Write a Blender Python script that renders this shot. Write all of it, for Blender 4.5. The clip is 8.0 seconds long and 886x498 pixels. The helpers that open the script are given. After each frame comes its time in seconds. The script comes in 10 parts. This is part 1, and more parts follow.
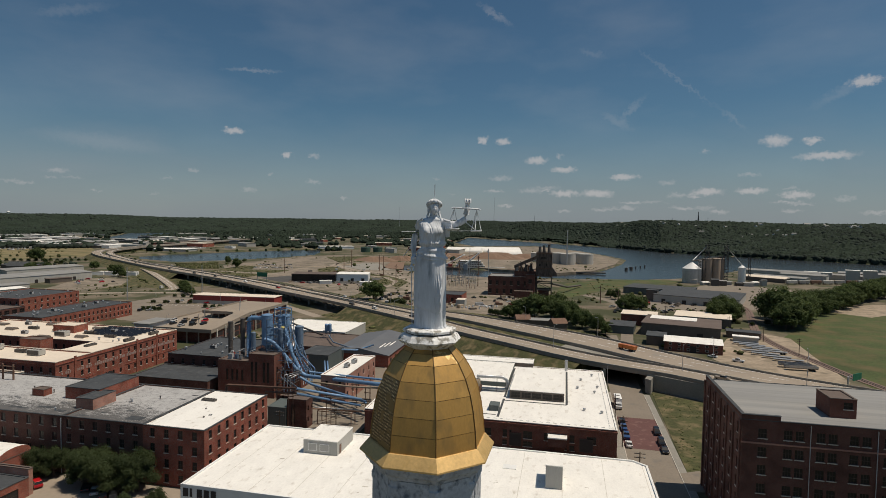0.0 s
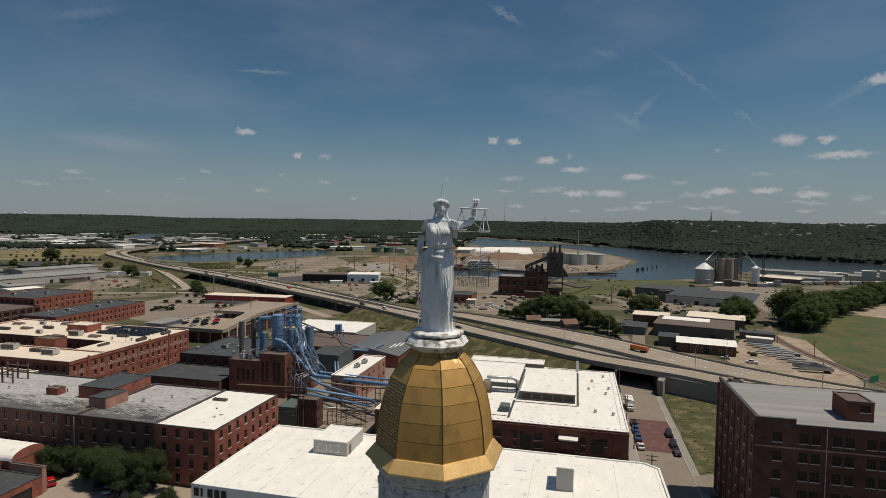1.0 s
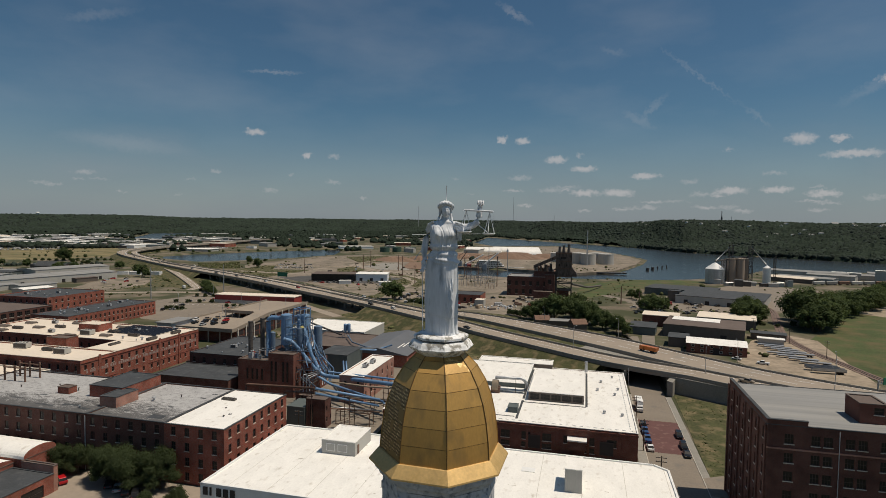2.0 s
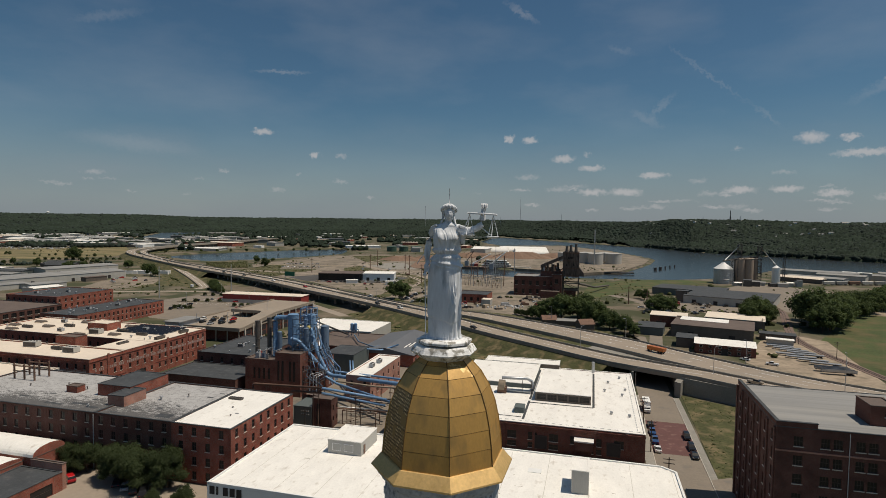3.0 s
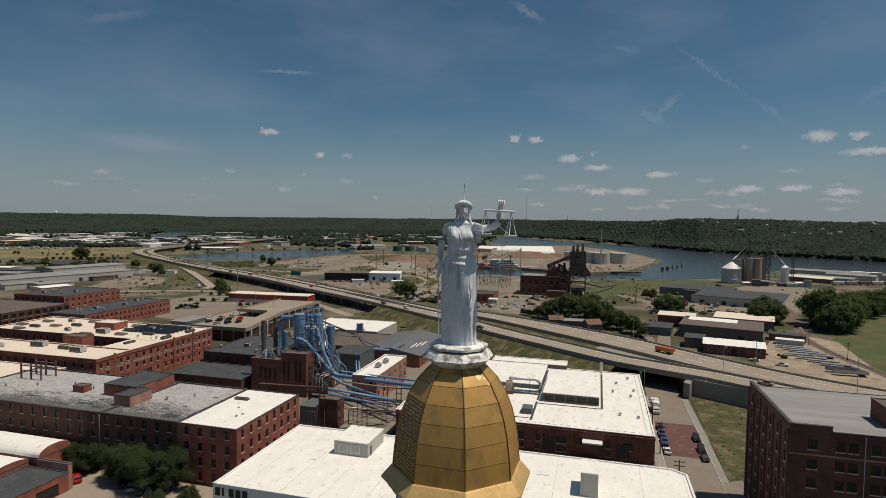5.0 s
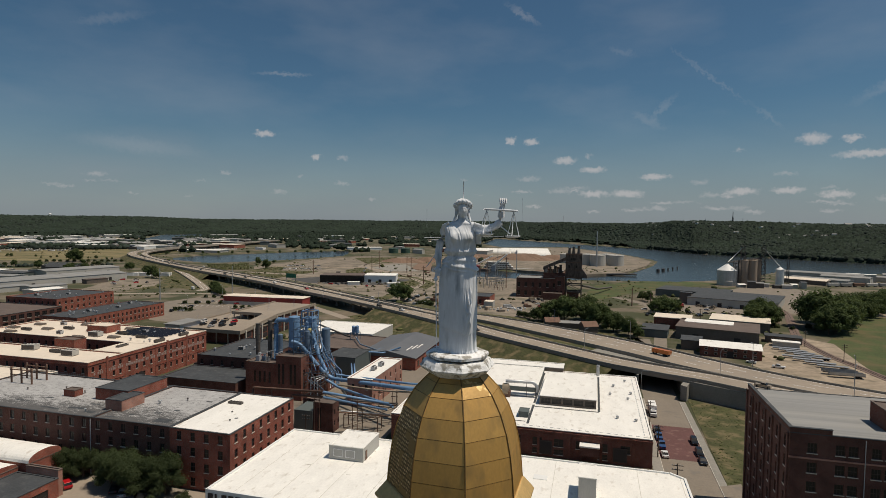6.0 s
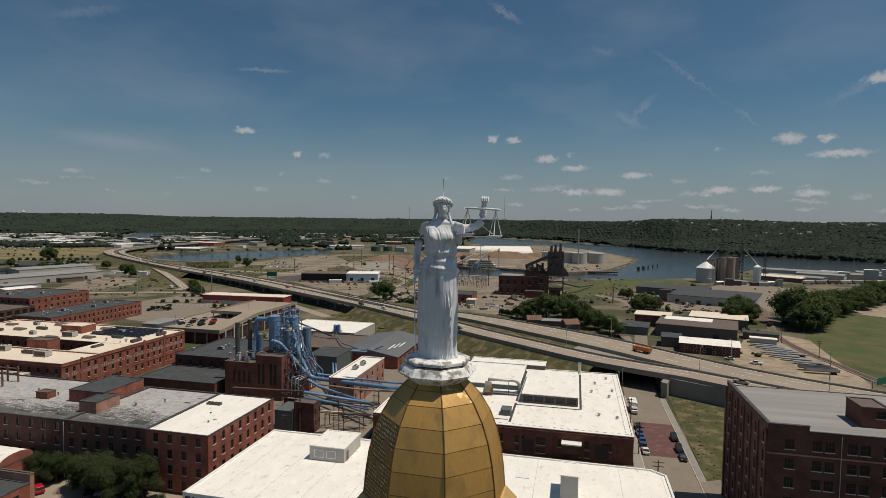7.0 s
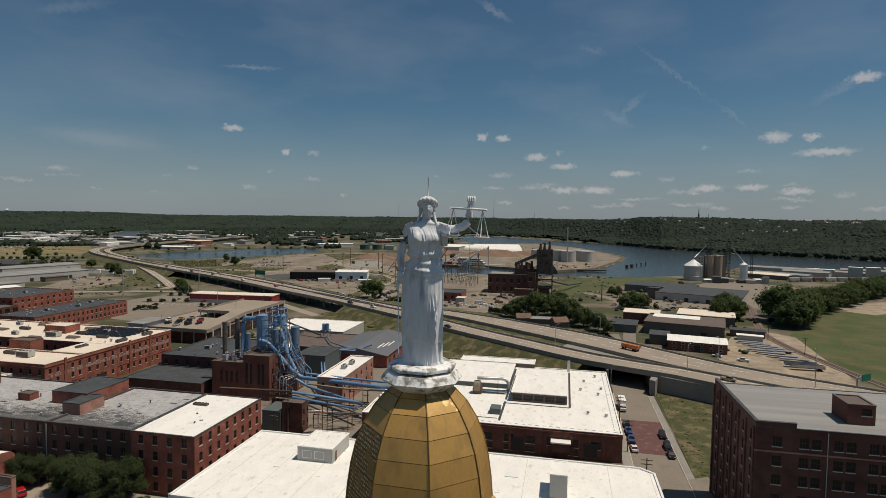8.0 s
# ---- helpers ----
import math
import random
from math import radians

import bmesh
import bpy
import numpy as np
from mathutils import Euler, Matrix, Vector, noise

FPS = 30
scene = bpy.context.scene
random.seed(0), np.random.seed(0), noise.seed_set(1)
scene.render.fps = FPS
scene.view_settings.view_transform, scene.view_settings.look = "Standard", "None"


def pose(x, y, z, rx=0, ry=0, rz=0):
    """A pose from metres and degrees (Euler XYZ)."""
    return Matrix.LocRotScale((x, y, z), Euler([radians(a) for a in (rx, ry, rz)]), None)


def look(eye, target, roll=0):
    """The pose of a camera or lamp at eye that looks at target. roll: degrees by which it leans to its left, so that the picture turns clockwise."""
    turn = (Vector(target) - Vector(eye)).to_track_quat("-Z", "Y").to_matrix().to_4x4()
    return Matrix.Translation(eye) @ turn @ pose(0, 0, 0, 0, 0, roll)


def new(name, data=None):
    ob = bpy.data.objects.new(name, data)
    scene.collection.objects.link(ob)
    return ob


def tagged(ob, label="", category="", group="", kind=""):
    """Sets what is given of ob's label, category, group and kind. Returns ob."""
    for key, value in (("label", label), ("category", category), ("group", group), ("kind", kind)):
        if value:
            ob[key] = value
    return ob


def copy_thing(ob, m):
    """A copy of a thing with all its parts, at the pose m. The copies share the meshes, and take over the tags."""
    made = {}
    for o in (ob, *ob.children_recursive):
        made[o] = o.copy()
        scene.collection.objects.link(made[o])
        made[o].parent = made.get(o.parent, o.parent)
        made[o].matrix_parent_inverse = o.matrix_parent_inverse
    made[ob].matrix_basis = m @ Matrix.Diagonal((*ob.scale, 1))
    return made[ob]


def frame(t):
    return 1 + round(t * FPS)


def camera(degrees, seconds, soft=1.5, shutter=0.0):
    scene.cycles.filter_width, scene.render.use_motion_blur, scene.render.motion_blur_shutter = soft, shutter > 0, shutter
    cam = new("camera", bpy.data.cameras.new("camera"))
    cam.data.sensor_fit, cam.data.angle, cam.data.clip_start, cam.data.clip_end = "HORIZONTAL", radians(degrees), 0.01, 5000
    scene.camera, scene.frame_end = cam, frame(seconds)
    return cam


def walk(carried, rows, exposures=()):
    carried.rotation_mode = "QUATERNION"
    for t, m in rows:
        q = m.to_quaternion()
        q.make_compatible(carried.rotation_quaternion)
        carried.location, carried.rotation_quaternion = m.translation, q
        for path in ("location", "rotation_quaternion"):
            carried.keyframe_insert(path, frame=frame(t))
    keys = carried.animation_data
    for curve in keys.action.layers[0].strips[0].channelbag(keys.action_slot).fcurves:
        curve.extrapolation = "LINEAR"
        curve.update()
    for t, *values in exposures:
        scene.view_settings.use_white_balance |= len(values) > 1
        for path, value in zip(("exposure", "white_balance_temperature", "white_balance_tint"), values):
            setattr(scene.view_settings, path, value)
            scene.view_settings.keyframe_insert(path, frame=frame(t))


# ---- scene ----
# ---------------- camera and its path ----------------
cam = camera(75.45, 8.0, soft=0.6)
PATH = [
    (0, (5.382, -23.221, 65.927), (-5.066, 25.618, 63.560), 0.90),
    (0.5, (5.369, -22.895, 65.924), (-5.517, 25.850, 63.586), 0.86),
    (1, (5.394, -22.674, 65.942), (-5.948, 25.965, 63.580), 0.84),
    (1.5, (5.440, -22.514, 65.965), (-6.286, 26.033, 63.587), 0.81),
    (3, (5.574, -22.057, 66.195), (-7.088, 26.251, 63.731), 0.81),
    (3.5, (5.470, -21.861, 66.191), (-7.393, 26.392, 63.710), 0.79),
    (4, (5.348, -21.641, 66.174), (-7.684, 26.565, 63.655), 0.77),
    (4.5, (5.159, -21.343, 66.163), (-8.000, 26.826, 63.601), 0.76),
    (6, (4.497, -19.548, 66.036), (-8.300, 28.731, 63.719), 0.76),
    (6.5, (4.392, -19.025, 66.065), (-7.687, 29.436, 63.683), 0.81),
    (7, (4.378, -18.641, 66.080), (-6.934, 30.000, 63.606), 0.82),
    (7.5, (4.371, -18.266, 66.119), (-6.342, 30.505, 63.546), 0.81),
    (8, (4.351, -17.868, 66.162), (-6.064, 30.965, 63.534), 0.81),
]
walk(cam, [(t, look(eye, target, roll)) for t, eye, target, roll in PATH])

# ---------------- light ----------------
SUN_AZ = radians(6.0)      # from +x towards +y
SUN_EL = radians(68.0)
to_sun = Vector((math.cos(SUN_AZ) * math.cos(SUN_EL), math.sin(SUN_AZ) * math.cos(SUN_EL), math.sin(SUN_EL)))
sun = new("sun", bpy.data.lights.new("sun", "SUN"))
sun.data.energy, sun.data.angle, sun.data.color = 4.5, radians(0.53), (1.0, 0.885, 0.73)
sun.matrix_world = look(to_sun * 300, (0, 0, 0))
scene.view_settings.exposure = -0.34


def make_world():
    world = bpy.data.worlds.new("sky")
    scene.world = world
    world.use_nodes = True
    nt = world.node_tree
    nt.nodes.clear()

    def node(kind, **kw):
        n = nt.nodes.new(kind)
        for k, v in kw.items():
            if k == "op":
                n.operation = v
            else:
                n.inputs[int(k[1:])].default_value = v
        return n

    def link(a, ao, b, bi):
        nt.links.new(a.outputs[ao], b.inputs[bi])

    sky = nt.nodes.new("ShaderNodeTexSky")
    sky.sky_type = "NISHITA"
    sky.sun_disc = False
    sky.sun_elevation = SUN_EL
    sky.sun_rotation = math.pi / 2 - SUN_AZ
    sky.altitude = 250
    sky.air_density, sky.dust_density, sky.ozone_density = 1.0, 0.8, 1.2
    # direction of the sky as azimuth from +y and elevation, in degrees
    tc = nt.nodes.new("ShaderNodeTexCoord")
    sep = nt.nodes.new("ShaderNodeSeparateXYZ")
    link(tc, "Generated", sep, 0)
    az = node("ShaderNodeMath", op="ARCTAN2")
    link(sep, 0, az, 0), link(sep, 1, az, 1)
    azd = node("ShaderNodeMath", op="DEGREES")
    link(az, 0, azd, 0)
    el = node("ShaderNodeMath", op="ARCSINE")
    link(sep, 2, el, 0)
    eld = node("ShaderNodeMath", op="DEGREES")
    link(el, 0, eld, 0)
    uv = nt.nodes.new("ShaderNodeCombineXYZ")
    link(azd, 0, uv, 0), link(eld, 0, uv, 1)
    # ragged edges
    ns = nt.nodes.new("ShaderNodeTexNoise")
    ns.inputs["Scale"].default_value, ns.inputs["Detail"].default_value = 1.9, 6.0
    ns.inputs["Roughness"].default_value = 0.65
    link(uv, 0, ns, "Vector")
    nsub = node("ShaderNodeVectorMath", op="SUBTRACT", _1=(0.5, 0.5, 0.5))
    link(ns, "Color", nsub, 0)
    warp = node("ShaderNodeVectorMath", op="MULTIPLY_ADD", _1=(2.2, 0.95, 0))
    link(nsub, 0, warp, 0), link(uv, 0, warp, 2)

    def blob(u, v, w, h, turn, soft, strength):
        """A cloud round (u, v) in degrees, with half width w and half height h; returns its cover."""
        mp = nt.nodes.new("ShaderNodeMapping")
        mp.vector_type = "TEXTURE"
        mp.inputs["Location"].default_value = (u, v, 0)
        mp.inputs["Rotation"].default_value = (0, 0, radians(turn))
        mp.inputs["Scale"].default_value = (w, h, 1)
        link(warp, 0, mp, 0)
        ln = node("ShaderNodeVectorMath", op="LENGTH")
        link(mp, 0, ln, 0)
        mr = nt.nodes.new("ShaderNodeMapRange")
        mr.interpolation_type = "SMOOTHSTEP"
        mr.inputs["From Min"].default_value, mr.inputs["From Max"].default_value = 1.0, 1.0 - soft
        mr.inputs["To Min"].default_value, mr.inputs["To Max"].default_value = 0.0, strength
        link(ln, "Value", mr, 0)
        return mr

    cover = None
    for row in CLOUDS:
        u, v, w, h, turn, soft, strength = row
        b = blob(u, v, w * 0.85, h * 0.72, turn, soft, strength * 0.9)
        if cover is None:
            cover = b
        else:
            m = node("ShaderNodeMath", op="MAXIMUM")
            link(cover, 0, m, 0), link(b, 0, m, 1)
            cover = m
    # thin veil towards the horizon
    veil = nt.nodes.new("ShaderNodeTexNoise")
    veil.inputs["Scale"].default_value, veil.inputs["Detail"].default_value = 0.06, 8.0
    st = node("ShaderNodeVectorMath", op="MULTIPLY", _1=(1.0, 2.6, 1.0))
    link(uv, 0, st, 0), link(st, 0, veil, "Vector")
    vr = nt.nodes.new("ShaderNodeMapRange")
    vr.inputs["From Min"].default_value, vr.inputs["From Max"].default_value = 0.45, 0.8
    vr.inputs["To Max"].default_value = 0.16
    link(veil, 0, vr, 0)
    m = node("ShaderNodeMath", op="MAXIMUM")
    link(cover, 0, m, 0), link(vr, 0, m, 1)
    hue = node("ShaderNodeVectorMath", op="MULTIPLY", _1=(0.70, 0.99, 1.08))
    link(sky, 0, hue, 0)
    # pale haze low over the horizon
    wig = node("ShaderNodeMath", op="MULTIPLY_ADD", _1=9.0)
    link(veil, 0, wig, 0), link(eld, 0, wig, 2)
    hz = nt.nodes.new("ShaderNodeMapRange")
    hz.interpolation_type = "SMOOTHSTEP"
    hz.inputs["From Min"].default_value, hz.inputs["From Max"].default_value = 15.0, 3.5
    hz.inputs["To Min"].default_value, hz.inputs["To Max"].default_value = 0.0, 0.72
    link(wig, 0, hz, 0)
    hm = nt.nodes.new("ShaderNodeMix")
    hm.data_type = "RGBA"
    link(hz, 0, hm, "Factor")
    nt.links.new(hue.outputs[0], hm.inputs[6])
    hm.inputs[7].default_value = HAZE_COLOR
    mix = nt.nodes.new("ShaderNodeMix")
    mix.data_type = "RGBA"
    link(m, 0, mix, "Factor")
    nt.links.new(hm.outputs[2], mix.inputs[6])
    mix.inputs[7].default_value = CLOUD_COLOR
    bg = nt.nodes.new("ShaderNodeBackground")
    bg.inputs["Strength"].default_value = SKY_STRENGTH
    nt.links.new(mix.outputs[2], bg.inputs[0])
    out = nt.nodes.new("ShaderNodeOutputWorld")
    link(bg, 0, out, 0)


SKY_STRENGTH = 0.056
CLOUD_COLOR = (11.0, 10.6, 10.6, 1)
HAZE_COLOR = (5.75, 6.25, 7.0, 1)
# azimuth, elevation, half width, half height, turn, softness, cover
CLOUDS = [
    # puffs near the horizon
    (-32.2, 8.15, 1.547, 0.54, 0, 0.8, 0.74),
    (-27.4, 6.18, 0.676, 0.555, 0, 0.8, 0.74),
    (-24.8, 6.13, 0.975, 0.48, 0, 1.0, 0.4),
    (-8.3, 8.06, 0.793, 0.645, 0, 0.8, 0.74),
    (-6.3, 7.95, 1.3, 0.6, 0, 0.8, 0.75),
    (-3, 6.1, 1.703, 0.66, 0, 0.8, 0.74),
    (-0.4, 5.23, 1.885, 0.57, 0, 0.8, 0.74),
    (-6.5, 4.39, 1.885, 0.495, 0, 1.0, 0.4),
    (5.2, 4.55, 2.119, 0.555, 0, 0.8, 0.74),
    (2.8, 2.95, 2.444, 0.645, 0, 0.8, 0.74),
    (-0.2, 2.93, 2.093, 0.57, 0, 0.8, 0.74),
    (15.9, 4.58, 1.69, 0.435, 0, 1.0, 0.4),
    (12.6, 3.1, 2.0, 0.62, 0, 0.8, 0.74),
    (16.1, 3.15, 2.015, 0.525, 0, 0.8, 0.74),
    (17.8, 7.35, 1.729, 0.93, 0, 0.8, 0.74),
    (20.4, 7.25, 1.131, 0.555, 0, 0.8, 0.74),
    (21.4, 5.95, 3.445, 0.63, 0, 0.8, 0.74),
    (23.8, 11.65, 1.872, 0.705, 0, 0.8, 0.74),
    (22.8, 2.4, 1.456, 0.48, 0, 1.0, 0.4),
    (19.5, 2.77, 1.989, 0.57, 0, 0.8, 0.74),
    (9.1, 3.93, 1.261, 0.465, 0, 1.0, 0.4),
    (-46, 3.73, 1.274, 0.42, 0, 1.0, 0.4),
    (-24.9, 3.69, 1.261, 0.405, 0, 1.0, 0.4),
    (-35.5, 4.33, 0.741, 0.39, 0, 1.0, 0.4),
    (-22, 2.17, 0.715, 0.42, 0, 1.0, 0.4),
    (12.3, 6.72, 0.728, 0.375, 0, 1.0, 0.4),
    (-0.8, 6.53, 0.637, 0.405, 0, 1.0, 0.4),
    (-30.8, 2.75, 1.456, 0.405, 0, 1.0, 0.4),
    (10.1, 2.79, 1.612, 0.465, 0, 1.0, 0.4),
    (-3.4, 3.19, 1.859, 0.495, 0, 1.0, 0.4),
]
CLOUDS += [
    # vapour trails and thin veils higher up
    (-30.5, 13.64, 4.2, 0.35, 2.9, 1.0, 0.22), (-7.3, 19.54, 3.0, 0.6, -31.4, 1.0, 0.2), (9.5, 13.3, 7.5, 0.34, -38.5, 1.0, 0.12),
    (14.4, 9.41, 2.4, 0.4, -42.4, 1.0, 0.12), (4.4, 9.71, 3.6, 1.0, -27.8, 1.0, 0.17), (5.7, 10.66, 2.8, 0.8, 42.3, 1.0, 0.15),
    (2.0, 15.87, 2.6, 0.8, -16.7, 1.0, 0.12), (-45.1, 16.48, 5.5, 0.9, 17.2, 1.0, 0.12), (-42.9, 6.39, 7.5, 1.4, -4.1, 1.0, 0.14),
    (22.3, 11.01, 3.8, 0.9, 27.9, 1.0, 0.12),
]
# a field of small clouds far off
cloud_rng = random.Random(9)
CLOUDS += [(cloud_rng.uniform(-50, -8), cloud_rng.uniform(1.4, 4.6), cloud_rng.uniform(0.6, 1.3), cloud_rng.uniform(0.2, 0.34), 0, 1.0, cloud_rng.uniform(0.22, 0.42)) for k in range(12)]
CLOUDS += [(cloud_rng.uniform(-8, 27), cloud_rng.uniform(1.2, 3.6), cloud_rng.uniform(0.8, 2.0), cloud_rng.uniform(0.22, 0.36), 0, 1.0, cloud_rng.uniform(0.3, 0.6)) for k in range(22)]
# ---------------- materials ----------------
def material(name, base, rough=0.8, metal=0.0, var=0.25, scale=0.5, fine=8.0, bump=0.15, bump_scale=20.0, tint=None, tint_at=(0.5, 0.75), spec=0.4, random_value=0.0, stretch=(1, 1, 1)):
    """A surface with its base colour varied at two scales, stains of the colour tint, and fine relief."""
    m = bpy.data.materials.new(name)
    m.use_nodes = True
    nt = m.node_tree
    bsdf = nt.nodes["Principled BSDF"]
    bsdf.inputs["Roughness"].default_value = rough
    bsdf.inputs["Metallic"].default_value = metal
    bsdf.inputs["Specular IOR Level"].default_value = spec
    geo = nt.nodes.new("ShaderNodeNewGeometry")
    st = nt.nodes.new("ShaderNodeVectorMath")
    st.operation = "MULTIPLY"
    st.inputs[1].default_value = stretch
    nt.links.new(geo.outputs["Position"], st.inputs[0])

    def noise_tex(s, detail):
        n = nt.nodes.new("ShaderNodeTexNoise")
        n.inputs["Scale"].default_value, n.inputs["Detail"].default_value = s, detail
        nt.links.new(st.outputs[0], n.inputs["Vector"])
        return n

    big, small = noise_tex(scale, 5), noise_tex(fine, 4)
    add = nt.nodes.new("ShaderNodeMath")
    add.operation = "ADD"
    nt.links.new(big.outputs[0], add.inputs[0])
    nt.links.new(small.outputs[0], add.inputs[1])
    last = add
    if random_value:
        oi = nt.nodes.new("ShaderNodeObjectInfo")
        ma = nt.nodes.new("ShaderNodeMath")
        ma.operation = "MULTIPLY_ADD"
        ma.inputs[1].default_value = random_value
        nt.links.new(oi.outputs["Random"], ma.inputs[0])
        nt.links.new(add.outputs[0], ma.inputs[2])
        last = ma
    mr = nt.nodes.new("ShaderNodeMapRange")
    mr.inputs["From Min"].default_value, mr.inputs["From Max"].default_value = 0.6, 1.4 + random_value
    mr.inputs["To Min"].default_value, mr.inputs["To Max"].default_value = 1 - var, 1 + var
    nt.links.new(last.outputs[0], mr.inputs[0])
    mul = nt.nodes.new("ShaderNodeMix")
    mul.data_type, mul.blend_type = "RGBA", "MULTIPLY"
    mul.inputs[0].default_value = 1
    mul.inputs[6].default_value = (*base, 1)
    nt.links.new(mr.outputs[0], mul.inputs[7])
    out = mul
    if tint:
        sn = noise_tex(scale * 2.3, 8)
        sr = nt.nodes.new("ShaderNodeMapRange")
        sr.inputs["From Min"].default_value, sr.inputs["From Max"].default_value = tint_at
        nt.links.new(sn.outputs[0], sr.inputs[0])
        mx = nt.nodes.new("ShaderNodeMix")
        mx.data_type = "RGBA"
        mx.inputs[7].default_value = (*tint, 1)
        nt.links.new(sr.outputs[0], mx.inputs[0])
        nt.links.new(mul.outputs[2], mx.inputs[6])
        out = mx
    nt.links.new(out.outputs[2], bsdf.inputs["Base Color"])
    if bump:
        bn = noise_tex(bump_scale, 3)
        bp = nt.nodes.new("ShaderNodeBump")
        bp.inputs["Strength"].default_value = bump
        bp.inputs["Distance"].default_value = 0.05
        nt.links.new(bn.outputs[0], bp.inputs["Height"])
        nt.links.new(bp.outputs[0], bsdf.inputs["Normal"])
    return m


def brick_material(name, a, b, mortar):
    m = bpy.data.materials.new(name)
    m.use_nodes = True
    nt = m.node_tree
    bsdf = nt.nodes["Principled BSDF"]
    bsdf.inputs["Roughness"].default_value = 0.9
    bsdf.inputs["Specular IOR Level"].default_value = 0.2
    geo = nt.nodes.new("ShaderNodeNewGeometry")
    sep = nt.nodes.new("ShaderNodeSeparateXYZ")
    nt.links.new(geo.outputs["Position"], sep.inputs[0])
    add = nt.nodes.new("ShaderNodeMath")
    nt.links.new(sep.outputs[0], add.inputs[0])
    nt.links.new(sep.outputs[1], add.inputs[1])
    uv = nt.nodes.new("ShaderNodeCombineXYZ")
    nt.links.new(add.outputs[0], uv.inputs[0])
    nt.links.new(sep.outputs[2], uv.inputs[1])
    br = nt.nodes.new("ShaderNodeTexBrick")
    br.inputs["Color1"].default_value = (*a, 1)
    br.inputs["Color2"].default_value = (*b, 1)
    br.inputs["Mortar"].default_value = (*mortar, 1)
    br.inputs["Scale"].default_value = 1.0
    br.inputs["Brick Width"].default_value, br.inputs["Row Height"].default_value = 0.23, 0.08
    br.inputs["Mortar Size"].default_value = 0.009
    nt.links.new(uv.outputs[0], br.inputs["Vector"])
    n1 = nt.nodes.new("ShaderNodeTexNoise")
    n1.inputs["Scale"].default_value, n1.inputs["Detail"].default_value = 0.25, 8
    n1.inputs["Roughness"].default_value = 0.65
    nt.links.new(geo.outputs["Position"], n1.inputs["Vector"])
    mr = nt.nodes.new("ShaderNodeMapRange")
    mr.inputs["From Min"].default_value, mr.inputs["From Max"].default_value = 0.3, 0.7
    mr.inputs["To Min"].default_value, mr.inputs["To Max"].default_value = 0.62, 1.3
    nt.links.new(n1.outputs[0], mr.inputs[0])
    mul = nt.nodes.new("ShaderNodeMix")
    mul.data_type, mul.blend_type = "RGBA", "MULTIPLY"
    mul.inputs[0].default_value = 1
    nt.links.new(br.outputs[0], mul.inputs[6])
    nt.links.new(mr.outputs[0], mul.inputs[7])
    nt.links.new(mul.outputs[2], bsdf.inputs["Base Color"])
    bp = nt.nodes.new("ShaderNodeBump")
    bp.inputs["Strength"].default_value, bp.inputs["Distance"].default_value = 0.4, 0.02
    bp.invert = True
    nt.links.new(br.outputs["Fac"], bp.inputs["Height"])
    nt.links.new(bp.outputs[0], bsdf.inputs["Normal"])
    return m


BRICK = brick_material("red_brick", (0.32, 0.09, 0.058), (0.245, 0.066, 0.045), (0.26, 0.17, 0.135))
BRICK_DARK = brick_material("dark_brick", (0.135, 0.056, 0.043), (0.105, 0.045, 0.036), (0.13, 0.093, 0.08))
BRICK_MID = brick_material("brown_red_brick", (0.19, 0.066, 0.046), (0.145, 0.05, 0.037), (0.17, 0.12, 0.10))
BRICK_PINK = brick_material("pale_brick", (0.43, 0.21, 0.155), (0.37, 0.17, 0.125), (0.34, 0.26, 0.22))
MEMBRANE = material("white_roof_membrane", (0.82, 0.80, 0.75), 0.7, var=0.1, scale=0.3, fine=3.0, tint=(0.46, 0.41, 0.34), tint_at=(0.58, 0.84), bump=0.05, stretch=(1, 0.5, 1))
CREAM_ROOF = material("cream_roof_membrane", (0.72, 0.63, 0.52), 0.8, var=0.1, scale=0.1, fine=1.0, tint=(0.5, 0.42, 0.34), tint_at=(0.6, 0.9), bump=0.05)
GREY_ROOF = material("weathered_grey_roof", (0.40, 0.395, 0.39), 0.85, var=0.22, scale=0.3, fine=4.5, tint=(0.25, 0.245, 0.24), tint_at=(0.5, 0.75))


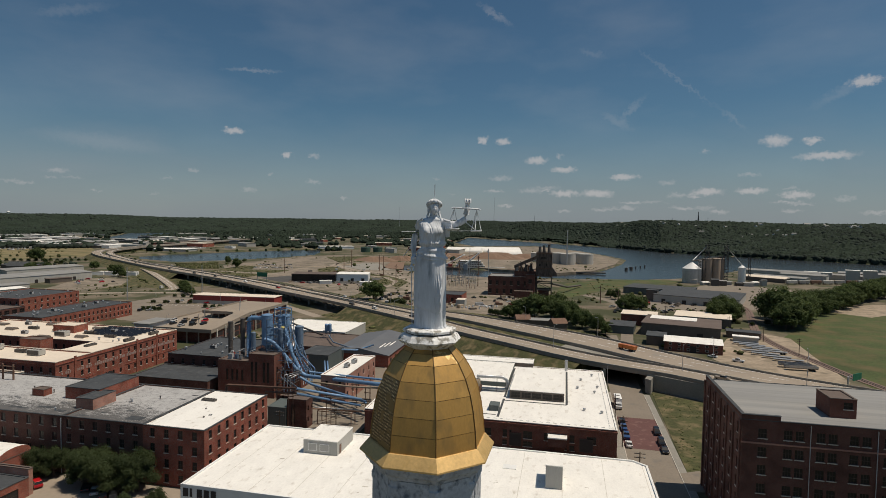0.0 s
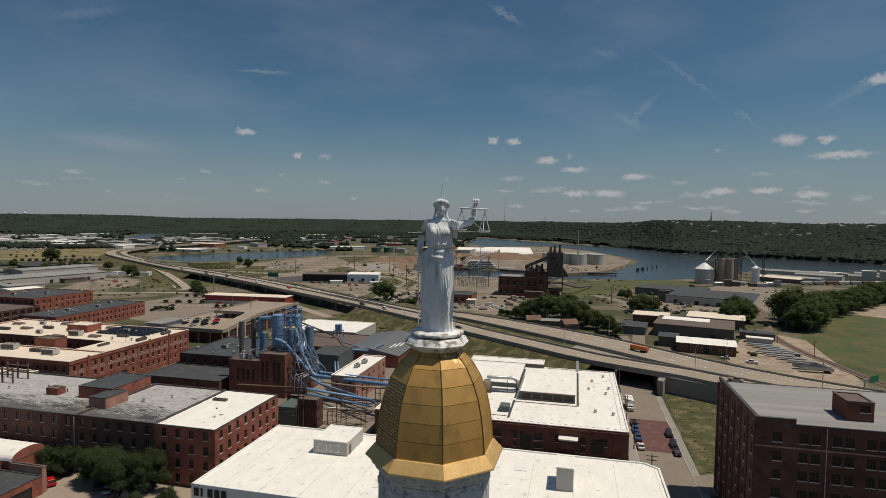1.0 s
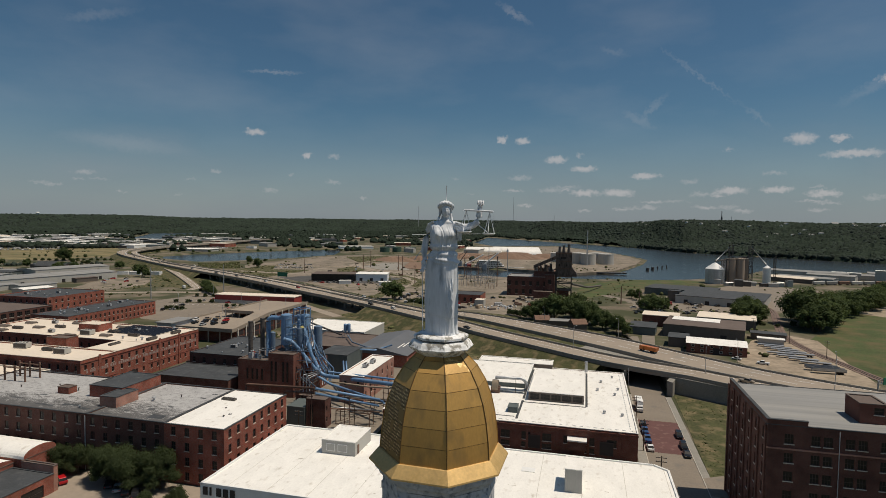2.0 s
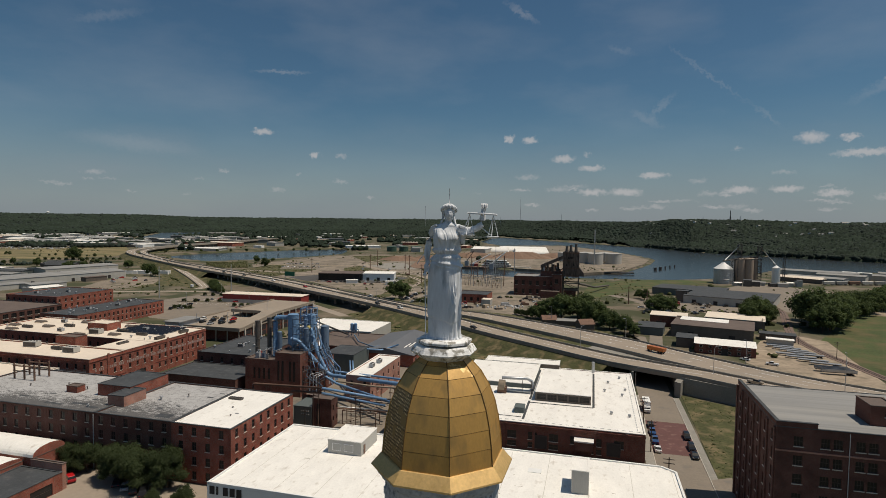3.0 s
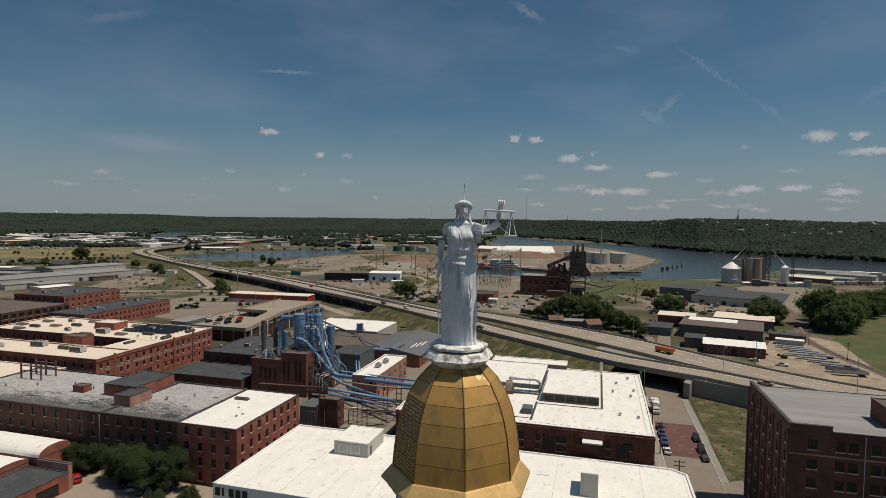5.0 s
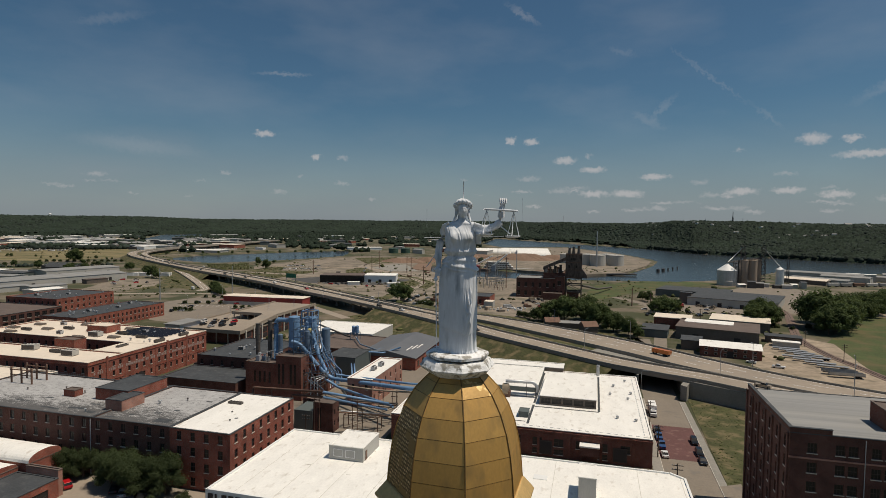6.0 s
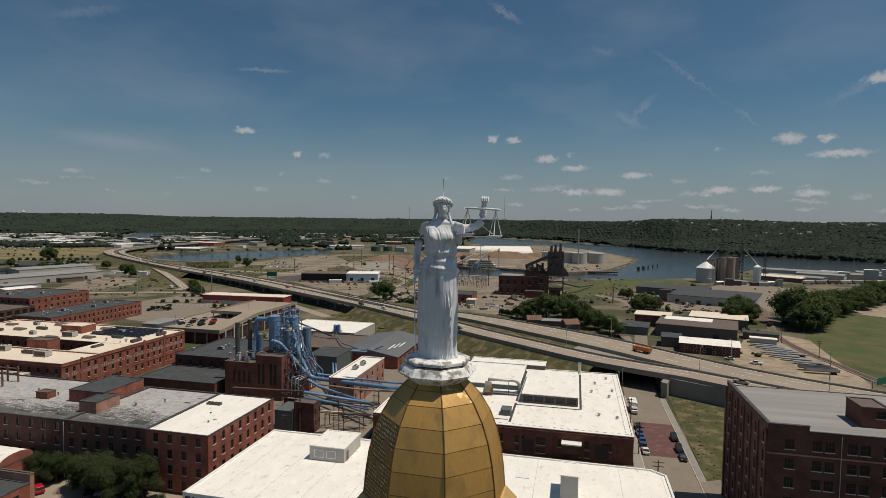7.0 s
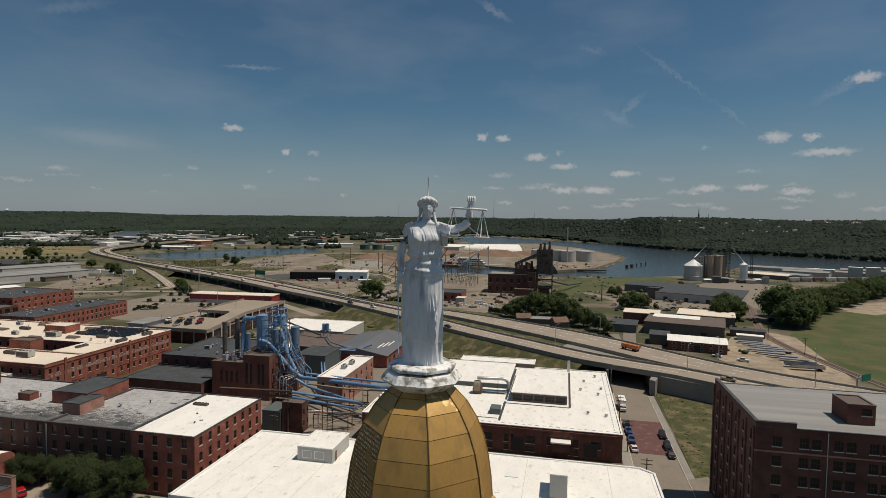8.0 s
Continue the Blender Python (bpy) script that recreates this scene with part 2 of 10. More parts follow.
def torn_felt(m):
    """Dark streaks where the pale coating has worn off the felt, thickest along the gutter side."""
    nt = m.node_tree
    bsdf = nt.nodes["Principled BSDF"]
    base = bsdf.inputs["Base Color"].links[0].from_socket
    geo = nt.nodes.new("ShaderNodeNewGeometry")
    sep = nt.nodes.new("ShaderNodeSeparateXYZ")
    nt.links.new(geo.outputs["Position"], sep.inputs[0])
    edge = nt.nodes.new("ShaderNodeMapRange")
    edge.inputs["From Min"].default_value, edge.inputs["From Max"].default_value = 98.5, 113.0
    edge.inputs["To Min"].default_value, edge.inputs["To Max"].default_value = 0.17, -0.03
    nt.links.new(sep.outputs[1], edge.inputs[0])
    last = edge.outputs[0]
    for stretch, scale, weight in (((0.5, 5.5, 1), 1.0, 0.8), ((0.07, 0.16, 1), 1.0, 0.4)):
        st = nt.nodes.new("ShaderNodeVectorMath")
        st.operation = "MULTIPLY"
        st.inputs[1].default_value = stretch
        nt.links.new(geo.outputs["Position"], st.inputs[0])
        n = nt.nodes.new("ShaderNodeTexNoise")
        n.inputs["Scale"].default_value, n.inputs["Detail"].default_value, n.inputs["Roughness"].default_value = scale, 8, 0.68
        nt.links.new(st.outputs[0], n.inputs["Vector"])
        ad = nt.nodes.new("ShaderNodeMath")
        ad.operation = "MULTIPLY_ADD"
        ad.inputs[1].default_value = weight
        nt.links.new(n.outputs[0], ad.inputs[0])
        nt.links.new(last, ad.inputs[2])
        last = ad.outputs[0]
    cut = nt.nodes.new("ShaderNodeMapRange")
    cut.inputs["From Min"].default_value, cut.inputs["From Max"].default_value = 0.655, 0.68
    cut.inputs["To Max"].default_value = 0.85
    nt.links.new(last, cut.inputs[0])
    mx = nt.nodes.new("ShaderNodeMix")
    mx.data_type = "RGBA"
    mx.inputs[7].default_value = (0.055, 0.053, 0.052, 1)
    nt.links.new(cut.outputs[0], mx.inputs[0])
    nt.links.new(base, mx.inputs[6])
    nt.links.new(mx.outputs[2], bsdf.inputs["Base Color"])


torn_felt(GREY_ROOF)
SLATE_ROOF = material("dark_tar_roof", (0.055, 0.06, 0.065), 0.8, var=0.35, scale=0.2, fine=2.0, tint=(0.11, 0.11, 0.11), tint_at=(0.55, 0.8))
METAL_ROOF = material("grey_metal_roof", (0.24, 0.238, 0.23), 0.7, var=0.22, scale=0.08, fine=1.0, tint=(0.33, 0.32, 0.295), tint_at=(0.5, 0.8), stretch=(0.05, 1.3, 1))
BROWN_ROOF = material("brown_tar_roof", (0.13, 0.10, 0.085), 0.85, var=0.25, scale=0.2, fine=2)
STONE = material("pale_limestone", (0.52, 0.48, 0.42), 0.85, var=0.15, scale=1.0)
CONCRETE = material("concrete", (0.26, 0.245, 0.215), 0.9, var=0.2, scale=0.1, fine=2, tint=(0.2, 0.19, 0.17), tint_at=(0.58, 0.85))
DECK = material("road_concrete", (0.30, 0.25, 0.198), 0.9, var=0.12, scale=0.05, fine=0.8, tint=(0.24, 0.22, 0.19), tint_at=(0.55, 0.85))
ASPHALT = material("asphalt", (0.07, 0.068, 0.066), 0.9, var=0.3, scale=0.08, fine=1.5, tint=(0.12, 0.115, 0.105), tint_at=(0.5, 0.8))
STREET = material("worn_street_concrete", (0.215, 0.182, 0.145), 0.9, var=0.16, scale=0.12, fine=1.5, tint=(0.15, 0.14, 0.125), tint_at=(0.56, 0.8))
BRICK_PAVING = material("brick_paving", (0.125, 0.06, 0.055), 0.9, var=0.2, scale=0.2, fine=3, tint=(0.24, 0.15, 0.13), tint_at=(0.55, 0.8))
GRASS = material("mown_grass", (0.062, 0.065, 0.024), 0.95, var=0.5, scale=0.09, fine=1.1, tint=(0.165, 0.13, 0.068), tint_at=(0.47, 0.66), bump=0.4, bump_scale=4)
PARK_GRASS = material("park_grass", (0.062, 0.082, 0.026), 0.95, var=0.4, scale=0.03, fine=0.6, tint=(0.115, 0.095, 0.042), tint_at=(0.44, 0.68), bump=0.3, bump_scale=4)
DRY_GRASS = material("dry_meadow", (0.205, 0.165, 0.082), 0.95, var=0.35, scale=0.012, fine=0.2, tint=(0.105, 0.105, 0.045), tint_at=(0.46, 0.66), stretch=(0.6, 1.8, 1))
SAND = material("sandy_gravel", (0.33, 0.265, 0.195), 0.95, var=0.35, scale=0.06, fine=0.45, tint=(0.19, 0.158, 0.112), tint_at=(0.48, 0.7))
YARD_DIRT = material("trodden_yard_dirt", (0.225, 0.187, 0.145), 0.95, var=0.45, scale=0.025, fine=0.3, tint=(0.135, 0.12, 0.085), tint_at=(0.5, 0.64))
DIRT = material("brown_ore_heap", (0.20, 0.13, 0.09), 0.95, var=0.25, scale=0.05, fine=0.6)
GLASS = material("window_glass", (0.022, 0.021, 0.021), 0.22, var=0.3, scale=0.4, fine=2, bump=0, spec=0.35)
BOARD = material("dark_window_board", (0.035, 0.03, 0.03), 0.7, var=0.3)
FRAME = material("dark_painted_frame", (0.06, 0.045, 0.04), 0.6, var=0.15)
WHITE_PAINT = material("white_paint", (0.78, 0.78, 0.76), 0.55, var=0.08, bump=0.03)
GREY_PAINT = material("grey_painted_metal", (0.40, 0.41, 0.42), 0.55, metal=0.0, var=0.12, scale=0.3)
DARK_METAL = material("dark_weathered_steel", (0.10, 0.09, 0.082), 0.65, metal=0.15, var=0.3, scale=0.8)
RUST = material("rusty_steel", (0.17, 0.10, 0.07), 0.8, metal=0.1, var=0.3)
STEEL = material("galvanised_steel", (0.44, 0.45, 0.46), 0.45, metal=0.7, var=0.2, scale=0.5, stretch=(1, 1, 0.2))
BLUE_PIPE = material("blue_painted_steel", (0.16, 0.28, 0.45), 0.5, metal=0.1, var=0.15, scale=0.4, tint=(0.12, 0.16, 0.22), tint_at=(0.6, 0.8))
BLUE_GREY = material("faded_blue_steel", (0.12, 0.175, 0.25), 0.55, metal=0.1, var=0.2, scale=0.6)
SIDING_GREY = material("grey_green_siding", (0.10, 0.12, 0.118), 0.7, var=0.15, scale=0.3, stretch=(1, 1, 0.2))
SIDING_PALE = material("pale_metal_siding", (0.42, 0.41, 0.38), 0.65, var=0.12, scale=0.3, stretch=(1, 1, 0.15))
SIDING_BROWN = material("brown_siding", (0.13, 0.108, 0.092), 0.8, var=0.2)
RED_SIDING = material("red_cladding", (0.28, 0.045, 0.04), 0.6, var=0.15)
WATER = material("river_water", (0.030, 0.035, 0.037), 0.2, var=0.2, scale=0.01, fine=0.1, bump=0.7, bump_scale=0.3, spec=0.28)
LEAF = material("tree_leaves", (0.054, 0.072, 0.030), 0.8, var=0.45, scale=0.25, fine=2.5, bump=0, random_value=0.4, spec=0.2)


def see_through(m, share):
    """Lets a share of the light pass through thin leaves."""
    nt = m.node_tree
    out = [n for n in nt.nodes if n.bl_idname == "ShaderNodeOutputMaterial"][0]
    b = nt.nodes["Principled BSDF"]
    tr = nt.nodes.new("ShaderNodeBsdfTranslucent")
    tr.inputs["Color"].default_value = (0.09, 0.12, 0.035, 1)
    mx = nt.nodes.new("ShaderNodeMixShader")
    mx.inputs[0].default_value = share
    nt.links.new(b.outputs[0], mx.inputs[1])
    nt.links.new(tr.outputs[0], mx.inputs[2])
    nt.links.new(mx.outputs[0], out.inputs["Surface"])


see_through(LEAF, 0.35)
LEAF_GREEN = material("bright_tree_leaves", (0.078, 0.108, 0.040), 0.8, var=0.45, scale=0.25, fine=2.0, bump=0, random_value=0.4, spec=0.2)
see_through(LEAF_GREEN, 0.35)
LEAF_FAR = material("distant_foliage", (0.026, 0.037, 0.026), 0.95, var=0.45, scale=0.02, fine=0.12, bump=0, spec=0.1)


def crown_tones(m, low, high):
    """Gives each separate crown of a wood its own tone."""
    nt = m.node_tree
    bsdf = nt.nodes["Principled BSDF"]
    base = bsdf.inputs["Base Color"].links[0].from_socket
    geo = nt.nodes.new("ShaderNodeNewGeometry")
    mr = nt.nodes.new("ShaderNodeMapRange")
    mr.inputs["To Min"].default_value, mr.inputs["To Max"].default_value = low, high
    nt.links.new(geo.outputs["Random Per Island"], mr.inputs[0])
    mul = nt.nodes.new("ShaderNodeMix")
    mul.data_type, mul.blend_type = "RGBA", "MULTIPLY"
    mul.inputs[0].default_value = 1
    nt.links.new(base, mul.inputs[6])
    nt.links.new(mr.outputs[0], mul.inputs[7])
    nt.links.new(mul.outputs[2], bsdf.inputs["Base Color"])


LEAF_CROWNS = material("woodland_crowns", (0.031, 0.041, 0.033), 0.95, var=0.55, scale=0.006, fine=0.05, bump=0, spec=0.1)
crown_tones(LEAF_CROWNS, 0.8, 1.25)
WEEDS = material("rank_weeds", (0.060, 0.066, 0.028), 0.95, var=0.4, scale=0.05, fine=0.8, bump=0, spec=0.1)
crown_tones(WEEDS, 0.75, 1.7)
BARK = material("tree_bark", (0.10, 0.075, 0.055), 0.95, var=0.3)
GOLD = material("gold_leaf", (0.55, 0.325, 0.098), 0.5, metal=0.45, var=0.2, scale=0.8, fine=14, tint=(0.33, 0.215, 0.085), tint_at=(0.5, 0.78), bump=0.06, bump_scale=6, random_value=0.5, stretch=(1, 1, 0.45))
GOLD_BRIGHT = material("fresh_gold_leaf", (0.60, 0.405, 0.165), 0.55, metal=0.35, var=0.2, scale=1.2, fine=9, tint=(0.5, 0.33, 0.11), tint_at=(0.55, 0.8), bump=0.08, bump_scale=6)
GOLD_DARK = material("tarnished_seam", (0.17, 0.105, 0.04), 0.6, metal=0.5, var=0.3)
LEAD_WHITE = material("peeling_white_paint", (0.80, 0.80, 0.79), 0.6, var=0.22, scale=1.6, fine=9, tint=(0.30, 0.285, 0.25), tint_at=(0.5, 0.6), bump=0.5, bump_scale=9)
STATUE_PAINT = material("silvery_white_paint", (0.67, 0.695, 0.73), 0.6, spec=0.2, var=0.14, scale=1.5, fine=10, tint=(0.33, 0.36, 0.385), tint_at=(0.55, 0.75), bump=0.2, bump_scale=9, stretch=(1, 1, 0.22))
CORNICE = material("blue_grey_stone_paint", (0.50, 0.52, 0.55), 0.8, var=0.25, scale=1.3, fine=7, tint=(0.16, 0.18, 0.21), tint_at=(0.52, 0.7), bump=0.4, bump_scale=7)
TYRE = material("tyre_rubber", (0.02, 0.02, 0.02), 0.9, var=0.1, bump=0)
CHROME = material("bright_metal", (0.6, 0.6, 0.6), 0.25, metal=1.0, var=0.05, bump=0)


def gold_squares():
    """Gold leaf laid in small squares, worn dark between them."""
    m = bpy.data.materials.new("worn_gold_squares")
    m.use_nodes = True
    nt = m.node_tree
    b = nt.nodes["Principled BSDF"]
    b.inputs["Roughness"].default_value, b.inputs["Metallic"].default_value = 0.5, 0.4
    geo = nt.nodes.new("ShaderNodeNewGeometry")
    sep = nt.nodes.new("ShaderNodeSeparateXYZ")
    nt.links.new(geo.outputs["Position"], sep.inputs[0])
    sub = nt.nodes.new("ShaderNodeMath")
    sub.operation = "MULTIPLY_ADD"
    sub.inputs[1].default_value = -1.0
    nt.links.new(sep.outputs[1], sub.inputs[0])
    nt.links.new(sep.outputs[0], sub.inputs[2])
    uv = nt.nodes.new("ShaderNodeCombineXYZ")
    nt.links.new(sub.outputs[0], uv.inputs[0])
    nt.links.new(sep.outputs[2], uv.inputs[1])
    br = nt.nodes.new("ShaderNodeTexBrick")
    br.inputs["Scale"].default_value = 1.0
    br.inputs["Brick Width"].default_value, br.inputs["Row Height"].default_value = 0.17, 0.125
    br.inputs["Mortar Size"].default_value, br.inputs["Mortar Smooth"].default_value = 0.036, 0.35
    br.inputs["Color1"].default_value, br.inputs["Color2"].default_value = (0.78, 0.60, 0.32, 1), (0.34, 0.21, 0.085, 1)
    br.inputs["Mortar"].default_value = (0.15, 0.095, 0.038, 1)
    wob = nt.nodes.new("ShaderNodeTexNoise")
    wob.inputs["Scale"].default_value, wob.inputs["Detail"].default_value = 5.0, 3
    nt.links.new(geo.outputs["Position"], wob.inputs["Vector"])
    shift = nt.nodes.new("ShaderNodeVectorMath")
    shift.operation = "MULTIPLY_ADD"
    shift.inputs[1].default_value = (0.09, 0.09, 0)
    nt.links.new(wob.outputs["Color"], shift.inputs[0])
    nt.links.new(uv.outputs[0], shift.inputs[2])
    nt.links.new(shift.outputs[0], br.inputs["Vector"])
    n = nt.nodes.new("ShaderNodeTexNoise")
    n.inputs["Scale"].default_value = 2.2
    nt.links.new(geo.outputs["Position"], n.inputs["Vector"])
    mr = nt.nodes.new("ShaderNodeMapRange")
    mr.inputs["From Min"].default_value, mr.inputs["From Max"].default_value = 0.42, 0.5
    nt.links.new(n.outputs[0], mr.inputs[0])
    mx = nt.nodes.new("ShaderNodeMix")
    mx.data_type = "RGBA"
    mx.inputs[6].default_value = (0.30, 0.19, 0.07, 1)
    nt.links.new(mr.outputs[0], mx.inputs[0])
    nt.links.new(br.outputs[0], mx.inputs[7])
    nt.links.new(mx.outputs[2], b.inputs["Base Color"])
    return m


GOLD_WORN = gold_squares()
GOLD_FLAKED = material("flaked_gold_leaf", (0.36, 0.225, 0.075), 0.5, metal=0.4, var=0.15, scale=1.0, fine=12, tint=(0.64, 0.47, 0.21), tint_at=(0.53, 0.57), bump=0.1, bump_scale=9)
# ---------------- helpers for geometry ----------------
class Geo:
    """Vertices and faces of one mesh."""

    def __init__(self):
        self.v, self.f = [], []

    def add(self, verts, faces):
        n = len(self.v)
        self.v += [tuple(p) for p in verts]
        self.f += [tuple(i + n for i in q) for q in faces]
        return self

    def box(self, x0, x1, y0, y1, z0, z1):
        v = [(x, y, z) for z in (z0, z1) for y in (y0, y1) for x in (x0, x1)]
        return self.add(v, [(0, 2, 3, 1), (4, 5, 7, 6), (0, 1, 5, 4), (2, 6, 7, 3), (0, 4, 6, 2), (1, 3, 7, 5)])

    def obox(self, c, size, turn=0.0):
        """A box of that size round c (its base's centre), turned about z by degrees."""
        a, (sx, sy, sz) = radians(turn), size
        ca, sa = math.cos(a), math.sin(a)
        v = []
        for z in (0, sz):
            for y in (-sy / 2, sy / 2):
                for x in (-sx / 2, sx / 2):
                    v.append((c[0] + x * ca - y * sa, c[1] + x * sa + y * ca, c[2] + z))
        return self.add(v, [(0, 2, 3, 1), (4, 5, 7, 6), (0, 1, 5, 4), (2, 6, 7, 3), (0, 4, 6, 2), (1, 3, 7, 5)])

    def prism(self, poly, z0, z1):
        """An upright solid over a plan that runs anticlockwise."""
        n = len(poly)
        v = [(x, y, z0) for x, y in poly] + [(x, y, z1) for x, y in poly]
        f = [(i, (i + 1) % n, n + (i + 1) % n, n + i) for i in range(n)]
        f += [tuple(range(n, 2 * n)), tuple(reversed(range(n)))]
        return self.add(v, f)

    def tube(self, pts, r, n=8, ends=True):
        """A round bar through points; r is one radius or one for each point."""
        pts = [Vector(p) for p in pts]
        rs = r if isinstance(r, (list, tuple)) else [r] * len(pts)
        v, up = [], Vector((0.013, 0.021, 1.0)).normalized()
        for i, p in enumerate(pts):
            d = (pts[min(i + 1, len(pts) - 1)] - pts[max(i - 1, 0)]).normalized()
            ref = up if abs(d.z) < 0.95 else Vector((1, 0.01, 0))
            a = d.cross(ref).normalized()
            b = d.cross(a).normalized()
            for k in range(n):
                q = 2 * math.pi * k / n
                v.append(p + (a * math.cos(q) + b * math.sin(q)) * rs[i])
        f = []
        for i in range(len(pts) - 1):
            for k in range(n):
                f.append((i * n + k, i * n + (k + 1) % n, (i + 1) * n + (k + 1) % n, (i + 1) * n + k))
        if ends:
            f += [tuple(range(n)), tuple(reversed(range((len(pts) - 1) * n, len(pts) * n)))]
        return self.add(v, f)

    def lathe(self, prof, n=16, c=(0, 0), turn=0.0):
        """A turned solid from rows of radius and height."""
        v = []
        for r, z in prof:
            for k in range(n):
                q = 2 * math.pi * k / n + radians(turn)
                v.append((c[0] + r * math.cos(q), c[1] + r * math.sin(q), z))
        f = []
        for i in range(len(prof) - 1):
            for k in range(n):
                f.append((i * n + k, i * n + (k + 1) % n, (i + 1) * n + (k + 1) % n, (i + 1) * n + k))
        f += [tuple(reversed(range(n))), tuple(range((len(prof) - 1) * n, len(prof) * n))]
        return self.add(v, f)

    def sheet(self, poly, z):
        return self.add([(x, y, z) for x, y in poly], [tuple(range(len(poly)))])

    def weld(self):
        seen, idx, v = {}, [], []
        for p in self.v:
            k = tuple(round(c, 3) for c in p)
            if k not in seen:
                seen[k] = len(v)
                v.append(p)
            idx.append(seen[k])
        self.v, self.f = v, [tuple(idx[i] for i in q) for q in self.f]
        return self

    def plate(self, us, vs, solid, y0, y1):
        """An upright plate with openings: cells between us and vs are filled where solid(i, j)."""
        nu, nv = len(us) - 1, len(vs) - 1
        full = lambda i, j: 0 <= i < nu and 0 <= j < nv and solid(i, j)
        for i in range(nu):
            for j in range(nv):
                if not full(i, j):
                    continue
                a, b, c, d = us[i], us[i + 1], vs[j], vs[j + 1]
                self.add([(a, y0, c), (b, y0, c), (b, y0, d), (a, y0, d), (a, y1, c), (b, y1, c), (b, y1, d), (a, y1, d)],
                         [(0, 1, 2, 3), (7, 6, 5, 4)] + [q for ok, q in ((full(i - 1, j), (0, 3, 7, 4)), (full(i + 1, j), (1, 5, 6, 2)), (full(i, j - 1), (0, 4, 5, 1)), (full(i, j + 1), (3, 2, 6, 7))) if not ok])
        return self.weld()

    def mesh(self, name, mat, smooth=False):
        me = bpy.data.meshes.new(name)
        me.from_pydata(self.v, [], self.f)
        me.materials.append(mat)
        me.validate()
        if smooth:
            me.polygons.foreach_set("use_smooth", [True] * len(me.polygons))
        me.update()
        return me


def thing(name, label, category, group="", kind="", at=(0, 0, 0)):
    ob = new(name)
    ob.location = at
    ob.empty_display_size = 0.5
    return tagged(ob, label, category, group, kind)


def part(name, shape, mat, parent, label="", smooth=False, m=None):
    """Links a shape (a Geo, or a mesh that others share) as one mesh object under a thing or under a part."""
    me = shape if isinstance(shape, bpy.types.Mesh) else shape.mesh(name, mat, smooth)
    ob = new(name, me)
    ob.parent = parent
    if m is not None:
        ob.matrix_basis = m
    return tagged(ob, label) if label else ob


def solo(name, shape, mat, label, category="", kind="", group="", smooth=False):
    ob = new(name, shape.mesh(name, mat, smooth))
    return tagged(ob, label, category, group, kind)


# ---------------- windows and walls ----------------
window_meshes = {}


def window_parts(w, h, style, deep):
    """Meshes of a window w by h: frame with glazing bars, panes, sill. Local x runs along the wall, -y is outwards."""
    key = (round(w, 2), round(h, 2), style, deep)
    if key in window_meshes:
        return window_meshes[key]
    t = 0.07
    us, vs = [-w / 2, -w / 2 + t], [0, t, h * 0.5 - 0.035, h * 0.5 + 0.035, h - t, h]
    for k in {"wide": (1 / 3, 2 / 3), "sash": (0.5,)}.get(style, ()):
        us += [-w / 2 + w * k - 0.025, -w / 2 + w * k + 0.025]
    us += [w / 2 - t, w / 2]
    fr = Geo().plate(us, vs, lambda i, j: i % 2 == 0 or j in (0, 2, 4), -0.05, 0.03)
    pane = Geo().box(-w / 2 + t, w / 2 - t, -0.01, 0.01, t, h - t)
    sill = Geo().box(-w / 2 - 0.12, w / 2 + 0.12, -deep - 0.09, 0.0, -0.17, -0.002)
    made = (fr.mesh("window_frame", FRAME), pane.mesh("pane", GLASS), sill.mesh("sill", STONE))
    window_meshes[key] = made
    return made


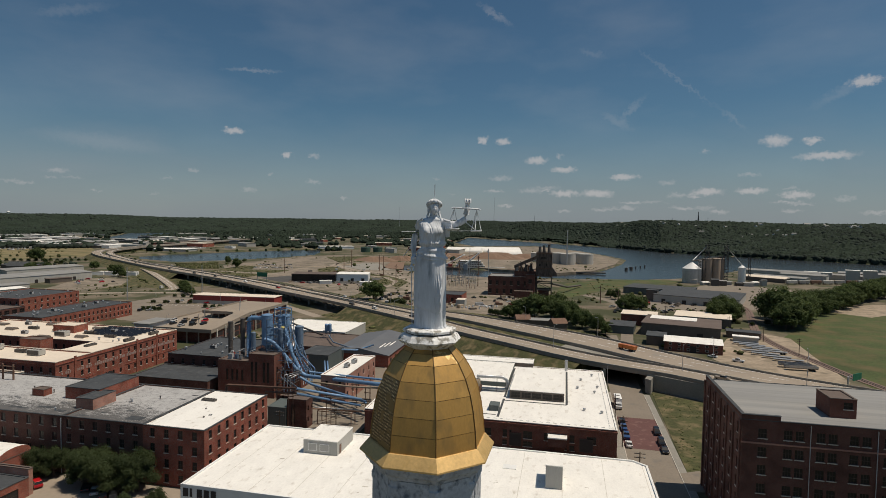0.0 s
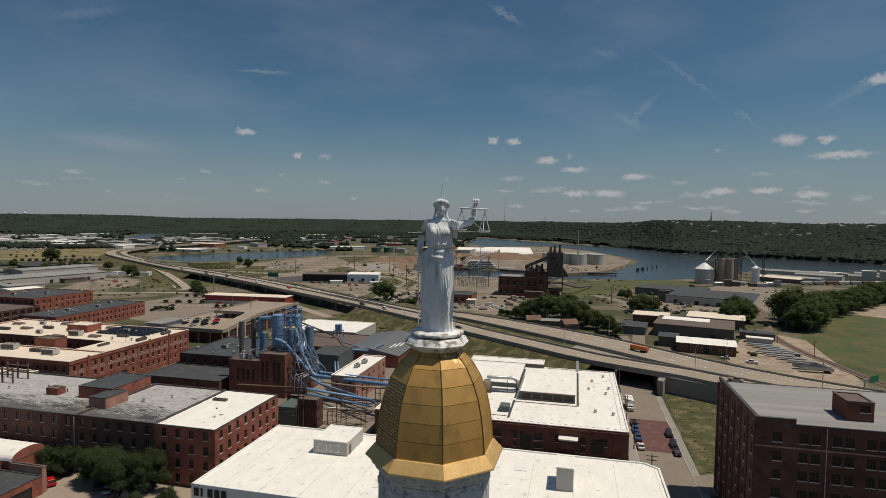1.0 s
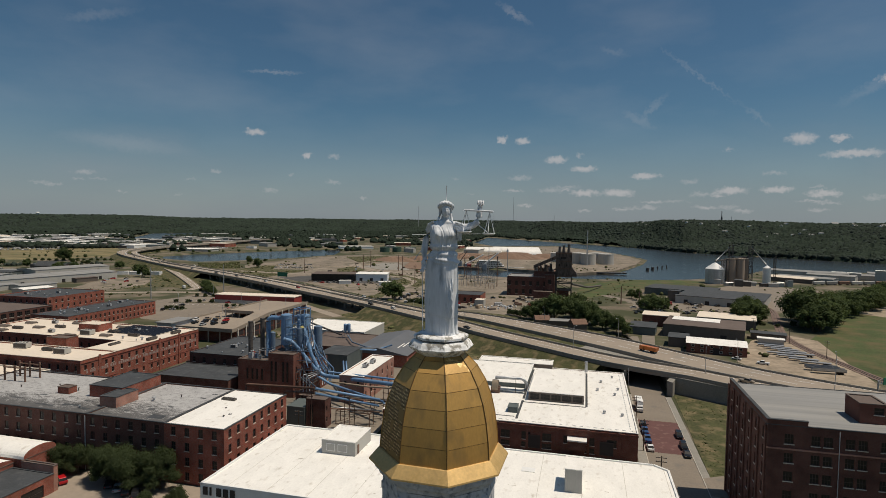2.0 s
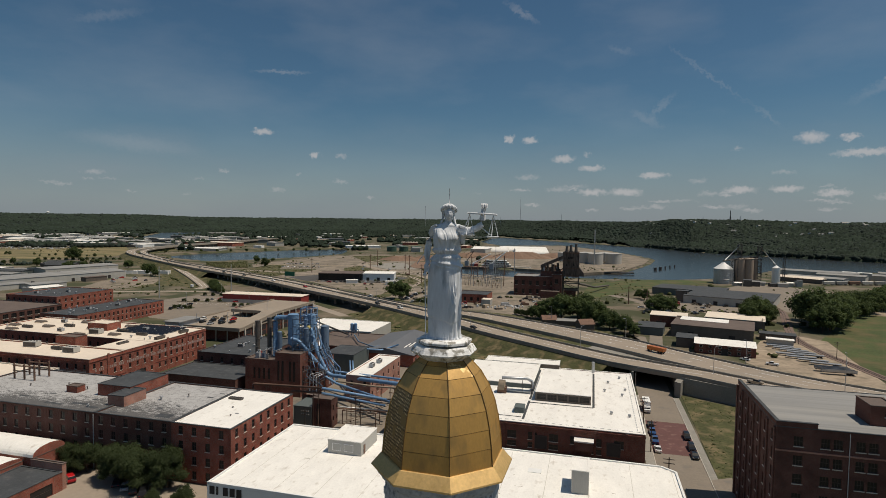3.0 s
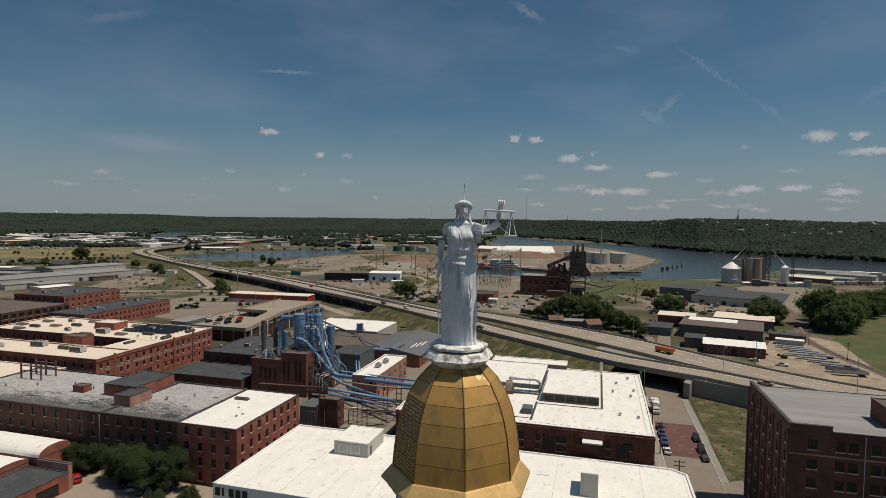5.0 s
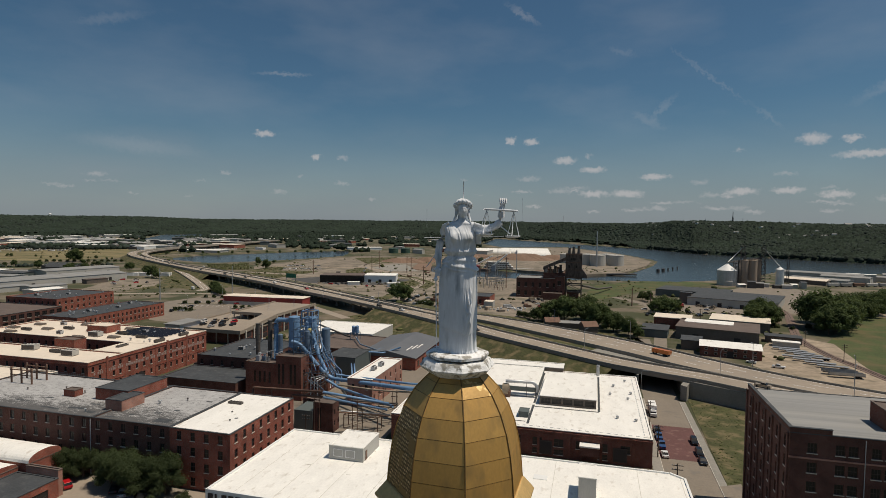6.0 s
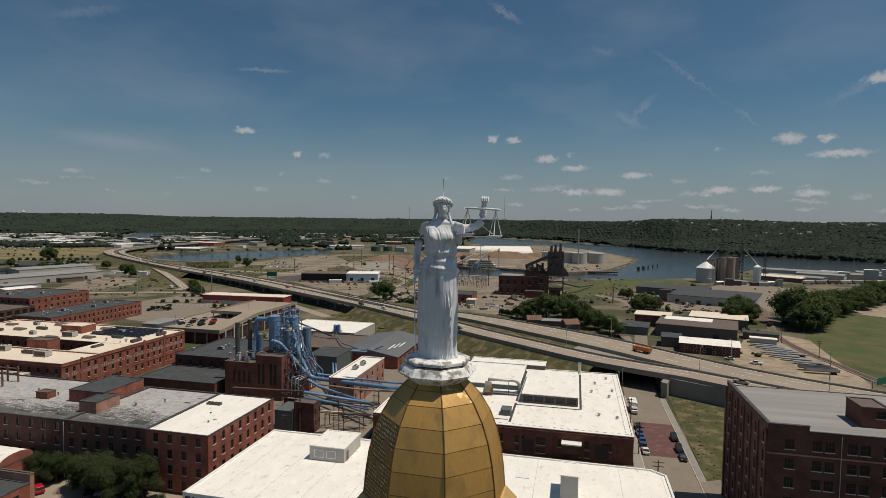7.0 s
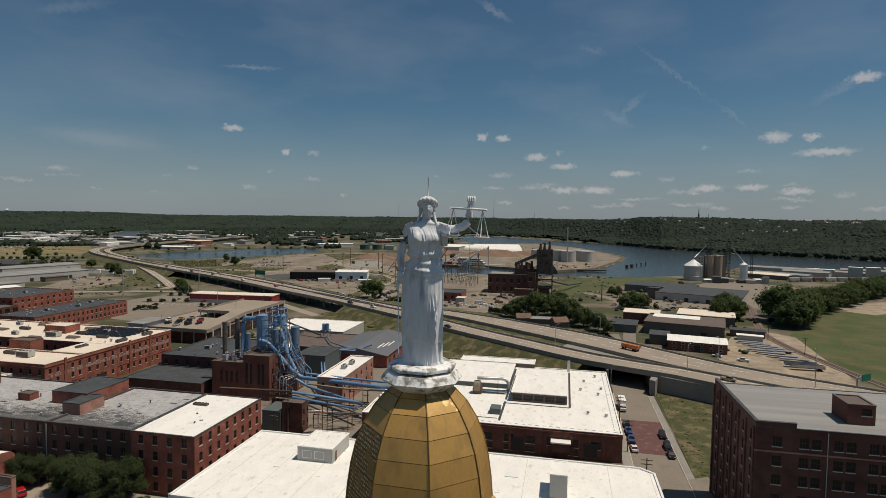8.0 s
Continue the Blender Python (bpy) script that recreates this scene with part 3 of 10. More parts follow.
def wall_with_openings(parent, p0, p1, z0, z1, holes, mat, style="sash", deep=0.22, name="wall", sills=True):
    """A wall from p0 to p1 (its outside on the right-hand side as one goes), with an opening for each (u, v, w, h): u metres along, v above z0."""
    p0, p1 = Vector((*p0, 0)), Vector((*p1, 0))
    along = (p1 - p0).normalized()
    length = (p1 - p0).length
    out = Vector((along.y, -along.x, 0))
    us = sorted({0.0, length} | {round(e, 3) for u, v, w, h in holes for e in (u - w / 2, u + w / 2)})
    vs = sorted({0.0, z1 - z0} | {round(e, 3) for u, v, w, h in holes for e in (v, v + h)})
    rects = [(u - w / 2, u + w / 2, v, v + h) for u, v, w, h in holes]

    def at(u, v, d=0.0):
        return p0 + along * u - out * d + Vector((0, 0, z0 + v))

    g = Geo()
    for i in range(len(us) - 1):
        um = (us[i] + us[i + 1]) / 2
        run = None
        mine = [r for r in rects if r[0] < um < r[1]]
        for j in range(len(vs) - 1):
            vm = (vs[j] + vs[j + 1]) / 2
            inside = any(r[2] < vm < r[3] for r in mine)
            if inside:
                if run is not None:
                    g.add([at(us[i], run), at(us[i + 1], run), at(us[i + 1], vs[j]), at(us[i], vs[j])], [(0, 1, 2, 3)])
                run = None
            elif run is None:
                run = vs[j]
        if run is not None:
            top = vs[-1]
            g.add([at(us[i], run), at(us[i + 1], run), at(us[i + 1], top), at(us[i], top)], [(0, 1, 2, 3)])
    for a, b, c, d in rects:
        o = [at(a, c), at(b, c), at(b, d), at(a, d)]
        n = [at(a, c, deep + 0.1), at(b, c, deep + 0.1), at(b, d, deep + 0.1), at(a, d, deep + 0.1)]
        g.add(o + n, [(0, 4, 5, 1), (1, 5, 6, 2), (2, 6, 7, 3), (3, 7, 4, 0), (4, 7, 6, 5)])
    ob = part(name, g.weld(), mat, parent)
    turn = math.atan2(along.y, along.x)
    for u, v, w, h in holes:
        fr, pane, sill = window_parts(w, h, style, deep)
        spot = at(u, v, deep)
        win = part("window", fr, None, parent, m=Matrix.Translation(spot) @ Matrix.Rotation(turn, 4, "Z"))
        part("pane", pane, None, win)
        if sills:
            part("sill", sill, None, win)
    return ob


def window_rows(length, first, step, count, w, rows, h):
    return [(first + i * step, v, w, h) for v in rows for i in range(count) if first + i * step < length - w * 0.6]


def building(name, label, rect, h, wall_mat, roof_mat, category="building", z0=0.0, parapet=0.6, south=(), east=(), west=(), north=(), style="sash", coping=None, deep=0.22, group="", sills=True):
    """A block over the plan rect = x0, x1, y0, y1 with walls, roof, parapet and the openings given for each side."""
    x0, x1, y0, y1 = rect
    b = thing(name, label, category, group, at=((x0 + x1) / 2, (y0 + y1) / 2, z0))
    inv = Matrix.Translation(-b.location)
    root = part("walls", Geo().box(x0 + 0.6, x1 - 0.6, y0 + 0.6, y1 - 0.6, z0, z0 + 0.3), CONCRETE, b, m=inv)
    root.name = "plinth"
    for p0, p1, holes in (((x0, y0), (x1, y0), south), ((x1, y0), (x1, y1), east), ((x1, y1), (x0, y1), north), ((x0, y1), (x0, y0), west)):
        wall_with_openings(b, p0, p1, z0, z0 + h, holes, wall_mat, style, deep, sills=sills)
    for o in list(b.children):
        if o is not root:
            o.matrix_basis = inv @ o.matrix_basis
    t = 0.35
    part("roof", Geo().box(x0 + t, x1 - t, y0 + t, y1 - t, z0 + h - parapet - 0.3, z0 + h - parapet), roof_mat, b, m=inv)
    if parapet > 0.05:
        g = Geo()
        za, zb = z0 + h - parapet - 0.2, z0 + h
        for a in ((x0, x1, y0, y0 + t), (x0, x1, y1 - t, y1), (x0, x0 + t, y0 + t, y1 - t), (x1 - t, x1, y0 + t, y1 - t)):
            e = 0.003
            g.box(a[0] + e, a[1] - e, a[2] + e, a[3] - e, za, zb - 0.12)
        part("parapet", g, wall_mat, b, m=inv)
    c = Geo()
    o = 0.08
    for a in ((x0 - o, x1 + o, y0 - o, y0 + t), (x0 - o, x1 + o, y1 - t, y1 + o), (x0 - o, x0 + t, y0 + t, y1 - t), (x1 - t, x1 + o, y0 + t, y1 - t)):
        c.box(*a, z0 + h - 0.115, z0 + h + 0.05)
    part("coping", c, coping or roof_mat, b, m=inv)
    return b
# ---------------- ground, river, bluffs ----------------
make_world()
EYE = (5.0, -22.0)
RIVER = [(-417, 2505), (-94, 2032), (165, 1709), (241, 1515), (380, 1381), (598, 1206), (1500, 800), (1500, 500),
         (530, 980), (368, 935), (281, 961), (175, 778), (122, 729), (76, 703), (13, 694), (-87, 673), (-148, 690),
         (-221, 727), (-258, 750), (-284, 855), (-189, 836), (-107, 791), (-5, 767), (54, 829), (102, 1007), (122, 1134),
         (99, 1241), (53, 1404), (-77, 1684), (-240, 1560), (-358, 1850)]
LAKE = [(-718, 838), (-713, 921), (-635, 1098), (-551, 1224), (-505, 1108), (-466, 987), (-493, 874), (-528, 790), (-565, 740), (-668, 780)]
FAR_LAKE = [(-1450, 1560), (-1840, 2120), (-1720, 2290), (-1390, 1860), (-1330, 1560), (-1230, 1390)]


def inside_distance(px, py, poly):
    """Distance to the outline, positive inside; px and py are arrays."""
    d = np.full(px.shape, 1e9)
    inside = np.zeros(px.shape, bool)
    n = len(poly)
    for i in range(n):
        (ax, ay), (bx, by) = poly[i], poly[(i + 1) % n]
        ex, ey = bx - ax, by - ay
        t = np.clip(((px - ax) * ex + (py - ay) * ey) / (ex * ex + ey * ey), 0, 1)
        d = np.minimum(d, np.hypot(px - ax - t * ex, py - ay - t * ey))
        cross = (ay > py) != (by > py)
        xi = ax + (py - ay) / (by - ay if by != ay else 1e-9) * ex
        inside ^= cross & (px < xi)
    return np.where(inside, d, -d)


def bluff_front(azimuth):
    """How far off the bluffs begin, by degrees from +y."""
    return np.interp(azimuth, [-60, -50, -38, -23, -12, -3, 5.3, 8.7, 15, 26, 45], [2700, 2900, 3000, 3300, 3300, 2500, 1850, 1600, 1500, 1390, 1330])


def soft_noise(x, y, s, seed):
    """Smooth value noise from sums of waves."""
    rng = np.random.RandomState(seed)
    out = np.zeros_like(x)
    for k in range(6):
        a, ph, w = rng.rand() * 6.28, rng.rand() * 6.28, (1 + 0.8 * k) / s
        out += np.sin((x * math.cos(a) + y * math.sin(a)) * w + ph) / (1 + 0.5 * k)
    return out / 2.4


def bluff_height(x, y):
    dx, dy = x - EYE[0], y - EYE[1]
    r, az = np.hypot(dx, dy), np.degrees(np.arctan2(dx, dy))
    front = bluff_front(az) + 60 * soft_noise(x, y, 160, 3)
    crest = np.interp(az, [-60, -50, -35, -15, 0, 6, 6.9, 8, 12, 30], [66, 62, 57, 60, 62, 62, 70, 65, 63, 62])
    t = np.clip((r - front) / np.interp(az, [-10, 5, 10], [500, 420, 330]), 0, 1)
    return t * t * (3 - 2 * t) * (crest + 6 * soft_noise(x, y, 230, 5)), r, az, front


def grid_mesh(name, X, Y, Z, mat, smooth=True):
    n, m = X.shape
    me = bpy.data.meshes.new(name)
    idx = np.arange(n * m).reshape(n, m)
    quads = np.stack([idx[:-1, :-1], idx[1:, :-1], idx[1:, 1:], idx[:-1, 1:]], -1).reshape(-1, 4)
    me.from_pydata(np.stack([X, Y, Z], -1).reshape(-1, 3).tolist(), [], quads.tolist())
    me.materials.append(mat)
    if smooth:
        me.polygons.foreach_set("use_smooth", [True] * len(me.polygons))
    me.update()
    return me


GROUND_MAT = material("mixed_town_ground", (0.165, 0.135, 0.095), 0.95, var=0.4, scale=0.012, fine=0.15, tint=(0.055, 0.06, 0.026), tint_at=(0.41, 0.56))
xs = np.concatenate([np.arange(-4700, -1900, 100), np.arange(-1900, -800, 25), np.arange(-800, 620, 10), np.arange(620, 1500, 14), np.arange(1500, 3400, 70)])
ys = np.concatenate([np.arange(-500, 600, 100), np.arange(600, 1300, 10), np.arange(1300, 2600, 22), np.arange(2600, 4800, 80)])
X, Y = np.meshgrid(xs.astype(float), ys.astype(float), indexing="ij")
H, R_, AZ_, FR_ = bluff_height(X, Y)
wet = np.maximum.reduce([inside_distance(X, Y, p) for p in (RIVER, LAKE, FAR_LAKE)])
Z = np.where(wet > -8, np.clip(-(wet + 8) * 0.42, -7, 0), H)
ground = new("ground", grid_mesh("ground", X, Y, Z, GROUND_MAT))
tagged(ground, "patchy town ground of dust, gravel and thin grass", "ground", kind="structure")
solo("water", Geo().box(-2600, 1600, 500, 2700, -12, -3.0), WATER, "wide calm blue-grey river and harbour water", "water", "structure")

# woods on the bluffs, as one canopy
az_ = np.radians(np.arange(-58, 42, 0.11))
step = np.concatenate([np.arange(-240, 420, 7.5), np.arange(420, 800, 40)])
A, S = np.meshgrid(az_, step, indexing="ij")
R = bluff_front(np.degrees(A)) + 70 + S * np.interp(np.degrees(A), [-10, 6], [1.6, 1.0])
X, Y = EYE[0] + R * np.sin(A), EYE[1] + R * np.cos(A)
rng = np.random.RandomState(11)
base = bluff_height(X, Y)[0]
lumps = 4.2 * np.abs(soft_noise(X, Y, 9, 21)) + 3.0 * np.abs(soft_noise(X, Y, 5, 22)) + 2.2 * rng.rand(*X.shape) + 3.0 * soft_noise(X, Y, 40, 23)
land = -np.maximum.reduce([inside_distance(X, Y, p) for p in (RIVER, FAR_LAKE)])
rise = np.clip((land + 1) / 20, 0, 1)
Zc = np.where(land > -1, base * rise + rise * (5.0 + lumps) - 2.6 * (1 - rise) + 1.6 * rng.rand(*X.shape), -8.0)
woods = new("woods", grid_mesh("woods", X + 2.5 * (rng.rand(*X.shape) - 0.5), Y + 2.5 * (rng.rand(*X.shape) - 0.5), Zc, LEAF_FAR, smooth=False))
tagged(woods, "dense dark green woods over the river bluffs", "woods", kind="stuff")


def crown_field(name, label, pts, mat, category="woods"):
    """Many small uneven crowns in one mesh, from rows of x, y, ground height, radius and height."""
    pts = np.asarray(pts, float)
    rr = np.random.RandomState(len(pts))
    n, m = len(pts), 7
    rings = np.array([(0.45, 0.93), (0.92, 0.62), (0.85, 0.22), (0.55, -0.12)])
    ang = 2 * np.pi * (np.arange(m)[None, None, :] + rr.uniform(-0.3, 0.3, (n, 4, m))) / m
    rad = rings[None, :, 0, None] * pts[:, 3, None, None] * rr.uniform(0.72, 1.28, (n, 4, m))
    z = pts[:, 2, None, None] + pts[:, 4, None, None] * rings[None, :, 1, None] * rr.uniform(0.86, 1.14, (n, 4, m))
    ring = np.stack([pts[:, 0, None, None] + rad * np.cos(ang), pts[:, 1, None, None] + rad * np.sin(ang), z], -1).reshape(n, 4 * m, 3)
    top = np.stack([pts[:, 0], pts[:, 1], pts[:, 2] + pts[:, 4] * rr.uniform(0.95, 1.12, n)], -1)[:, None, :]
    verts = np.concatenate([top, ring], 1)
    k = np.arange(m)
    tri = np.stack([np.zeros(m, int), 1 + k, 1 + (k + 1) % m], -1)
    quad = np.concatenate([np.stack([1 + j * m + k, 1 + (j + 1) * m + k, 1 + (j + 1) * m + (k + 1) % m, 1 + j * m + (k + 1) % m], -1) for j in range(3)])
    off = (np.arange(n) * (1 + 4 * m))[:, None, None]
    me = bpy.data.meshes.new(name)
    me.from_pydata(verts.reshape(-1, 3).tolist(), [], (tri[None] + off).reshape(-1, 3).tolist() + (quad[None] + off).reshape(-1, 4).tolist())
    me.materials.append(mat)
    me.polygons.foreach_set("use_smooth", [True] * len(me.polygons))
    me.update()
    return tagged(new(name, me), label, category, kind="stuff")


def bluff_crowns(count, az0, az1, up0, up1, r0, r1, seed):
    """Places for crowns over the bluffs between two bearings and two depths behind their front."""
    rr = np.random.RandomState(seed)
    az = rr.uniform(az0, az1, count)
    dist = bluff_front(az) + 70 + rr.uniform(up0, up1, count)
    x, y = EYE[0] + dist * np.sin(np.radians(az)), EYE[1] + dist * np.cos(np.radians(az))
    dryness = -np.maximum.reduce([inside_distance(x, y, p) for p in (RIVER, FAR_LAKE)])
    glade = soft_noise(x, y, 75, 41)
    keep = (dryness > 1.5) & (glade > -0.95)
    base = bluff_height(x, y)[0] * np.clip((dryness + 1) / 20, 0, 1)
    size = rr.uniform(r0, r1, count)
    return np.stack([x, y, base + 2.6 * np.clip(dryness / 25, 0, 1) - 0.6, size, size * rr.uniform(1.0, 1.5, count)], -1)[keep]


crown_field("wood_crowns", "rounded tree crowns covering the near river bluff", bluff_crowns(15000, 3, 38, -210, 420, 3.4, 7.0, 51), LEAF_CROWNS)
crown_field("wood_crowns", "rounded tree crowns covering the far bluffs", bluff_crowns(12000, -57, 4, -200, 700, 4.5, 8.5, 52), LEAF_CROWNS)


# ---------------- sheets on the ground ----------------
grass_polys = []


def patch(name, poly, mat, label, z=0.03, kind="structure", depth=0.4):
    g = Geo()
    cx, cy = sum(p[0] for p in poly) / len(poly), sum(p[1] for p in poly) / len(poly)
    n = len(poly)
    area = sum(poly[i][0] * poly[(i + 1) % n][1] - poly[(i + 1) % n][0] * poly[i][1] for i in range(n))
    if area < 0:
        poly = poly[::-1]
    g.prism(poly, z - depth, z)
    if mat is GRASS:
        grass_polys.append((poly, z))
    return solo(name, g, mat, label, "ground", kind)


patch("meadow", [(-1141, 944), (-1002, 1030), (-864, 898), (-760, 760), (-798, 654), (-1150, 600)], DRY_GRASS, "dry yellow meadow beside the highway bend")
patch("grass_bank", [(-411, 382), (-396, 441), (-352, 440), (-470, 550), (-705, 741), (-686, 694), (-464, 521), (-431, 471), (-459, 428)], GRASS, "grass verge below the slip road")
patch("grass_island", [(-724, 778), (-604, 706), (-376, 556), (-327, 482), (-345, 455), (-374, 475), (-568, 651)], GRASS, "grass between slip road and highway", 0.05)
patch("parking_lot", [(-330, 340), (-312, 425), (-240, 400), (-205, 350), (-225, 283), (-275, 290)], STREET, "pale concrete parking lot")
patch("sand_yard", [(-464, 697), (-463, 880), (-400, 1000), (-330, 1000), (-270, 860), (-240, 742), (-150, 676), (-79, 662), (-20, 560), (-12, 462), (-33, 380), (-60, 370), (-104, 399), (-176, 444), (-284, 526), (-389, 588)], YARD_DIRT, "sandy gravel industrial yards")
patch("harbour_spit", [(-250, 1430), (-74, 1610), (45, 1382), (88, 1189), (105, 1085), (88, 971), (45, 810), (-5, 757), (-95, 788), (-180, 850), (-270, 1000)], YARD_DIRT, "sandy spit between harbour and river", 0.04, depth=3.6)
patch("river_lawn", [(-2, 548), (6, 622), (60, 690), (125, 705), (150, 690), (51, 582), (11, 500), (-1, 492)], PARK_GRASS, "lawn by the river wall", 0.06)
patch("gravel_yard", [(99, 337), (120, 367), (137, 349), (131, 300), (126, 250), (112, 228), (92, 243), (78, 280)], SAND, "bare gravel storage yard", 0.05)
patch("park", [(134, 351), (129, 300), (131, 233), (260, 200), (420, 420), (300, 540), (244, 529), (188, 450)], PARK_GRASS, "green park lawn beside the railway", 0.04)
patch("ball_field", [(228, 455), (300, 520), (290, 545), (232, 520), (205, 480)], SAND, "sandy infield in the park", 0.09)
patch("street_grass", [(38.5, 128), (40.8, 130), (42, 138), (60, 150), (62, 200), (40, 212)], GRASS, "thin dry grass slope beside the street", 0.12)
patch("highway_verge", [(-150, 372), (-160, 345), (-100, 285), (-40, 235), (22, 214), (24, 226), (14, 240), (-40, 290)], GRASS, "grass verge below the highway", 0.04)
patch("verge_beyond", [(-150, 400), (-90, 352), (-29, 327), (23, 292), (40, 290), (30, 330), (-40, 380), (-110, 400)], GRASS, "weedy grass beyond the highway", 0.05)
patch("old_lot", [(-136, 60), (-78, 60), (-70, 78), (-72, 97), (-175, 97), (-175, 90)], DECK, "cracked worn concrete parking court", 0.05)
patch("side_street", [(-71.5, 117.5), (22, 117.5), (22, 141.5), (-71.5, 141.5)], STREET, "worn street between the warehouses", 0.04)
patch("alley", [(-170, 186), (-158, 186), (-158, 260), (-170, 260)], STREET, "pale concrete alley", 0.05)
patch("mill_yard", [(-128, 129), (-56, 129), (-56, 240), (-98, 240), (-128, 190)], STREET, "dusty concrete mill yard", 0.03)
patch("far_lots", [(72, 450), (108, 430), (165, 480), (240, 640), (180, 690), (120, 600), (40, 480)], STREET, "dusty concrete lots by the grain silos", 0.05)
patch("plaza", [(-240, 530), (-195, 545), (-195, 600), (-280, 640), (-330, 560), (-290, 530)], ASPHALT, "asphalt car park beside the white showroom", 0.06)

# ---------------- street beside the warehouse ----------------
STREET_X = (24.0, 36.5)
patch("street", [(24, 60), (36.5, 60), (36.5, 330), (24, 330)], STREET, "worn concrete street", 0.05)
patch("brick_street", [(24.05, 151), (36.45, 151), (36.45, 179), (24.05, 179)], BRICK_PAVING, "old red brick street paving", 0.075)
for name, xa, xb in (("pavement", 21.3, 23.85), ("pavement", 36.65, 38.6)):
    solo(name, Geo().box(xa, xb, 60, 208, -0.3, 0.17), CONCRETE, "concrete pavement along the street", "pavement", "structure")
    k = xb if xa < 25 else xa - 0.15
    solo("kerb", Geo().box(k, k + 0.15, 60, 208, -0.3, 0.19), STONE, "pale worn kerb stone", "kerb", "structure")
patch("crossing_pavement", [(36.7, 126), (42.2, 126), (42.2, 139), (36.7, 136)], STREET, "concrete pavement at the corner", 0.19)


# ---------------- highway ----------------
def ribbon(a, b, z, depth, lo=None):
    """A slab between two edge lines with as many points each; z is one height or one for each point."""
    g, n = Geo(), len(a)
    zs = z if isinstance(z, (list, tuple)) else [z] * n
    v = []
    for i in range(n):
        v += [(*a[i], zs[i]), (*b[i], zs[i]), (*b[i], zs[i] - depth), (*a[i], zs[i] - depth)]
    f = [(0, 1, 2, 3), (4 * n - 1, 4 * n - 2, 4 * n - 3, 4 * n - 4)]
    for i in range(n - 1):
        p, q = 4 * i, 4 * i + 4
        f += [(p, q, q + 1, p + 1), (p + 1, q + 1, q + 2, p + 2), (p + 2, q + 2, q + 3, p + 3), (p + 3, q + 3, q, p)]
    return g.add(v, f)


def smooth_line(pts, step=12.0):
    """Points along a smooth curve through pts."""
    p = [Vector(q) for q in pts]
    out = []
    for i in range(len(p) - 1):
        a, b, c, d = p[max(i - 1, 0)], p[i], p[i + 1], p[min(i + 2, len(p) - 1)]
        n = max(1, int((c - b).length / step))
        for k in range(n):
            t = k / n
            out.append(0.5 * (2 * b + (c - a) * t + (2 * a - 5 * b + 4 * c - d) * t * t + (3 * b - a - 3 * c + d) * t ** 3))
    return out + [p[-1]]


def offset_line(line, d):
    """The line moved sideways to its left."""
    out = []
    for i, p in enumerate(line):
        t = (line[min(i + 1, len(line) - 1)] - line[max(i - 1, 0)]).normalized()
        out.append((p.x - t.y * d, p.y + t.x * d))
    return out


def carriageway(name, label, line, width, z, lanes, wall_left=True, wall_right=True):
    """A road slab to the left of the line, with parapets and lane marks."""
    th = thing(name, label, "road", kind="structure", group="highway")
    a, b = offset_line(line, 0), offset_line(line, width)
    part("slab", ribbon(a, b, z, 1.3), DECK, th)
    for on, d in ((wall_right, 0.0), (wall_left, width - 0.35)):
        if on:
            part("parapet", ribbon(offset_line(line, d), offset_line(line, d + 0.35), [q + 0.85 for q in z] if isinstance(z, list) else z + 0.85, 0.9), CONCRETE, th)
    g = Geo()
    zz = z if isinstance(z, list) else [z] * len(line)
    for k in range(lanes + 1):
        d = 2.6 + (width - 4.6) * k / lanes
        u, w = offset_line(line, d - 0.12), offset_line(line, d + 0.12)
        for i in range(len(line) - 1):
            if k in (0, lanes) or i % 2 == 0:
                g.add([(*u[i], zz[i] + 0.02), (*u[i + 1], zz[i + 1] + 0.02), (*w[i + 1], zz[i + 1] + 0.02), (*w[i], zz[i] + 0.02)], [(0, 1, 2, 3)])
    part("lane_marks", g, WHITE_PAINT, th, "worn white lane marks")
    return th


NEAR = [(130, 163), (100, 180), (58, 205), (45.6, 213), (13, 228), (-21, 253), (-51, 276), (-82, 303), (-152, 357), (-223, 405), (-312, 467),
        (-426, 535), (-557, 620), (-700, 722), (-775, 800), (-818, 890), (-842, 985), (-858, 1100), (-884, 1280), (-925, 1500)]
near_line = smooth_line(NEAR)
near_line.reverse()
NZ = 7.0
carriageway("highway", "pale concrete elevated highway carriageway", near_line, 14.5, NZ, 2)
FARL = [(133, 179), (98, 198), (76, 211.5), (44.2, 232.5), (20.5, 254), (-20, 287), (-60, 318), (-82, 330)]
FARR = [(170, 187), (110, 214), (77, 234), (50, 258), (23, 284), (-29, 320), (-68, 341), (-91, 345)]
fl, fr_ = smooth_line(FARL, 9), smooth_line(FARR, 9)
nn = 40


def resample(line, n):
    ds = [0.0]
    for i in range(1, len(line)):
        ds.append(ds[-1] + (line[i] - line[i - 1]).length)
    return [(float(np.interp(ds[-1] * k / (n - 1), ds, [p.x for p in line])), float(np.interp(ds[-1] * k / (n - 1), ds, [p.y for p in line]))) for k in range(n)]


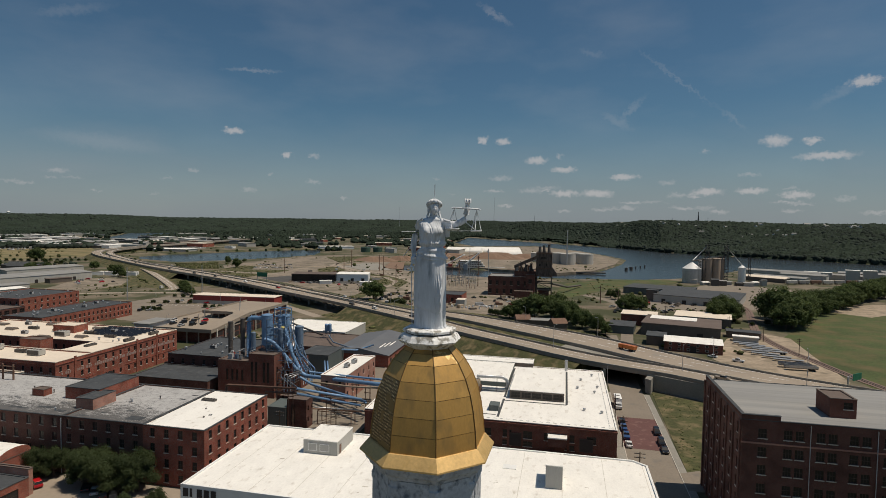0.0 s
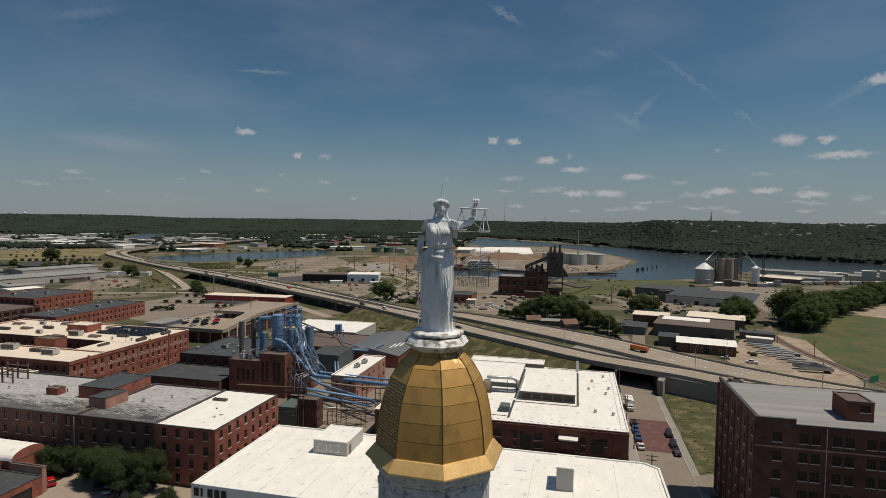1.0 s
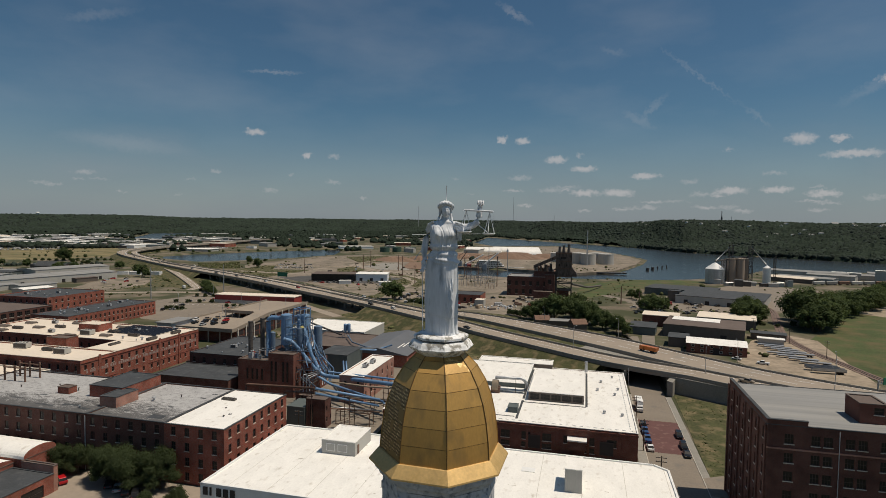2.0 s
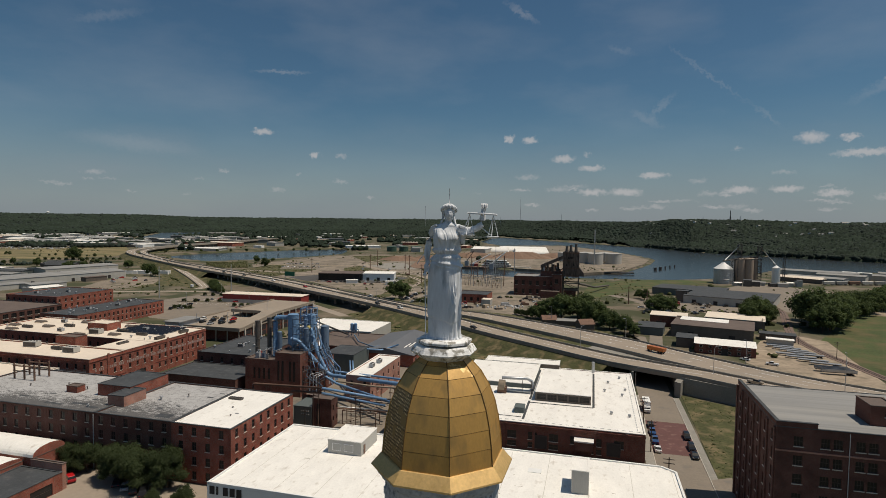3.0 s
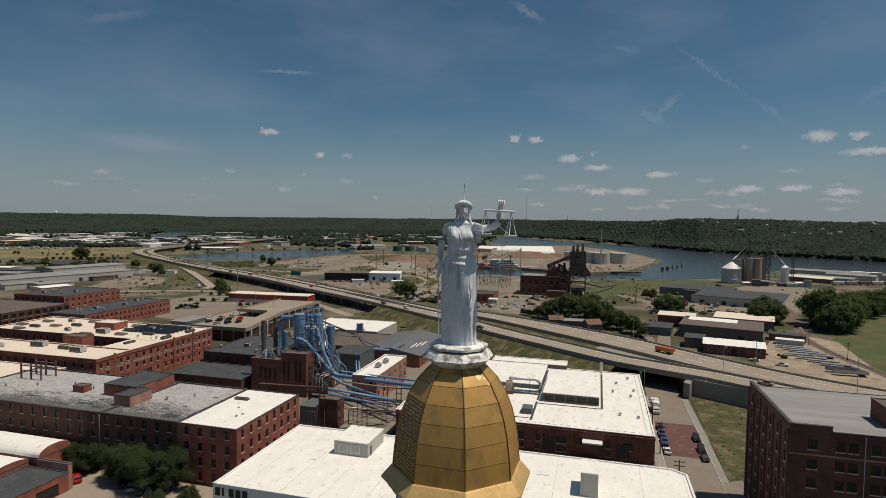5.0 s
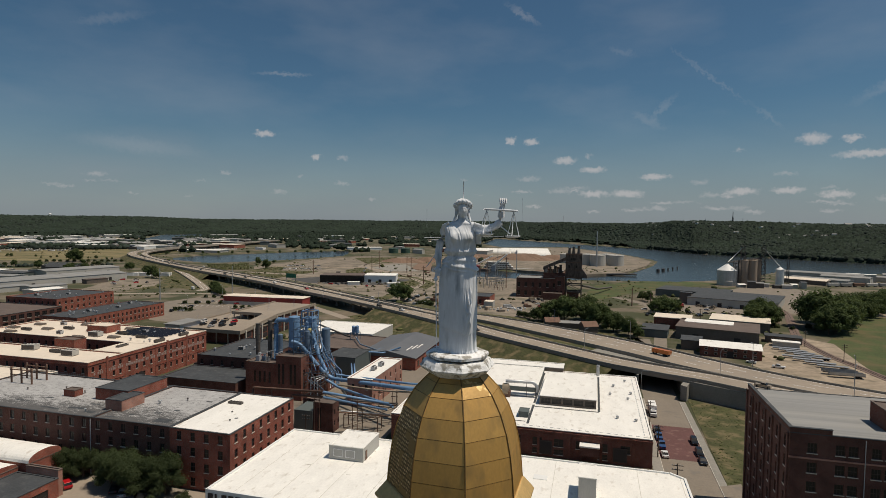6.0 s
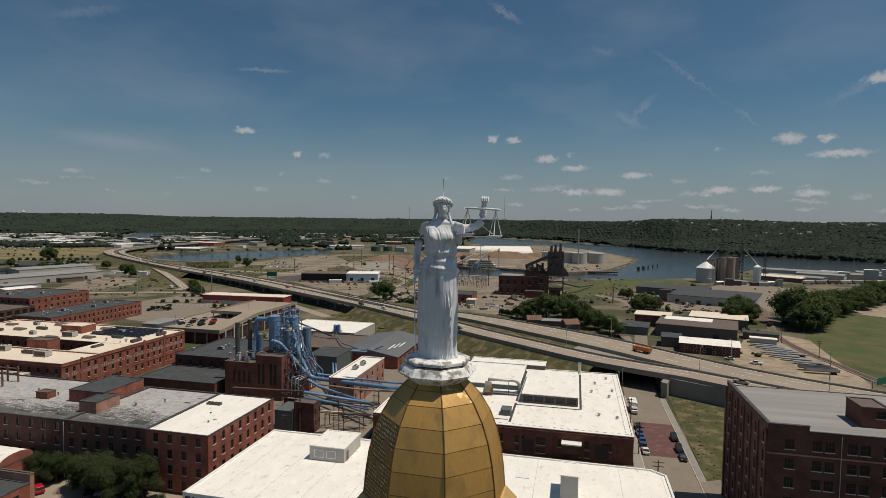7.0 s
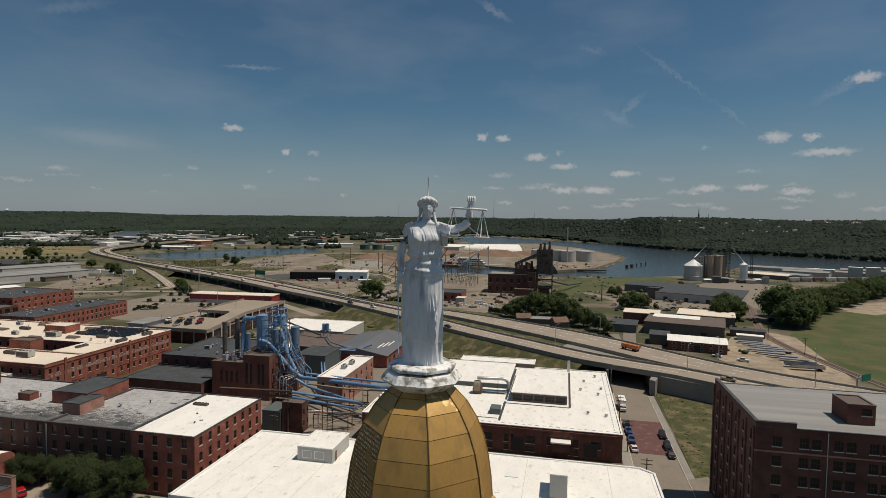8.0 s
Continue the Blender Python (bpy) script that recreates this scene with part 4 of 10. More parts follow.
far_a, far_b = resample(fl, nn), resample(fr_, nn)
far_way = thing("highway", "pale concrete highway carriageway with a slip lane", "road", kind="structure", group="highway")
part("slab", ribbon(far_a, far_b, NZ - 0.05, 1.3), DECK, far_way)
for line, s in ((far_a, 1), (far_b, -1)):
    inner = [(p[0] + s * 0.2, p[1] + s * 0.3) for p in line]
    part("parapet", ribbon(line, inner, NZ + 0.75, 0.8), CONCRETE, far_way)
marks = Geo()
for fr in (0.12, 0.4, 0.68, 0.93):
    for i in range(nn - 1):
        if fr in (0.12, 0.93) or i % 2 == 0:
            q = [(far_a[j][0] * (1 - f2) + far_b[j][0] * f2, far_a[j][1] * (1 - f2) + far_b[j][1] * f2, NZ - 0.03) for j, f2 in ((i, fr), (i + 1, fr), (i + 1, fr + 0.012), (i, fr + 0.012))]
            marks.add(q, [(0, 1, 2, 3)])
part("lane_marks", marks, WHITE_PAINT, far_way)
# carriageway beyond, on the long curve to the bridge
F2 = [(-82, 323), (-156, 373), (-241, 436), (-349, 506), (-443, 562), (-539, 621), (-690, 738), (-762, 820), (-800, 908), (-824, 995), (-841, 1105), (-866, 1280), (-907, 1500)]
f2 = smooth_line(F2)
f2.reverse()
carriageway("highway", "pale concrete elevated highway carriageway", f2, 9.5, NZ, 2)
# slip road
sl = smooth_line([(-350, 428), (-352, 440), (-452, 536), (-560, 628), (-690, 728)])
sl.reverse()
carriageway("slip_road", "concrete slip road down from the highway", sl, 8.0, [float(np.interp(i, [0, len(sl) * 0.45, len(sl) - 1], [7, 4.5, 0.25])) for i in range(len(sl))], 1, wall_left=False, wall_right=False)

# earth below the highway
def bank(name, label, line_top, line_foot, z):
    g = Geo()
    for i in range(len(line_top) - 1):
        a, b, c, d = line_top[i], line_top[i + 1], line_foot[i + 1], line_foot[i]
        g.add([(*a, z), (*b, z), (*c, -0.2), (*d, -0.2), (*a, -0.2), (*b, -0.2)], [(0, 3, 2, 1), (0, 1, 5, 4)])
    return solo(name, g, GRASS, label, "embankment", "structure")


mid = [p for p in near_line if -148 < p.x < 14]
bank("embankment", "grass embankment below the highway", [(p.x, p.y) for p in mid], [(p.x - 8, p.y - 10) for p in mid], NZ - 0.9)
core = Geo()
for i in range(len(mid) - 1):
    a, b = mid[i], mid[i + 1]
    core.prism([(a.x + 1, a.y + 1), (b.x + 1, b.y + 1), (b.x + 24, b.y + 31), (a.x + 24, a.y + 31)], -0.3, NZ - 1.0)
solo("earthwork", core, GRASS, "grassed earth fill and median of the highway", "embankment", "structure")
UNDERPASS = -395
upper = [p for p in near_line if -835 < p.x < UNDERPASS]


def slope(name, label, line, near, far, tops):
    """An earth bank below a road: a flat core from near to far to the left of the line, with slopes to the ground on both sides."""
    g = Geo()
    rows = [offset_line(line, d) for d in (near - 11, near, far, far + 9)]
    for i in range(len(line) - 1):
        za, zb = tops[i], tops[i + 1]
        q = [(*rows[k][j], z) for j, zt in ((i, za), (i + 1, zb)) for k, z in ((0, -0.3), (1, zt), (2, zt), (3, -0.3))]
        g.add(q, [(0, 4, 5, 1), (1, 5, 6, 2), (2, 6, 7, 3)])
    return solo(name, g.weld(), GRASS, label, "embankment", "structure", smooth=False)


slope("embankment", "long grass embankment below the highway bend", upper, 0.4, 24, [5.75] * len(upper))
low = [p for p in near_line if p.x <= -835]
core = Geo()
for i in range(0, len(low) - 1, 2):
    t = (low[i + 1] - low[i]).normalized()
    core.obox((low[i].x - t.y * 9, low[i].y + t.x * 9, -3), (2.2, 17, 8.6), math.degrees(math.atan2(t.y, t.x)))
solo("pier_wall", core, CONCRETE, "row of concrete piers below the far bridge", "pier", "structure")
slope("embankment", "grass embankment below the slip road", sl, -0.3, 8.3, [float(np.interp(i, [0, len(sl) * 0.45, len(sl) - 1], [7, 4.5, 0.25])) - 1.25 for i in range(len(sl))])
for i, p in enumerate([q for q in near_line if UNDERPASS < q.x < -150]):
    if i % 2 == 0:
        pr = thing("bridge_pier", "square concrete bridge pier", "pier", "highway piers", at=(p.x + 7, p.y + 9, 0))
        g = Geo().box(-9, 9, -0.9, 0.9, 4.2, 5.65)
        for k in (-6.5, 0, 6.5):
            g.box(k - 0.6, k + 0.6, -0.6, 0.6, -0.2, 4.2)
        part("pier", g, CONCRETE, pr, m=Matrix.Rotation(radians(52), 4, "Z"))
# bridge over the street
g = Geo()
g.prism([(37.3, 211), (39.2, 209), (46.5, 233), (44.5, 235)], -0.2, 5.7)
solo("abutment", g, CONCRETE, "concrete abutment of the street underpass", "abutment", "structure")
rw = [p for p in near_line if 41 < p.x < 131] + [Vector((38.6, 216.2))]
solo("retaining_wall", ribbon([(p.x, p.y - 0.25) for p in rw], [(p.x + 0.9, p.y + 0.6) for p in rw], 6.4, 6.8), CONCRETE, "stained grey concrete retaining wall", "wall", "structure")
fill = Geo()
for i in range(len(rw) - 1):
    a, b = rw[i], rw[i + 1]
    fill.prism([(a.x + 1.5, a.y + 1.5), (b.x + 1.5, b.y + 1.5), (b.x + 22, b.y + 28), (a.x + 22, a.y + 28)], -0.3, NZ - 1.35)
solo("earthwork", fill, GRASS, "earth fill behind the retaining wall", "embankment", "structure")

patch("gravel_yard", [(-448, 394), (-478, 453), (-490, 497), (-446, 501), (-413, 450), (-406, 400), (-405, 376)], YARD_DIRT, "gravel yard before the grey warehouse", 0.05)
patch("weedy_grass", [(-426, 600), (-439, 700), (-384, 750), (-342, 654), (-345, 557), (-361, 530)], GRASS, "weedy grass at the edge of the yards", 0.07)
patch("weedy_grass", [(-199, 563), (-196, 640), (-162, 599), (-155, 520)], GRASS, "weedy grass beside the car park", 0.08)
patch("weedy_grass", [(-415, 935), (-352, 990), (-300, 880), (-330, 800)], GRASS, "weedy grass by the harbour yards", 0.07)
# invented side walls that keep daylight out of the underpass
for x in (22.2, 38.65):
    solo("underpass_wall", Geo().box(x, x + 0.9, 222, 268, -0.3, 5.6), CONCRETE, "concrete side wall added to shade the underpass", "wall", "structure")
# infill slab added under both carriageways to block light through their gap
solo("bridge_slab", Geo().prism([(4, 259), (24, 238), (38, 225), (60, 220), (62, 240), (40, 262), (15, 284)], 5.9, 6.15), CONCRETE, "concrete slab joining the highway decks, added to shade the underpass", "bridge", "structure")
# ---------------- buildings ----------------
def spread(length, count, w, rows, h, margin=2.2):
    """Openings in rows, evenly along a wall."""
    st = (length - 2 * margin) / max(1, count - 1)
    return [(margin + i * st, v, w, h) for v in rows for i in range(count)]


# long brick warehouse, in three sections
ROWS4 = (0.9, 4.6, 8.3, 12.0)
wh_e = building("brick_warehouse", "four-storey red brick warehouse with a white roof", (-95.6, -78.5, 97.5, 127.3), 14.8, BRICK, MEMBRANE,
                south=spread(17.1, 4, 1.3, ROWS4, 2.1, 2.7), east=spread(29.8, 8, 1.2, ROWS4, 2.1, 2.4), coping=SLATE_ROOF, parapet=0.15, group="brick warehouses")
wh_m = building("brick_warehouse", "four-storey dark brick warehouse with a patched grey roof", (-119.6, -95.65, 97.52, 127.3), 14.9, BRICK_DARK, GREY_ROOF,
                south=spread(24, 6, 1.3, ROWS4, 2.1, 2.2), coping=SLATE_ROOF, parapet=0.35, group="brick warehouses")
wh_w = building("brick_warehouse", "four-storey dark brick warehouse with a weathered grey roof", (-176, -119.65, 97.54, 127.3), 14.85, BRICK_DARK, GREY_ROOF,
                south=spread(56.4, 14, 1.3, ROWS4, 2.1, 2.2), coping=SLATE_ROOF, parapet=0.3, group="brick warehouses")
ph1 = building("roof_house", "brick lift house with a dark roof", (-131.5, -120.2, 110.5, 125.5), 3.4, BRICK, SLATE_ROOF, z0=14.5, parapet=0.1, category="roof structure", coping=SLATE_ROOF)
ph2 = building("roof_house", "low brick stair house with a dark roof", (-121.5, -116.2, 104, 112), 3.0, BRICK_PINK, SLATE_ROOF, z0=14.5, parapet=0.1, category="roof structure", coping=SLATE_ROOF)
ch = building("roof_chimney", "squat red brick chimney stack", (-142.5, -138.6, 110.2, 113), 2.0, BRICK, BROWN_ROOF, z0=14.5, parapet=0.1, category="chimney")

# the mill with a courtyard
om_s = building("brick_mill", "long red brick mill wing with a cream roof", (-268, -172, 146, 163), 13.5, BRICK, CREAM_ROOF, parapet=0.5,
                south=spread(96, 24, 1.1, (2.2, 6.0, 9.6), 1.8), east=spread(17, 5, 1.1, (2.2, 6.0, 9.6), 1.8), coping=CREAM_ROOF, group="mill wings")
om_e = building("brick_mill", "red brick mill wing with a cream roof", (-187, -172.02, 163.05, 179), 13.5, BRICK, CREAM_ROOF, parapet=0.02,
                east=spread(15.9, 4, 1.1, (2.2, 6.0, 9.6), 1.8), coping=CREAM_ROOF, group="mill wings")
om_n = building("brick_mill", "large red brick mill wing with a cream roof", (-268, -172, 179.05, 211.5), 13.5, BRICK, CREAM_ROOF, parapet=0.5,
                east=spread(32.4, 9, 1.1, (2.2, 6.0, 9.6), 1.8), south=spread(80, 20, 1.1, (9.6,), 1.8), coping=CREAM_ROOF, group="mill wings")

building("roof_tower", "square brick stair tower above the courtyard", (-207, -197, 163.3, 169), 16.8, BRICK, BROWN_ROOF, parapet=0.3, category="roof structure")

# brick blocks behind
building("brick_factory", "long red brick factory with a dark roof", (-306, -279, 240, 308), 9, BRICK, SLATE_ROOF, parapet=0.3, east=spread(68, 20, 1.2, (1.6, 5.2), 2.0), south=spread(27, 7, 1.2, (1.6, 5.2), 2.0), coping=SLATE_ROOF)
building("brick_factory", "red brick factory block with roof vents", (-378, -335, 276, 322), 12.5, BRICK, SLATE_ROOF, parapet=0.4, east=spread(46, 10, 1.3, (1.4, 5.0, 8.8), 1.9), south=spread(43, 9, 1.3, (1.4, 5.0, 8.8), 1.9), coping=BRICK)
building("brick_factory", "dark brick factory with tall windows", (-400, -326, 228, 272), 9, BRICK_DARK, BROWN_ROOF, parapet=0.3, south=spread(74, 16, 3.2, (1.4, 5.2), 2.6), east=spread(44, 9, 3.2, (1.4, 5.2), 2.6), style="wide", coping=SLATE_ROOF)
building("cream_factory", "pale rendered factory with arched windows", (-212, -180, 122, 141), 11, SIDING_PALE, CREAM_ROOF, parapet=0.3, east=spread(19, 4, 1.5, (6.4,), 2.2), south=spread(32, 5, 1.5, (6.4,), 2.2))
building("brick_shop", "brick workshop with a dark roof", (-157, -128, 186, 222), 9, BRICK_DARK, SLATE_ROOF, parapet=0.25, south=spread(29, 6, 1.2, (1.5, 5.2), 2.0), coping=SLATE_ROOF)
building("brick_shop", "low brick workshop with a dark roof", (-157, -124, 165, 184), 5.0, BRICK_DARK, SLATE_ROOF, parapet=0.2, coping=SLATE_ROOF)

# boiler house of the mill
building("boiler_house", "brown brick boiler house with a row of slit windows", (-121, -108.25, 167.1, 184), 13.2, BRICK_MID, BROWN_ROOF, parapet=0.25, south=[(u, 5.7, 0.9, 4.2) for u in (3.9, 6.0, 8.0, 10.1)], sills=False, coping=BROWN_ROOF)
building("boiler_house", "tall brown brick boiler house with long slit windows", (-108.2, -97.9, 167, 183), 16.2, BRICK_MID, BROWN_ROOF, parapet=0.25, south=[(u, 5.6, 0.95, 7.6) for u in (1.3, 3.0, 6.1, 7.8)], east=spread(16, 3, 1.0, (4, 9), 2.2), sills=False, coping=BROWN_ROOF)
building("plant_block", "brown brick block below the pipe bridge", (-79.6, -73, 141.5, 145.5), 9.3, BRICK_DARK, BROWN_ROOF, parapet=0.1, category="building", south=[(2.0, 1.0, 1.2, 6.5)], east=spread(5.5, 2, 0.9, (2, 5.5), 1.6, 1.4), sills=False)
building("plant_block", "dark brick wall block behind the plant shed", (-88, -79.7, 150.5, 156), 5.8, BRICK_DARK, BROWN_ROOF, parapet=0.1, category="building", south=spread(8.3, 3, 0.9, (2, 5.5), 1.6), sills=False)
building("brown_roof_shed", "low brick shed with a brown tar roof", (-130, -99.5, 229, 262), 5.4, BRICK_MID, BROWN_ROOF, parapet=0.3, category="shed", coping=BROWN_ROOF, south=spread(23, 4, 1.2, (1.5,), 1.8))
building("siding_shed", "grey-green metal clad shed", (-104.5, -91, 200, 217), 9, SIDING_GREY, SLATE_ROOF, parapet=0.05, category="shed")
building("brick_office", "small pale brick building with a white roof", (-80, -70.6, 168, 201), 10, BRICK_PINK, MEMBRANE, parapet=0.4, east=spread(33, 6, 1.0, (2.4, 6.2), 1.7), south=spread(9.4, 2, 1.0, (2.4, 6.2), 1.7), coping=MEMBRANE)
building("white_roof_shed", "low shed with a bright white roof", (-152, -109, 264, 296), 5.8, SIDING_PALE, MEMBRANE, parapet=0.2, category="shed", coping=MEMBRANE)
building("dark_box_shed", "small dark clad plant shed", (-86, -79.8, 141, 149.5), 6.4, SIDING_GREY, SIDING_GREY, parapet=0.02, category="shed")

# the wide warehouse with the monitor roof
R2 = building("brick_depot", "low red brick depot with a wide white roof", (-54, 21, 142.5, 209), 8, BRICK_MID, MEMBRANE, parapet=0.25, coping=MEMBRANE,
              south=[(38 + 6.0 * i, 3.2, 2.6, 2.2) for i in range(6)] + [(38 + 6.0 * i, 0.9, 2.6, 1.5) for i in (0, 1, 2, 4)])
building("roof_monitor", "raised white roof monitor with dark glazing", (-11.5, 6.2, 165, 196), 2.9, SIDING_BROWN, MEMBRANE, z0=7.8, parapet=0.02, category="roof structure", coping=MEMBRANE,
         south=spread(17.7, 5, 3.0, (0.5,), 1.8, 2.0), style="wide", sills=False)
building("roof_monitor", "raised white roof section", (-40, -13.5, 178, 207), 1.6, SIDING_GREY, MEMBRANE, z0=7.8, parapet=0.02, category="roof structure", coping=MEMBRANE)
building("roof_monitor", "long white roof ridge section", (-36, -6.2, 208, 216), 9.4, SIDING_BROWN, MEMBRANE, z0=0, parapet=0.2, category="roof structure", coping=MEMBRANE)

# the big flat white roof in front
kx = thing("flat_roof_warehouse", "wide low warehouse with a clean white flat roof", "building", at=(-24, 98, 0))
KPOLY = [(-72, 80), (25.4, 80), (25.2, 113.8), (22.2, 116.2), (-72, 116.2)]
part("wall", Geo().prism([(x + 24, y - 98) for x, y in KPOLY], 0, 9.9), WHITE_PAINT, kx)
part("roof", Geo().prism([((x + 24) * 0.996, (y - 98) * 0.985) for x, y in KPOLY], 9.9, 10.15), MEMBRANE, kx)
g = Geo()
for i in range(len(KPOLY)):
    a, b = Vector(KPOLY[i]), Vector(KPOLY[(i + 1) % len(KPOLY)])
    d = (b - a).normalized()
    nrm = Vector((-d.y, d.x))
    q = [a + d * 0.3, b, b + nrm * 0.45, a + d * 0.3 + nrm * 0.45]
    g.prism([(p.x + 24, p.y - 98) for p in q], 9.905, 10.45)
part("parapet", g, WHITE_PAINT, kx)
building("roof_plant_box", "pale clad plant room on the white roof", (-54.8, -46.2, 101.8, 112), 3.4, SIDING_PALE, MEMBRANE, z0=10.1, parapet=0.05, category="roof structure", coping=MEMBRANE)
building("roof_shaft", "tall pale clad shaft on the white roof", (2.5, 6.0, 97.2, 104), 5.0, SIDING_PALE, MEMBRANE, z0=10.1, parapet=0.03, category="roof structure", coping=MEMBRANE)

# tall mill at the street corner
BBROWS = (1.5, 5.3, 9.1, 12.8, 16.6, 20.2, 23.95)
holes = []
for v in BBROWS:
    holes.append((3.84, v, 1.63, 1.92))
    for k in range(9):
        for d in (-1.05, 1.05):
            holes.append((9.5 + 5.81 * k + d, v, 1.54, 1.92))
bb = building("tall_brick_mill", "seven-storey dark red brick mill with a grey roof", (40.81, 107.72, 99.71, 129.76), 27.6, BRICK_DARK, METAL_ROOF, parapet=0.05,
              south=holes, west=[(3.2 + 5.0 * k, v, 2.5, 2.3) for v in BBROWS for k in range(6)], coping=SLATE_ROOF, style="wide")

# low halls beside the court
building("brick_hall", "red brick hall below a curved white roof", (-172, -126, 86, 94.5), 6.6, BRICK, BROWN_ROOF, parapet=0.05)
building("brick_garage", "low brick garage with a dark flat roof", (-129, -116.5, 60, 85.4), 4.6, BRICK, SLATE_ROOF, parapet=0.12, east=[(10.0, 0.1, 5.6, 2.9), (20.0, 0.1, 5.6, 2.9)], sills=False, coping=SLATE_ROOF)
# ---------------- courthouse tower, dome and statue ----------------
TURN = -69.3
tower = thing("courthouse_tower", "courthouse tower with blue-grey cornice below the dome", "tower", at=(-0.1, -0.02, 0))
part("drum", Geo().lathe([(2.32, 40), (2.32, 55.2), (2.36, 55.25), (2.36, 55.5), (2.3, 55.55), (2.3, 55.8), (2.42, 55.85), (2.48, 56.0), (2.6, 56.1), (2.66, 56.3), (2.66, 56.42)], 8, turn=TURN), CORNICE, tower)
part("shaft", Geo().lathe([(3.6, 0), (3.6, 39.2), (3.2, 39.6), (2.6, 40)], 8, turn=TURN), CORNICE, tower)
for k in range(8):
    a, b = [Vector((2.36 * math.cos(radians(TURN + 45 * (k + i))), 2.36 * math.sin(radians(TURN + 45 * (k + i))), 0)) for i in (0, 1)]
    turn = TURN + 45 * k + 22.5
    out = Vector((math.cos(radians(turn)), math.sin(radians(turn)), 0))
    for i in range(6):
        p = a + (b - a) * ((i + 0.5) / 6) + out * 0.1
        part("bracket", Geo().obox((p.x, p.y, 56.2), (0.34, 0.13, 0.2), turn).obox((p.x - out.x * 0.08, p.y - out.y * 0.08, 56.03), (0.2, 0.1, 0.18), turn), CORNICE, tower)
    m = (a + b) / 2
    part("panel", Geo().obox((m.x * 0.985, m.y * 0.985, 54.3), (0.08, 1.3, 1.5), turn), CORNICE, tower)
dome = thing("dome", "eight-sided gilded dome of riveted sheets", "dome", at=(-0.1, -0.02, 0))
PROFILE = [(0.92, 60.78), (1.12, 60.6), (1.5, 60.2), (1.86, 59.6), (2.1, 58.98), (2.26, 58.3), (2.36, 57.6), (2.42, 56.9)]


def corner(k, r, z):
    q = radians(TURN + 45 * k)
    return Vector((r * math.cos(q), r * math.sin(q), z))


part("core", Geo().lathe([(r - 0.03, z) for r, z in reversed(PROFILE)], 8, turn=TURN), GOLD_DARK, dome)
for k in range(8):
    for i in range(len(PROFILE) - 1):
        (r1, z1), (r0, z0) = PROFILE[i], PROFILE[i + 1]
        e = 0.006
        a, b = corner(k, r0, z0 + e), corner(k + 1, r0, z0 + e)
        c, d = corner(k + 1, r1, z1 - e), corner(k, r1, z1 - e)
        mid = (a + b + c + d) / 4
        nrm = (b - a).cross(d - a).normalized()
        o = []
        for p in (a, b, c, d):
            s = (mid - p)
            o.append(p + s * 0.009 / max(0.3, s.length))
        h = [p * 1.0 - nrm * 0.05 for p in o]
        bow = mid + nrm * 0.004
        part("gilded_sheet", Geo().add(o + h + [bow], [(0, 1, 8), (1, 2, 8), (2, 3, 8), (3, 0, 8), (0, 4, 5, 1), (1, 5, 6, 2), (2, 6, 7, 3), (3, 7, 4, 0)]), GOLD_WORN if k == 6 and i >= 3 else GOLD_FLAKED if k == 0 and i in (0, 1) else GOLD, dome)
    part("rib", Geo().tube([corner(k, r + 0.012, z) for r, z in PROFILE], 0.02, 6), GOLD_DARK if k in (0, 1, 7) else GOLD, dome)
part("eave", Geo().lathe([(2.3, 56.86), (2.44, 56.92), (2.5, 56.9), (2.86, 56.5), (2.87, 56.44), (2.6, 56.42)], 8, turn=TURN), GOLD_BRIGHT, dome, "bright gilded eave")
ped = thing("pedestal", "octagonal peeling white statue pedestal", "pedestal", at=(-0.1, -0.02, 60.7))
part("moulding", Geo().lathe([(0.90, -0.1), (0.93, 0.0), (0.98, 0.06), (1.08, 0.12), (1.24, 0.22), (1.315, 0.30), (1.335, 0.34), (1.30, 0.39), (1.24, 0.49), (1.17, 0.575), (1.06, 0.605)], 8, turn=TURN), LEAD_WHITE, ped)
part("joint", Geo().lathe([(1.0, 0.58), (1.0, 0.68)], 8, turn=TURN), DARK_METAL, ped)
part("slab", Geo().lathe([(1.08, 0.662), (1.12, 0.67), (1.12, 0.76), (1.09, 0.79), (0.98, 0.835)], 8, turn=TURN), LEAD_WHITE, ped)
